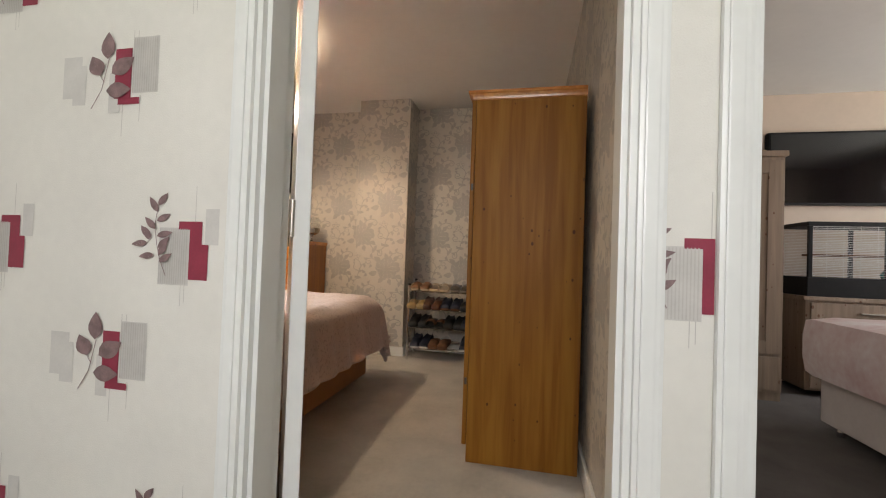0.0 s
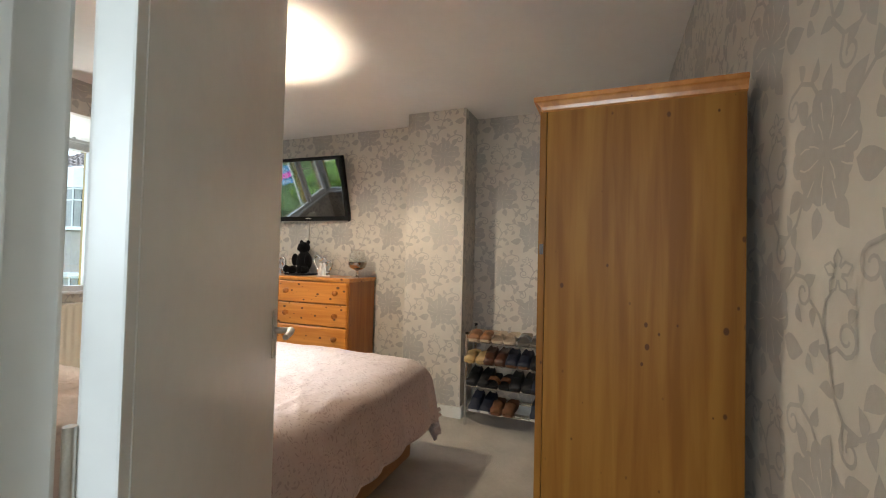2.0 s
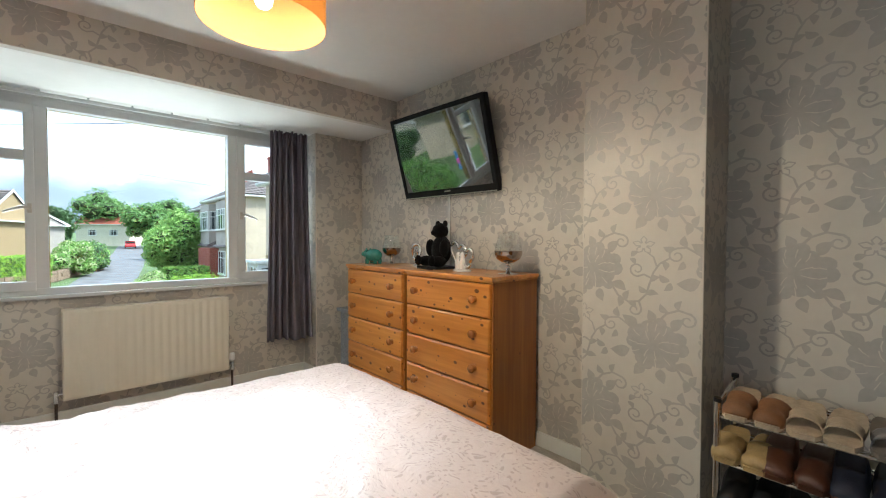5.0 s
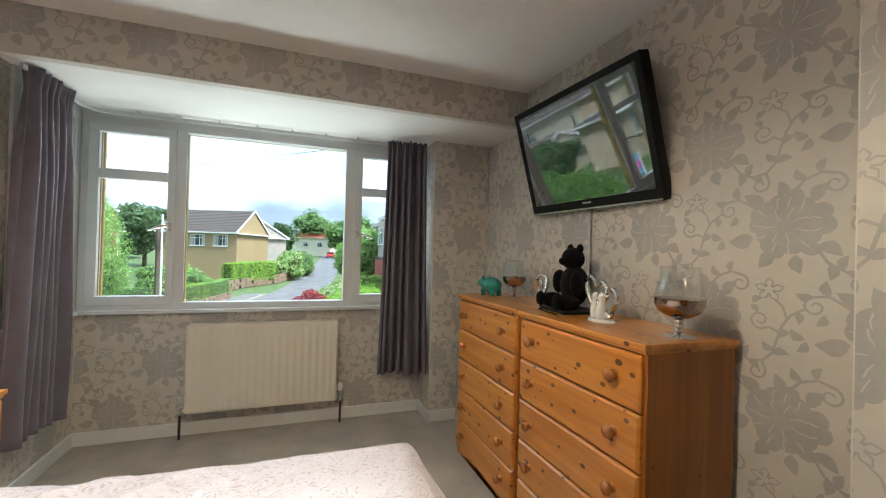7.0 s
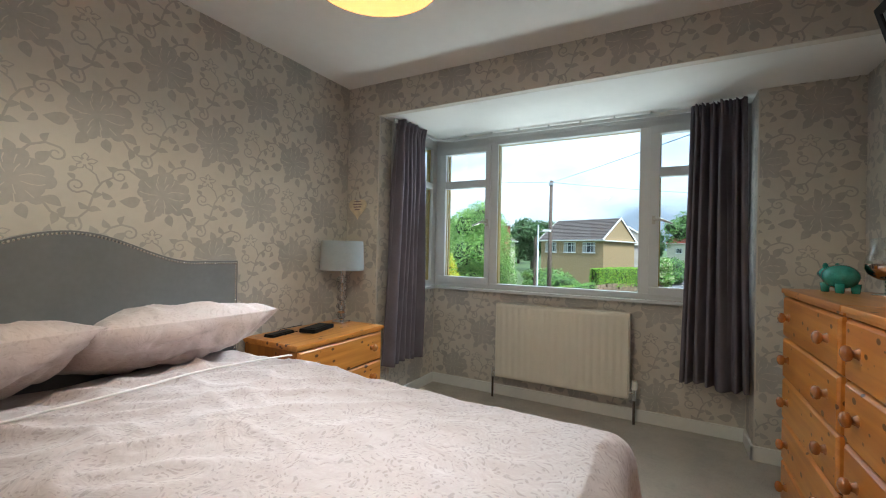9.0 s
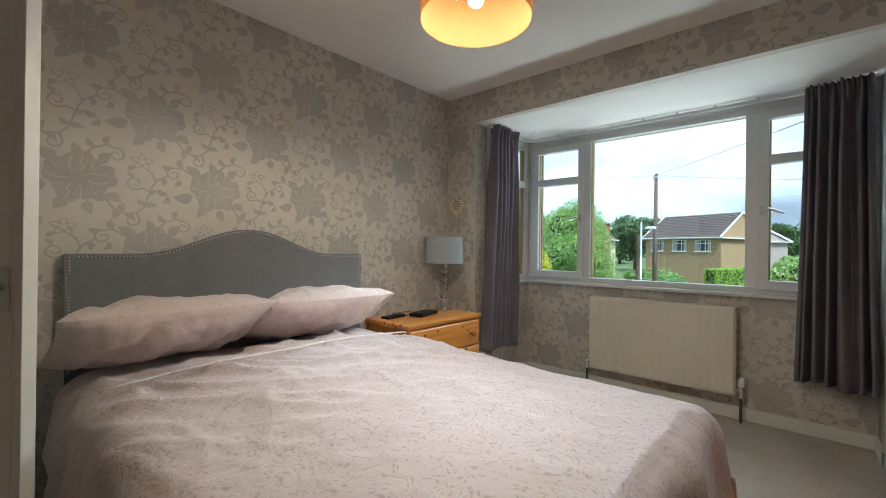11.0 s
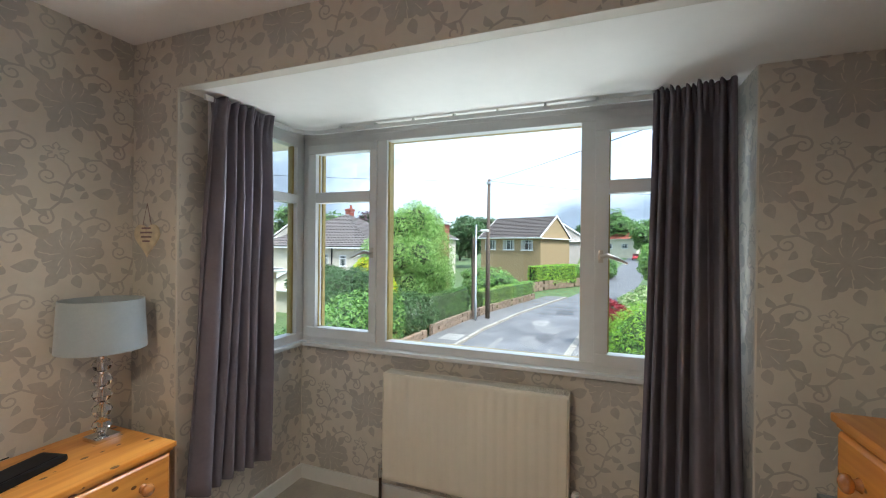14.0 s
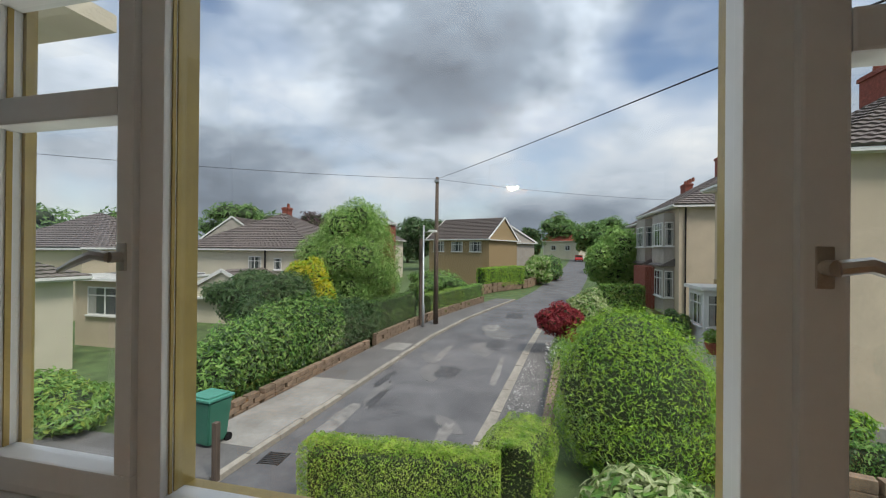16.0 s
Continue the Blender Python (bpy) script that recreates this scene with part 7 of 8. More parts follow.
def goblet(loc, s):
    t = thing("goblet_vase", loc, "clear glass goblet vase with a smoked mirrored band", "vase", "goblet vases")
    bm = bmesh.new()
    add_lathe(bm, [(0.062 * s, 0), (0.062 * s, 0.004 * s), (0.02 * s, 0.010 * s), (0.014 * s, 0.018 * s)], seg=28)
    for k in range(3):
        add_ball(bm, (0, 0, (0.026 + 0.018 * k) * s), 0.017 * s, 0.017 * s, 0.011 * s, 16, 8)
    finish(bm, "foot", CHROME, t, True, 40)
    bm = bmesh.new()
    add_lathe(bm, [(0.0, 0.068 * s), (0.040 * s, 0.074 * s), (0.072 * s, 0.094 * s), (0.085 * s, 0.122 * s), (0.0855 * s, 0.145 * s)], seg=32)
    finish(bm, "bowl", SMOKE, t, True, 60)
    bm = bmesh.new()
    prof = [(0.0855, 0.146), (0.082, 0.170), (0.070, 0.205), (0.066, 0.235), (0.070, 0.262)]
    ring = [(r * s, z * s) for r, z in prof] + [((r - 0.002) * s, z * s) for r, z in prof[::-1]]
    rings = [[bm.verts.new((q * math.cos(2 * math.pi * k / 32), q * math.sin(2 * math.pi * k / 32), z)) for k in range(32)] for q, z in ring]
    for a, b in zip(rings, rings[1:] + rings[:1]):
        for k in range(32):
            bm.faces.new((a[k], a[(k + 1) % 32], b[(k + 1) % 32], b[k]))
    finish(bm, "rim", CLEAR, t, True)
    return t


goblet((-2.255, 3.985, ZT), 0.93)
goblet((-3.52, 4.06, ZT), 0.88)

t = thing("piggy_bank", (-3.585, 3.93, ZT), "glossy teal ceramic piggy bank", "ornament", rz=200)
bm = bmesh.new()
add_ball(bm, (0, 0, 0.068), 0.078, 0.056, 0.052, 20, 12)
add_ball(bm, (0.062, 0, 0.078), 0.036, 0.036, 0.034, 14, 10)
add_cyl(bm, (0.088, 0, 0.076), (0.108, 0, 0.076), 0.018, 0.017, 14)
for x in (-0.04, 0.04):
    for y in (-0.03, 0.03):
        add_cyl(bm, (x, y, 0.0), (x, y, 0.04), 0.014, 0.018, 10)
for y in (-0.024, 0.024):
    add_ball(bm, (0.05, y, 0.112), 0.006, 0.012, 0.014, 8, 6)
finish(bm, "body", TEAL, t, True)

t = thing("knot_sculpture", (-3.13, 4.01, ZT), "polished silver oval knot sculpture", "ornament")
bm = bmesh.new()
for r, h, c in ((0.038, 0.072, 0.016), (0.020, 0.042, 0.011)):
    add_tube(bm, [(r * math.cos(a), 0.012 * math.sin(2 * a) * (1 if r > 0.03 else -1), 0.088 + h * math.sin(a)) for a in (2 * math.pi * k / 28 for k in range(29))], c * 0.75, 8)
add_box(bm, -0.025, 0.025, -0.02, 0.02, 0, 0.012, 0.004)
finish(bm, "body", SILVER, t, True, 50)

t = thing("teddy_bear_figure", (-2.868, 4.02, ZT), "black plush bear figure sitting on a dark base", "ornament", rz=-8)
bm = bmesh.new()
add_ball(bm, (0, 0.0, 0.125), 0.078, 0.065, 0.10, 18, 12)
add_ball(bm, (0.0, -0.01, 0.255), 0.060, 0.055, 0.055, 16, 10)
add_ball(bm, (0, -0.06, 0.243), 0.026, 0.022, 0.02, 12, 8)
for s in (-1, 1):
    add_ball(bm, (s * 0.045, 0.0, 0.305), 0.022, 0.014, 0.022, 10, 8)
    add_ball(bm, (s * 0.085, -0.035, 0.14), 0.028, 0.035, 0.06, 12, 8)
    add_ball(bm, (s * 0.075, -0.075, 0.05), 0.036, 0.065, 0.036, 12, 8)
    add_ball(bm, (s * 0.085, -0.135, 0.055), 0.032, 0.02, 0.036, 12, 8)
finish(bm, "body", PLUSH, t, True)
boxes("base", [(-0.13, 0.12, -0.12, 0.07, 0.0, 0.016)], BLACK, t, 0.005)

t = thing("heart_sculpture", (-2.585, 3.94, ZT), "silver and white open heart ornament on an oval base", "ornament", rz=-12)
bm = bmesh.new()
def heart_loop(cx, cz, s, lean):
    out = []
    for k in range(33):
        a = 2 * math.pi * k / 32
        x = 16 * math.sin(a) ** 3 * s
        z = (13 * math.cos(a) - 5 * math.cos(2 * a) - 2 * math.cos(3 * a) - math.cos(4 * a)) * s
        out.append((cx + x * math.cos(lean) + z * math.sin(lean), 0.008 * math.sin(a), cz + z * math.cos(lean) - x * math.sin(lean)))
    return out
add_tube(bm, heart_loop(-0.045, 0.118, 0.0046, 0.25), 0.0105, 8)
add_tube(bm, heart_loop(0.05, 0.085, 0.0038, -0.35), 0.0095, 8)
finish(bm, "heart", SILVER, t, True)
bm = bmesh.new()
add_lathe(bm, [(0.075, 0), (0.078, 0.006), (0.07, 0.014), (0.0, 0.015)], seg=26, m=Matrix.Diagonal((1, 0.6, 1, 1)))
for s in (-1, 1):
    add_lathe(bm, [(0.020, 0.014), (0.023, 0.04), (0.015, 0.075), (0.013, 0.088), (0.017, 0.10), (0.012, 0.115), (0.0, 0.12)], (s * 0.024, -0.012, 0), 12)
finish(bm, "base", mat("white_porcelain", (0.72, 0.70, 0.68), 0.2, vary=0.03, scale=20.0, coat=0.5), t, True, 50)
bm = bmesh.new()
add_tube(bm, [(-2.97, 3.95, ZT + 0.003), (-2.96, 3.88, ZT + 0.003), (-2.85, 3.86, ZT + 0.003), (-2.76, 3.85, ZT + 0.003)], 0.003, 6)
tagged(finish(bm, "cable", BLACK, None, True), "thin black cable across the chest top", "cable")

# wicker basket in the gap beside the chests
t = thing("wicker_basket", (-3.955, 4.04, 0), "tall grey wicker basket beside the pine chests", "basket")
bm = bmesh.new()
for k in range(44):
    z = 0.012 + 0.0132 * k
    ph = k % 2
    pts = []
    for a in range(49):
        th = 2 * math.pi * a / 48
        c, s = math.cos(th), math.sin(th)
        sx = 0.185 * math.copysign(abs(c) ** 0.35, c)
        sy = 0.125 * math.copysign(abs(s) ** 0.35, s)
        w = 1 + 0.018 * math.sin(24 * th + math.pi * ph)
        pts.append((sx * w, sy * w, z))
    add_tube(bm, pts, 0.0062, 5)
finish(bm, "weave", WICKER, t, True)
boxes("rim", [(-0.2, 0.2, -0.137, -0.117, 0.585, 0.615), (-0.2, 0.2, 0.117, 0.137, 0.585, 0.615), (-0.2, -0.18, -0.137, 0.137, 0.585, 0.615), (0.18, 0.2, -0.137, 0.137, 0.585, 0.615)], WICKER, t, 0.006)

# sockets and switch
for loc, lab in (((XE - 0.005, 1.52, 1.41), "white plastic light switch on the wallpaper"),):
    t = thing("light_switch", loc, lab, "switch")
    boxes("plate", [(-0.005, 0.004, -0.043, 0.043, -0.075, 0.075)], SWITCH, t, 0.003)
    boxes("rocker", [(-0.009, -0.004, -0.012, 0.012, -0.018, 0.018)], SWITCH, t, 0.002)
t = thing("wall_socket", (-4.0, 4.195, 0.25), "white plastic wall socket above the skirting", "socket")
boxes("plate", [(-0.073, 0.073, -0.008, 0.004, -0.043, 0.043)], SWITCH, t, 0.003)
t = thing("wall_socket", (-0.36, 4.195, 0.42), "white plastic wall socket above the skirting", "socket")
boxes("plate", [(-0.073, 0.073, -0.008, 0.004, -0.043, 0.043)], SWITCH, t, 0.003)


# ---- shoe rack and shoes ----
def shoe_rack():
    t = thing("shoe_rack", (-0.84, 3.92, 0), "four-tier chrome tube shoe rack full of shoes", "shoe rack")
    bm = bmesh.new()
    for x in (-0.335, 0.335):
        for y in (-0.10, 0.13):
            add_cyl(bm, (x, y, 0), (x, y, 0.70 if y > 0 else 0.665), 0.011, seg=10)
        for z in (0.12, 0.66):
            add_cyl(bm, (x, -0.10, z), (x, 0.13, z + 0.035), 0.007, seg=8)
    finish(bm, "upright", CHROME, t, True, 40)
    for z in (0.105, 0.29, 0.455, 0.615):
        bm = bmesh.new()
        for y in (-0.10, -0.075, 0.105, 0.13):
            add_cyl(bm, (-0.335, y, z + 0.15 * (y + 0.1)), (0.335, y, z + 0.15 * (y + 0.1)), 0.006, seg=8)
        finish(bm, "shelf", CHROME, t, True, 40)
    bm = bmesh.new()
    for x in (-0.335, 0.335):
        for y, z in ((-0.10, 0.665), (0.13, 0.70)):
            add_cyl(bm, (x, y, z), (x, y, z + 0.014), 0.0125, seg=10)
    finish(bm, "cap", BLACK, t, True, 40)


shoe_rack()
SHOE_MATS = {n: mat("shoe_" + n, c, r, vary=0.12, scale=30.0, bump=0.2, bump_scale=200) for n, c, r in (
    ("tan", (0.23, 0.105, 0.042), 0.5), ("cream", (0.52, 0.42, 0.30), 0.6), ("pewter", (0.14, 0.14, 0.15), 0.3), ("brown", (0.085, 0.030, 0.014), 0.4), ("black", (0.006, 0.006, 0.007), 0.6),
    ("navy", (0.012, 0.016, 0.035), 0.6), ("gold", (0.45, 0.32, 0.14), 0.35), ("suede", (0.16, 0.068, 0.028), 0.85), ("sole", (0.20, 0.17, 0.14), 0.7), ("white", (0.70, 0.69, 0.67), 0.6))}


def shoe(loc, rz, kind, upper, sole, label, tilt=8.5):
    """kind: sandal, mule or shoe; toe towards -y."""
    t = thing("shoe", loc, label, "shoe", "shoes on the rack")
    t.matrix_basis = pose(*loc, tilt, 0, rz)
    Ls = 0.245
    st = []
    for k in range(13):
        u = k / 12
        w = 0.036 + 0.010 * math.sin(math.pi * min(1, u * 1.25)) if u < 0.8 else 0.046 - 0.008 * ((u - 0.8) / 0.2)
        if u > 0.93:
            w *= 0.75
        if u < 0.06:
            w *= 0.8
        st.append((0.5 * Ls - u * Ls, w))
    bm = bmesh.new()
    add_prism(bm, [(-w, y) for y, w in st] + [(w, y) for y, w in st[::-1]], 0.0, 0.016, "z")
    finish(bm, "sole", SHOE_MATS[sole], t)
    bm = bmesh.new()
    a0, a1 = {"sandal": (0.60, 0.86), "mule": (0.50, 0.97), "shoe": (0.02, 0.985)}[kind]
    rings = []
    n = 14
    for k in range(n + 1):
        u = a0 + (a1 - a0) * k / n
        y = 0.5 * Ls - u * Ls
        w = np.interp(u, [i / 12 for i in range(13)], [q[1] for q in st]) + 0.002
        hgt = {"sandal": 0.046, "mule": 0.056 - 0.02 * u, "shoe": 0.064 - 0.032 * max(0, (u - 0.35) / 0.65)}[kind]
        if u > 0.9:
            hgt *= 1 - 0.55 * (u - 0.9) / 0.1
        ring = []
        for j in range(9):
            th = math.pi * j / 8
            open_top = kind == "shoe" and u < 0.55 and 2 < j < 6
            zz = 0.010 + hgt * math.sin(th) ** 0.7 * (0.62 if open_top else 1.0)
            ring.append(bm.verts.new((w * math.cos(th), y, zz)))
        rings.append(ring)
    for a, b in zip(rings, rings[1:]):
        for j in range(8):
            bm.faces.new((a[j], a[j + 1], b[j + 1], b[j]))
    if kind == "shoe":
        bm.faces.new(rings[0])
    if kind != "sandal":
        bm.faces.new(rings[-1][::-1])
    ob = finish(bm, "upper", SHOE_MATS[upper], t, True, 60)
    so = ob.modifiers.new("thickness", "SOLIDIFY")
    so.thickness = 0.003
    return t


def shelf_row(z, row):
    for x, kind, up, so, lab in row:
        for s in (-1, 1):
            shoe((-0.84 + x + s * 0.047, 3.915, z + 0.026), s * -2, kind, up, so, lab)


shelf_row(0.615, [(-0.235, "mule", "tan", "cream", "tan leather mule on the top shelf"), (-0.06, "sandal", "cream", "cream", "cream strap sandal on the top shelf"), (0.13, "sandal", "pewter", "sole", "pewter jewelled sandal on the top shelf")])
shelf_row(0.455, [(-0.265, "mule", "gold", "gold", "small gold striped pump shoe"), (-0.125, "shoe", "brown", "brown", "dark brown leather lace shoe"), (0.045, "shoe", "navy", "suede", "navy and tan leather moccasin"), (0.22, "mule", "black", "black", "black suede slipper with open back")])
shelf_row(0.29, [(-0.245, "shoe", "black", "black", "black leather court shoe"), (-0.09, "sandal", "suede", "black", "brown strap sandal with a black sole"), (0.075, "shoe", "black", "black", "black leather court shoe"), (0.225, "shoe", "navy", "black", "navy canvas slip-on shoe")])
shelf_row(0.105, [(-0.225, "shoe", "navy", "white", "navy trainer with white stripes and sole"), (-0.06, "mule", "suede", "suede", "tan suede slipper with soft sole"), (0.225, "shoe", "navy", "white", "navy trainer with a striped white sole")])

# ---- second bedroom ----
t = thing("oak_wardrobe", (1.07, 3.55, 0), "narrow limed-oak wardrobe with panelled door", "wardrobe")
boxes("body", [(-0.09, 0.55, 0.0, 0.6, 0.06, 1.72)], OAK_DARK, t, 0.004)
boxes("cornice", [(-0.10, 0.565, -0.02, 0.6, 1.72, 1.76)], OAK_DARK, t, 0.006)
boxes("plinth", [(-0.09, 0.55, 0.01, 0.6, 0.0, 0.06)], OAK_DARK, t, 0.003)
boxes("door", [(-0.07, 0.02, -0.02, -0.001, 0.33, 1.69), (0.44, 0.53, -0.02, -0.001, 0.33, 1.69), (0.02, 0.44, -0.02, -0.001, 0.33, 0.42), (0.02, 0.44, -0.02, -0.001, 1.60, 1.69), (0.02, 0.44, -0.01, -0.001, 0.42, 1.60)], OAK_DARK, t, 0.003)
boxes("drawer", [(-0.07, 0.53, -0.02, -0.001, 0.08, 0.31)], OAK_DARK, t, 0.004)
t = thing("gold_ornament", (1.52, 3.75, 1.76), "small white and gold ornament on the oak wardrobe", "ornament")
bm = bmesh.new()
for k in range(4):
    add_ball(bm, (-0.07 + 0.045 * k, 0, 0.03), 0.028, 0.022, 0.03, 12, 8)
finish(bm, "body", SHOE_MATS["gold"], t, True)
t = thing("wide_chest", (2.73, 3.98, 0), "limed-oak chest of drawers with bar handles", "chest of drawers")
boxes("body", [(-0.86, 0.86, -0.23, 0.2, 0.05, 0.705)], OAK_DARK, t, 0.004)
boxes("top", [(-0.88, 0.88, -0.25, 0.205, 0.705, 0.735)], OAK_DARK, t, 0.004)
for k in range(3):
    for c in (-0.43, 0.43):
        d = boxes("drawer", [(c - 0.40, c + 0.40, -0.245, -0.231, 0.07 + 0.21 * k, 0.27 + 0.21 * k)], OAK_DARK, t, 0.003)
        boxes("handle", [(c - 0.1, c + 0.1, -0.262, -0.252, 0.20 + 0.21 * k, 0.21 + 0.21 * k), (c - 0.09, c - 0.08, -0.254, -0.246, 0.20 + 0.21 * k, 0.21 + 0.21 * k), (c + 0.08, c + 0.09, -0.254, -0.246, 0.20 + 0.21 * k, 0.21 + 0.21 * k)], BRASSY, d, 0.002)
t = thing("pet_cage", (2.68, 3.95, 0.735), "black-framed wire pet cage on the oak chest", "cage")
boxes("frame", [(-0.8, 0.8, -0.2, 0.18, 0.0, 0.14), (-0.8, 0.8, -0.2, 0.18, 0.52, 0.55)] + [(x - 0.012, x + 0.012, y - 0.012, y + 0.012, 0.14, 0.52) for x in (-0.78, -0.3, 0.25, 0.78) for y in (-0.185, 0.165)], BLACK, t, 0.003)
tagged(boxes("wire", [(-0.78 + 0.021 * k, -0.7785 + 0.021 * k, -0.19, -0.188, 0.14, 0.52) for k in range(0, 75, 5)] + [(-0.78, 0.78, -0.19, -0.188, 0.15 + 0.0125 * k, 0.153 + 0.0125 * k) for k in range(30)] + [(-0.78, 0.78, 0.166, 0.168, 0.15 + 0.0125 * k, 0.153 + 0.0125 * k) for k in range(30)], SWITCH, t), kind="stuff")
bm = bmesh.new()
add_lathe(bm, [(0.09, 0), (0.10, 0.03), (0.07, 0.08), (0.0, 0.10)], (-0.1, 0.0, 0.14), 18)
finish(bm, "den", TEAL, t, True)
boxes("ramp", [(-0.7, 0.5, -0.05, 0.05, 0.3, 0.315)], SHOE_MATS["suede"], t, 0.003)
t = thing("television", (2.64, 4.16, 1.76), "large black flat television on the beige wall", "television")
boxes("casing", [(-0.84, 0.84, -0.03, 0.03, -0.30, 0.30)], BLACK, t, 0.006)
boxes("screen", [(-0.825, 0.825, -0.033, -0.0305, -0.285, 0.285)], mat("dark_screen_glass", (0.003, 0.003, 0.004), 0.06, vary=0.0, scale=2.0), t)
t = thing("bed", (2.27, 1.69, 0), "double bed with white floral duvet", "bed")
boxes("base", [(-0.72, 0.72, -0.55, 1.35, 0.06, 0.36)], WHITE_DIVAN, t, 0.012)
bm = bmesh.new()
add_box(bm, -0.80, 0.80, -0.55, 1.43, 0.30, 0.66, 0.12)
fl = mat("floral_duvet", (0.80, 0.76, 0.76), 0.7, vary=0.1, scale=3.2, second=(0.60, 0.42, 0.43), bump=0.3, bump_scale=12.0)
finish(bm, "duvet", fl, t, True, 60)
bm = bmesh.new()
for x in (-0.66, 0.66):
    for y in (-0.45, 1.28):
        add_lathe(bm, [(0.018, 0), (0.022, 0.02), (0.014, 0.062)], (x, y, 0), 10)
finish(bm, "castor", CHROME, t, True)


# ---- printed wallpaper ----
def leaf2(x, y, ang, ln, wd, bend=0.15):
    c, s = math.cos(ang), math.sin(ang)
    left, right = [], []
    for k in range(7):
        u = k / 6
        w = wd * math.sin(math.pi * u ** 0.8) * 0.5
        b = bend * ln * math.sin(math.pi * u)
        for side, acc in ((1, left), (-1, right)):
            px, py = u * ln, b + side * w
            acc.append((x + px * c - py * s, y + px * s + py * c))
    return [tri for k in range(6) for tri in ((left[k], left[k + 1], right[k]), (right[k], left[k + 1], right[k + 1]))]


def ribbon2(pts, w0, w1):
    out = []
    prev = None
    n = len(pts) - 1
    for i, (x, y) in enumerate(pts):
        a, b = pts[max(i - 1, 0)], pts[min(i + 1, n)]
        d = math.hypot(b[0] - a[0], b[1] - a[1]) or 1e-6
        nx, ny = -(b[1] - a[1]) / d, (b[0] - a[0]) / d
        w = (w0 + (w1 - w0) * i / n) / 2
        cur = ((x + nx * w, y + ny * w), (x - nx * w, y - ny * w))
        if prev:
            out += [(prev[0], prev[1], cur[0]), (cur[0], prev[1], cur[1])]
        prev = cur
    return out


def curl(x, y, r, start, turns, sign):
    """Spiral that winds inwards from the rim."""
    pts = []
    for k in range(15):
        u = k / 14
        a = start + sign * turns * 2 * math.pi * u
        q = r * (1 - 0.72 * u)
        pts.append((x + q * math.cos(a), y + q * math.sin(a)))
    return pts


def petal2(x, y, ang, r0, r1, wd):
    c, s = math.cos(ang), math.sin(ang)
    prof = ((0.0, 0.35), (0.3, 0.8), (0.6, 1.0), (0.82, 0.92), (0.94, 0.6), (1.0, 0.12))
    pts = []
    for u, w in prof:
        q = r0 + (r1 - r0) * u
        pts.append(((x + q * c - w * wd / 2 * s, y + q * s + w * wd / 2 * c), (x + q * c + w * wd / 2 * s, y + q * s - w * wd / 2 * c)))
    out = []
    for a, b in zip(pts, pts[1:]):
        out += [(a[0], a[1], b[0]), (b[0], a[1], b[1])]
    return out


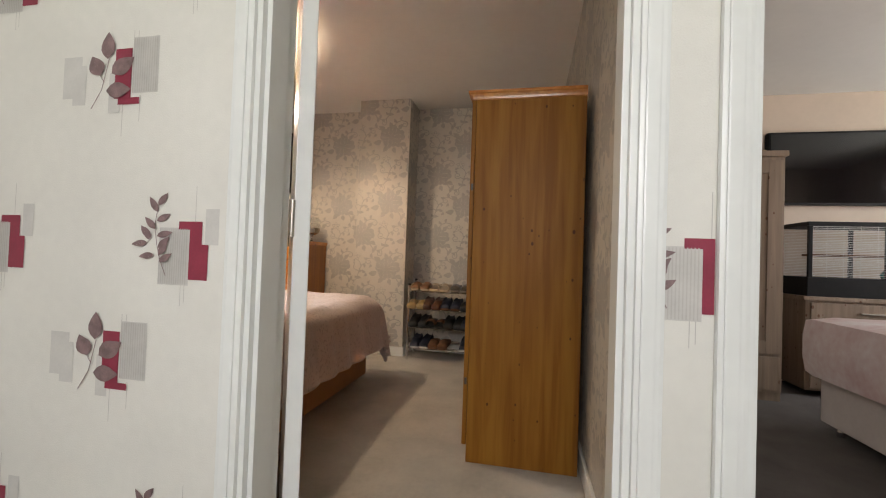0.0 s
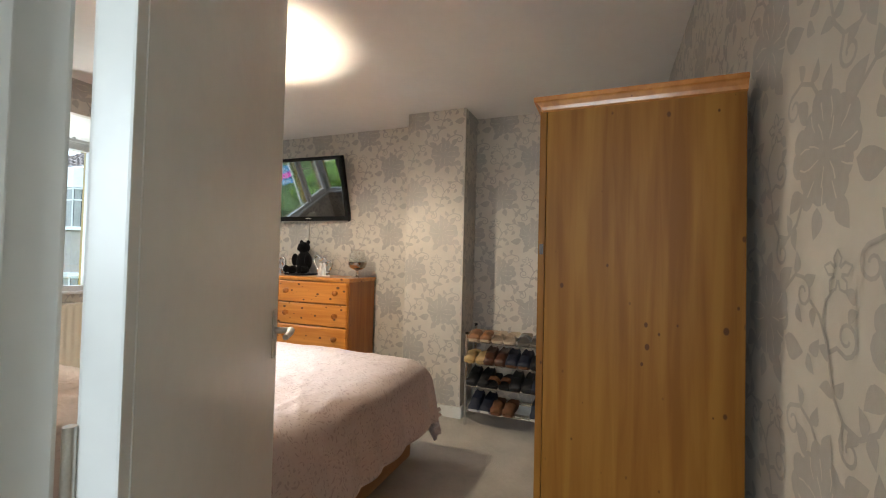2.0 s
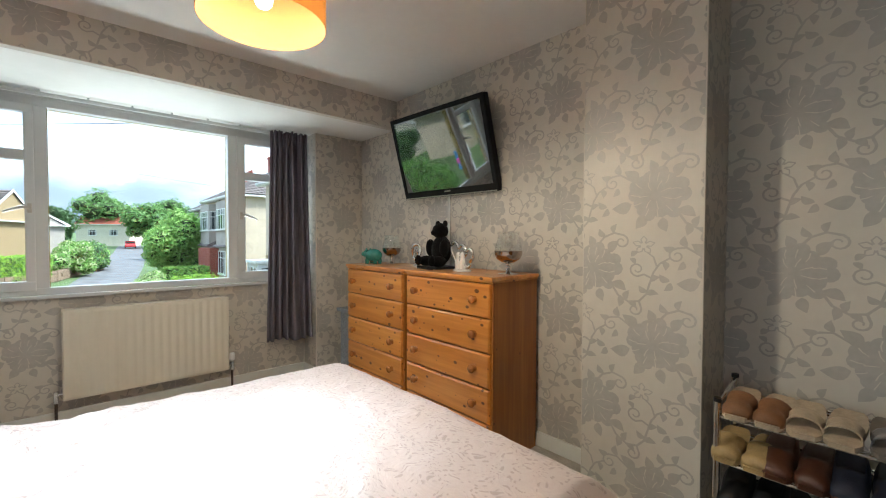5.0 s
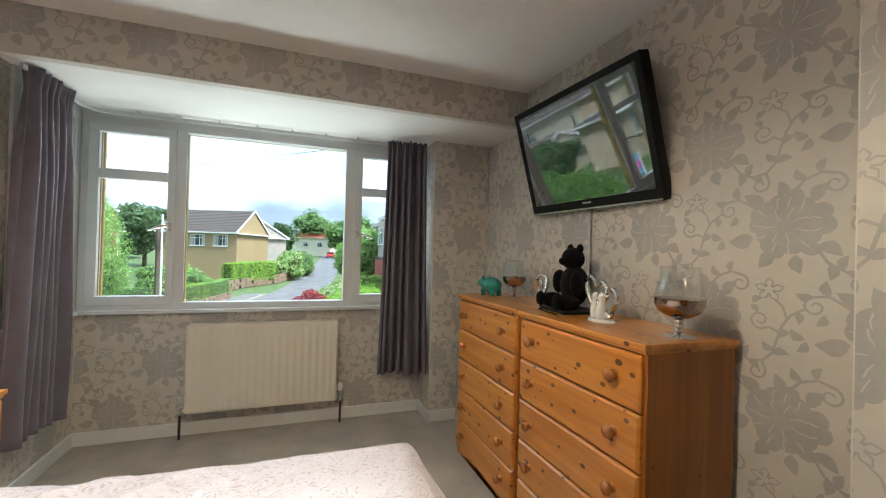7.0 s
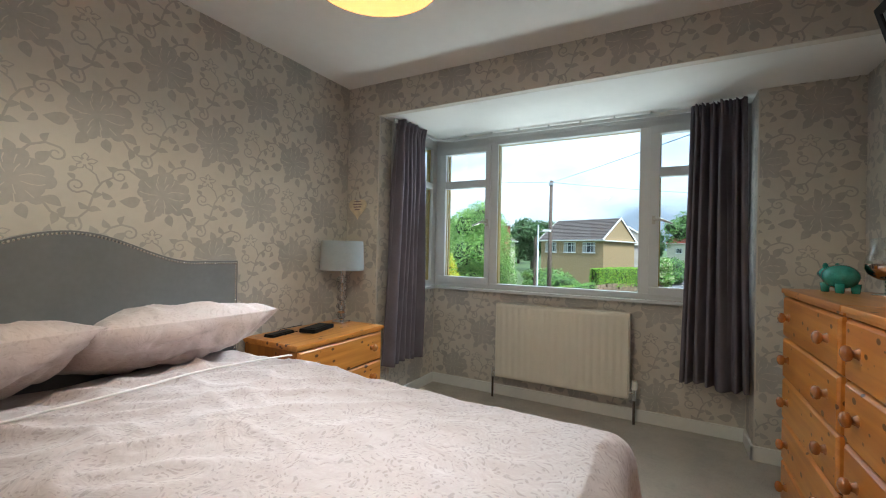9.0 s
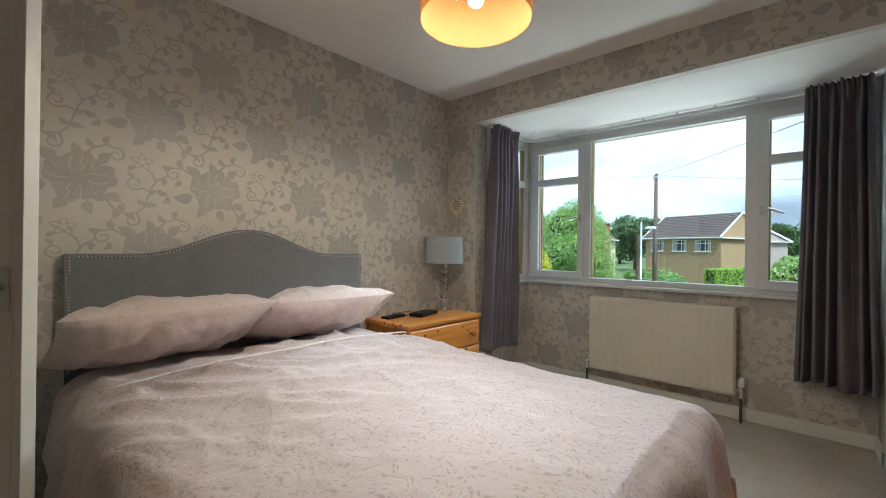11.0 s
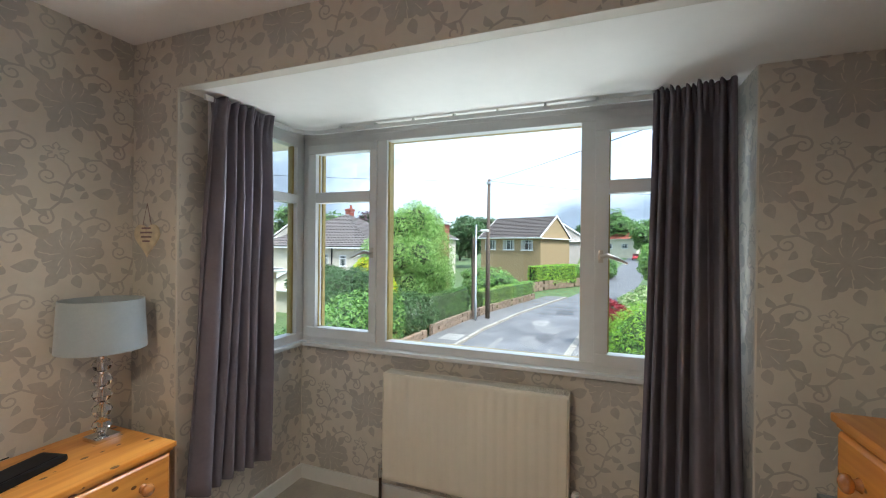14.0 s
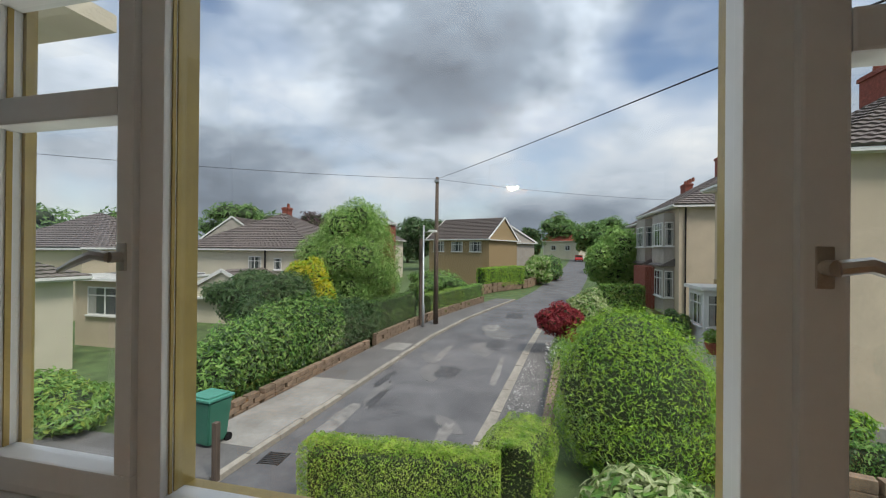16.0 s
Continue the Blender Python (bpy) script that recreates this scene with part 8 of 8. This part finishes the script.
def motif():
    """One dahlia head with pointed leaves, scrolling stems, buds and an open star flower."""
    fl, lf, vn = [], [], []
    layer = [0]
    def put(acc, tris):
        layer[0] += 1
        acc += [(*t3, layer[0] * 0.000012) for t3 in tris]
    rng = random.Random(17)
    # ragged outer petals, longer to the upper right, then two inner rows
    for n, r0, r1, wd in ((14, 0.03, 0.116, 0.058), (11, 0.015, 0.092, 0.058), (7, 0.0, 0.06, 0.06)):
        for k in range(n):
            a = 2 * math.pi * (k + rng.uniform(-0.2, 0.2)) / n
            reach = r1 * (1 + 0.10 * math.cos(a - 0.5)) * rng.uniform(0.86, 1.12)
            put(fl, petal2(0, 0, a, r0, reach, wd * rng.uniform(0.85, 1.15)))
    for x, y, a, ln, wd, b in ((-0.095, -0.035, 3.35, 0.088, 0.056, 0.12), (-0.07, 0.06, 2.35, 0.085, 0.050, -0.12), (-0.045, -0.085, 4.25, 0.072, 0.046, 0.1), (0.03, -0.10, 4.95, 0.066, 0.042, -0.1),
                               (0.088, -0.065, 5.75, 0.072, 0.044, 0.12), (0.075, 0.075, 0.95, 0.072, 0.042, 0.15), (-0.01, 0.10, 1.75, 0.06, 0.038, -0.15)):
        put(lf, leaf2(x, y, a, ln, wd, b))
    # long stems that join neighbouring heads, each with its curls
    for stem, w0, w1 in (([(0.085, -0.075), (0.115, -0.125), (0.160, -0.152), (0.205, -0.145), (0.235, -0.11), (0.248, -0.06), (0.262, -0.01), (0.285, 0.03), (0.325, 0.058)], 0.010, 0.008),
                         ([(0.02, 0.11), (0.05, 0.150), (0.095, 0.170), (0.14, 0.158)] + curl(0.128, 0.128, 0.032, 1.2, 1.15, -1), 0.010, 0.006),
                         ([(0.205, -0.145), (0.215, -0.175)] + curl(0.188, -0.185, 0.028, 0.2, 1.1, -1), 0.009, 0.006),
                         ([(0.255, -0.035), (0.225, -0.02), (0.20, -0.03)] + curl(0.196, 0.002, 0.033, -1.5, 1.2, -1), 0.009, 0.006),
                         ([(-0.10, 0.075), (-0.145, 0.105), (-0.185, 0.100)] + curl(-0.180, 0.068, 0.032, 1.6, 1.2, 1), 0.009, 0.006),
                         ([(0.275, 0.02), (0.262, 0.06), (0.235, 0.082)], 0.008, 0.006)):
        put(lf, ribbon2(stem, w0, w1))
    for x, y, a, ln, wd in ((0.120, -0.130, 4.7, 0.052, 0.030), (0.160, -0.152, 5.6, 0.045, 0.026), (0.150, -0.145, 1.3, 0.048, 0.028), (0.235, -0.11, 0.1, 0.050, 0.028), (0.240, -0.10, 2.5, 0.046, 0.026),
                            (0.250, -0.05, 0.5, 0.045, 0.026), (0.055, 0.152, 2.2, 0.050, 0.028), (0.090, 0.170, 1.2, 0.046, 0.026), (-0.145, 0.105, 1.7, 0.052, 0.030), (-0.185, 0.100, 3.0, 0.048, 0.028),
                            (-0.155, 0.045, 4.2, 0.045, 0.026), (-0.205, -0.045, 2.5, 0.050, 0.030), (-0.200, -0.05, 4.1, 0.046, 0.028), (0.300, 0.045, 4.9, 0.044, 0.026), (0.17, 0.06, 0.6, 0.040, 0.024), (0.165, 0.052, 5.4, 0.038, 0.022)):
        put(lf, leaf2(x, y, a, ln, wd, 0.18))
    # open five-petalled star, drawn in outline
    for k in range(5):
        a = 2 * math.pi * k / 5 + 0.3
        tip = (0.222 + 0.047 * math.cos(a), 0.112 + 0.042 * math.sin(a))
        for da in (-0.55, 0.55):
            put(lf, ribbon2([(0.222 + 0.012 * math.cos(a + da), 0.112 + 0.012 * math.sin(a + da)), (0.222 + 0.031 * math.cos(a + da * 0.75), 0.112 + 0.029 * math.sin(a + da * 0.75)), tip], 0.007, 0.004))
    # pale lines between the petals
    for n, r0, r1 in ((11, 0.062, 0.100), (7, 0.026, 0.066)):
        for k in range(n):
            a = 2 * math.pi * (k + 0.5 + rng.uniform(-0.15, 0.15)) / n
            bend = rng.uniform(-0.18, 0.18)
            put(vn, ribbon2([((r0 + (r1 - r0) * u) * math.cos(a + bend * u * u), (r0 + (r1 - r0) * u) * math.sin(a + bend * u * u)) for u in (0, 0.5, 1)], 0.0022, 0.0042))
    return fl, lf, vn


def clip_tri(tri, lo_u, hi_u, lo_v, hi_v):
    poly = list(tri)
    for ax, lim, keep_more in ((0, lo_u, True), (0, hi_u, False), (1, lo_v, True), (1, hi_v, False)):
        out = []
        for k in range(len(poly)):
            p, q = poly[k], poly[(k + 1) % len(poly)]
            ip = p[ax] >= lim if keep_more else p[ax] <= lim
            iq = q[ax] >= lim if keep_more else q[ax] <= lim
            if ip:
                out.append(p)
            if ip != iq:
                f = (lim - p[ax]) / (q[ax] - p[ax])
                out.append((p[0] + f * (q[0] - p[0]), p[1] + f * (q[1] - p[1])))
        poly = out
        if len(poly) < 3:
            return []
    return poly


FLOWER, LEAVES, VEINS = motif()


def print_wall(wall, to3d, u0, u1, v0, v1, shift=0.0):
    """Printed damask over a rectangle of wall; to3d lays its metres into the room."""
    for name, tris, material in (("printed_flowers", FLOWER, PRINT_A), ("printed_leaves", LEAVES, PRINT_B), ("petal_lines", VEINS, PAPER)):
        verts, faces = [], []
        for j in range(int(v0 / 0.31) - 2, int(v1 / 0.31) + 3):
            for i in range(int((u0 - shift) / 0.53) - 2, int((u1 - shift) / 0.53) + 3):
                cu, cv = shift + i * 0.53 + (0.265 if j % 2 else 0.0), j * 0.31 + 0.18
                if cu < u0 - 0.36 or cu > u1 + 0.36 or cv < v0 - 0.3 or cv > v1 + 0.3:
                    continue
                inside = u0 + 0.34 < cu < u1 - 0.34 and v0 + 0.28 < cv < v1 - 0.28
                for tri in tris:
                    t3 = [(p[0] + cu, p[1] * 0.92 + cv) for p in tri[:3]]
                    poly = t3 if inside else clip_tri(t3, u0, u1, v0, v1)
                    if len(poly) >= 3:
                        base = len(verts)
                        verts += [to3d(u, v, E1 + tri[3]) for u, v in poly]
                        faces.append(tuple(range(base, base + len(poly))))
        if faces:
            tagged(raw(name, verts, faces, material, bpy.data.objects[wall]), kind="stuff")


E1 = 0.0012
print_wall("wall_south", lambda u, v, e: (-u, YS + e, v), 0.76, 3.645, BB, H, 1.27)
print_wall("wall_east", lambda u, v, e: (XE - e, u, v), YS + 0.02, YN, BB, H, 0.2)
print_wall("wall_north", lambda u, v, e: (u, YN - e, v), -4.213, -1.75, BB, H, -2.06)
print_wall("wall_north", lambda u, v, e: (u, YN - e, v), -1.25, XE, BB, H, -0.765)
print_wall("wall_chimney_breast", lambda u, v, e: (u, 3.91 - e, v), -1.745, -1.255, BB, H, -1.43)
print_wall("wall_chimney_breast", lambda u, v, e: (-1.25 + e, u, v), 3.915, YN, BB, H, 0.1)
print_wall("wall_beam", lambda u, v, e: (XB + e, u, v), YS, YN, SOF + 0.005, H, 0.15)
print_wall("wall_bay_pier", lambda u, v, e: (XB + e, u, v), YS, 1.404, BB, SOF - 0.004, 0.15)
print_wall("wall_bay_pier", lambda u, v, e: (u, 1.41 + e, v), -3.795, -3.655, BB, SOF - 0.004, 0.15)
print_wall("wall_bay_recess", lambda u, v, e: (-4.213 + e, u, v), 3.742, YN, BB, SOF, 0.3)
print_wall("wall_bay_recess", lambda u, v, e: (u, 3.735 - e, v), -4.46, -4.22, BB, SOF, 0.3)
print_wall("wall_bay_front", lambda u, v, e: (XW + e, u, v), 1.43, 3.73, BB, 0.842, 0.05)
print_wall("wall_bay_side", lambda u, v, e: (u, 1.425 + e, v), -4.46, -3.80, BB, 0.842, 0.05)


# landing wallpaper motifs
def hall_print(cx, cz, kind, lo=-1.6, hi=-0.76):
    """kind 0: spray of broad leaves; kind 1: feathered twig. Placed by the red block's corner."""
    par = bpy.data.objects["wall_landing_front"]
    su, sv = ((1.35, 1.1), (1.2, 1.0))[kind]
    def lay(name, tris, material, e):
        verts, faces = [], []
        for k3, t3 in enumerate(tris):
            poly = clip_tri([(cx + u * su, cz + v * sv) for u, v in t3], lo, hi, 0.0, 2.4)
            if poly:
                faces.append(tuple(range(len(verts), len(verts) + len(poly))))
                verts += [(u, 1.0 - e - 0.00003 * (k3 // 2), v) for u, v in poly]
        if faces:
            raw(name, verts, faces, material, par)
    def rect(u0, u1, v0, v1):
        return [((u0, v0), (u1, v0), (u1, v1)), ((u0, v0), (u1, v1), (u0, v1))]
    if kind == 0:
        lay("grey_block", rect(0.036, 0.088, -0.095, 0.022) + rect(-0.012, 0.012, -0.135, -0.05) + rect(-0.112, -0.072, -0.10, -0.01) + rect(-0.09, -0.062, -0.115, -0.03), HALL_GREY, 0.001)
        lay("stripes", [q for k in range(11) for q in rect(0.038 + 0.0046 * k, 0.0395 + 0.0046 * k, -0.093, 0.02)], HALL_STRIPE, 0.0022)
        lay("red_block", rect(0.0, 0.034, -0.105, 0.0) + rect(0.008, 0.052, -0.118, -0.104), HALL_RED, 0.0016)
        lay("thin_lines", rect(0.036, 0.0372, 0.0, 0.036) + rect(0.045, 0.0462, 0.0, 0.036) + rect(0.018, 0.0192, -0.185, -0.118) + rect(0.053, 0.0542, -0.155, -0.10), HALL_STRIPE, 0.0014)
        lf = leaf2(-0.016, -0.02, 1.57, 0.058, 0.03, 0) + leaf2(-0.03, -0.054, 2.0, 0.046, 0.034, 0) + leaf2(-0.006, -0.052, 0.6, 0.056, 0.036, 0) + leaf2(-0.016, -0.088, 0.02, 0.052, 0.034, 0)
        lf += ribbon2([(-0.046, -0.125), (-0.025, -0.085), (-0.012, -0.02)], 0.0016, 0.0014) + ribbon2([(-0.02, -0.07), (-0.03, -0.054)], 0.0016, 0.0012)
        lay("leaves", lf, HALL_LEAF, 0.003)
    else:
        lay("grey_block", rect(-0.042, 0.024, -0.14, -0.014) + rect(0.056, 0.084, -0.05, 0.028), HALL_GREY, 0.001)
        lay("stripes", [q for k in range(13) for q in rect(-0.040 + 0.0048 * k, -0.0382 + 0.0048 * k, -0.138, -0.016)], HALL_STRIPE, 0.0022)
        lay("red_block", rect(0.0, 0.05, -0.018, 0.0) + rect(0.024, 0.05, -0.05, -0.018) + rect(0.024, 0.064, -0.127, -0.05), HALL_RED, 0.0016)
        lay("thin_lines", rect(0.034, 0.0352, 0.0, 0.078) + rect(0.008, 0.0092, -0.185, -0.14) + rect(0.016, 0.0172, -0.178, -0.14), HALL_STRIPE, 0.0014)
        lf = []
        stem = [(-0.022, -0.12), (-0.036, -0.085), (-0.044, -0.05), (-0.05, -0.01), (-0.046, 0.02)]
        for x, y, a, ln in ((-0.046, 0.035, 0.95, 0.034), (-0.046, 0.02, 2.1, 0.04), (-0.047, 0.0, 0.5, 0.034), (-0.05, -0.018, 2.3, 0.036), (-0.046, -0.033, 0.25, 0.036), (-0.064, -0.035, 2.2, 0.03),
                            (-0.062, -0.042, 1.9, 0.03), (-0.042, -0.06, 0.8, 0.036), (-0.066, -0.048, 3.3, 0.036), (-0.04, -0.076, 1.0, 0.034), (-0.05, -0.075, 3.3, 0.034), (-0.038, -0.09, 0.6, 0.034)):
            lf += leaf2(x, y, a, ln, 0.015, 0)
        lay("leaves", lf + ribbon2(stem, 0.0014, 0.0014), HALL_LEAF, 0.003)


HALL_MOTIFS = [(-1.072, 1.38, 0), (-1.068, 0.732, 0), (-1.070, 0.086, 0), (-1.070, 2.025, 0), (-0.878, 0.984, 1), (-0.878, 1.63, 1), (-0.878, 0.338, 1), (-1.393, 0.992, 1), (-1.393, 1.635, 1), (-1.393, 0.342, 1),
               (0.133, 0.972, 1, 0.104, 0.18), (0.133, 1.617, 1, 0.104, 0.18), (0.133, 0.327, 1, 0.104, 0.18)]
for q in HALL_MOTIFS:
    hall_print(*q)
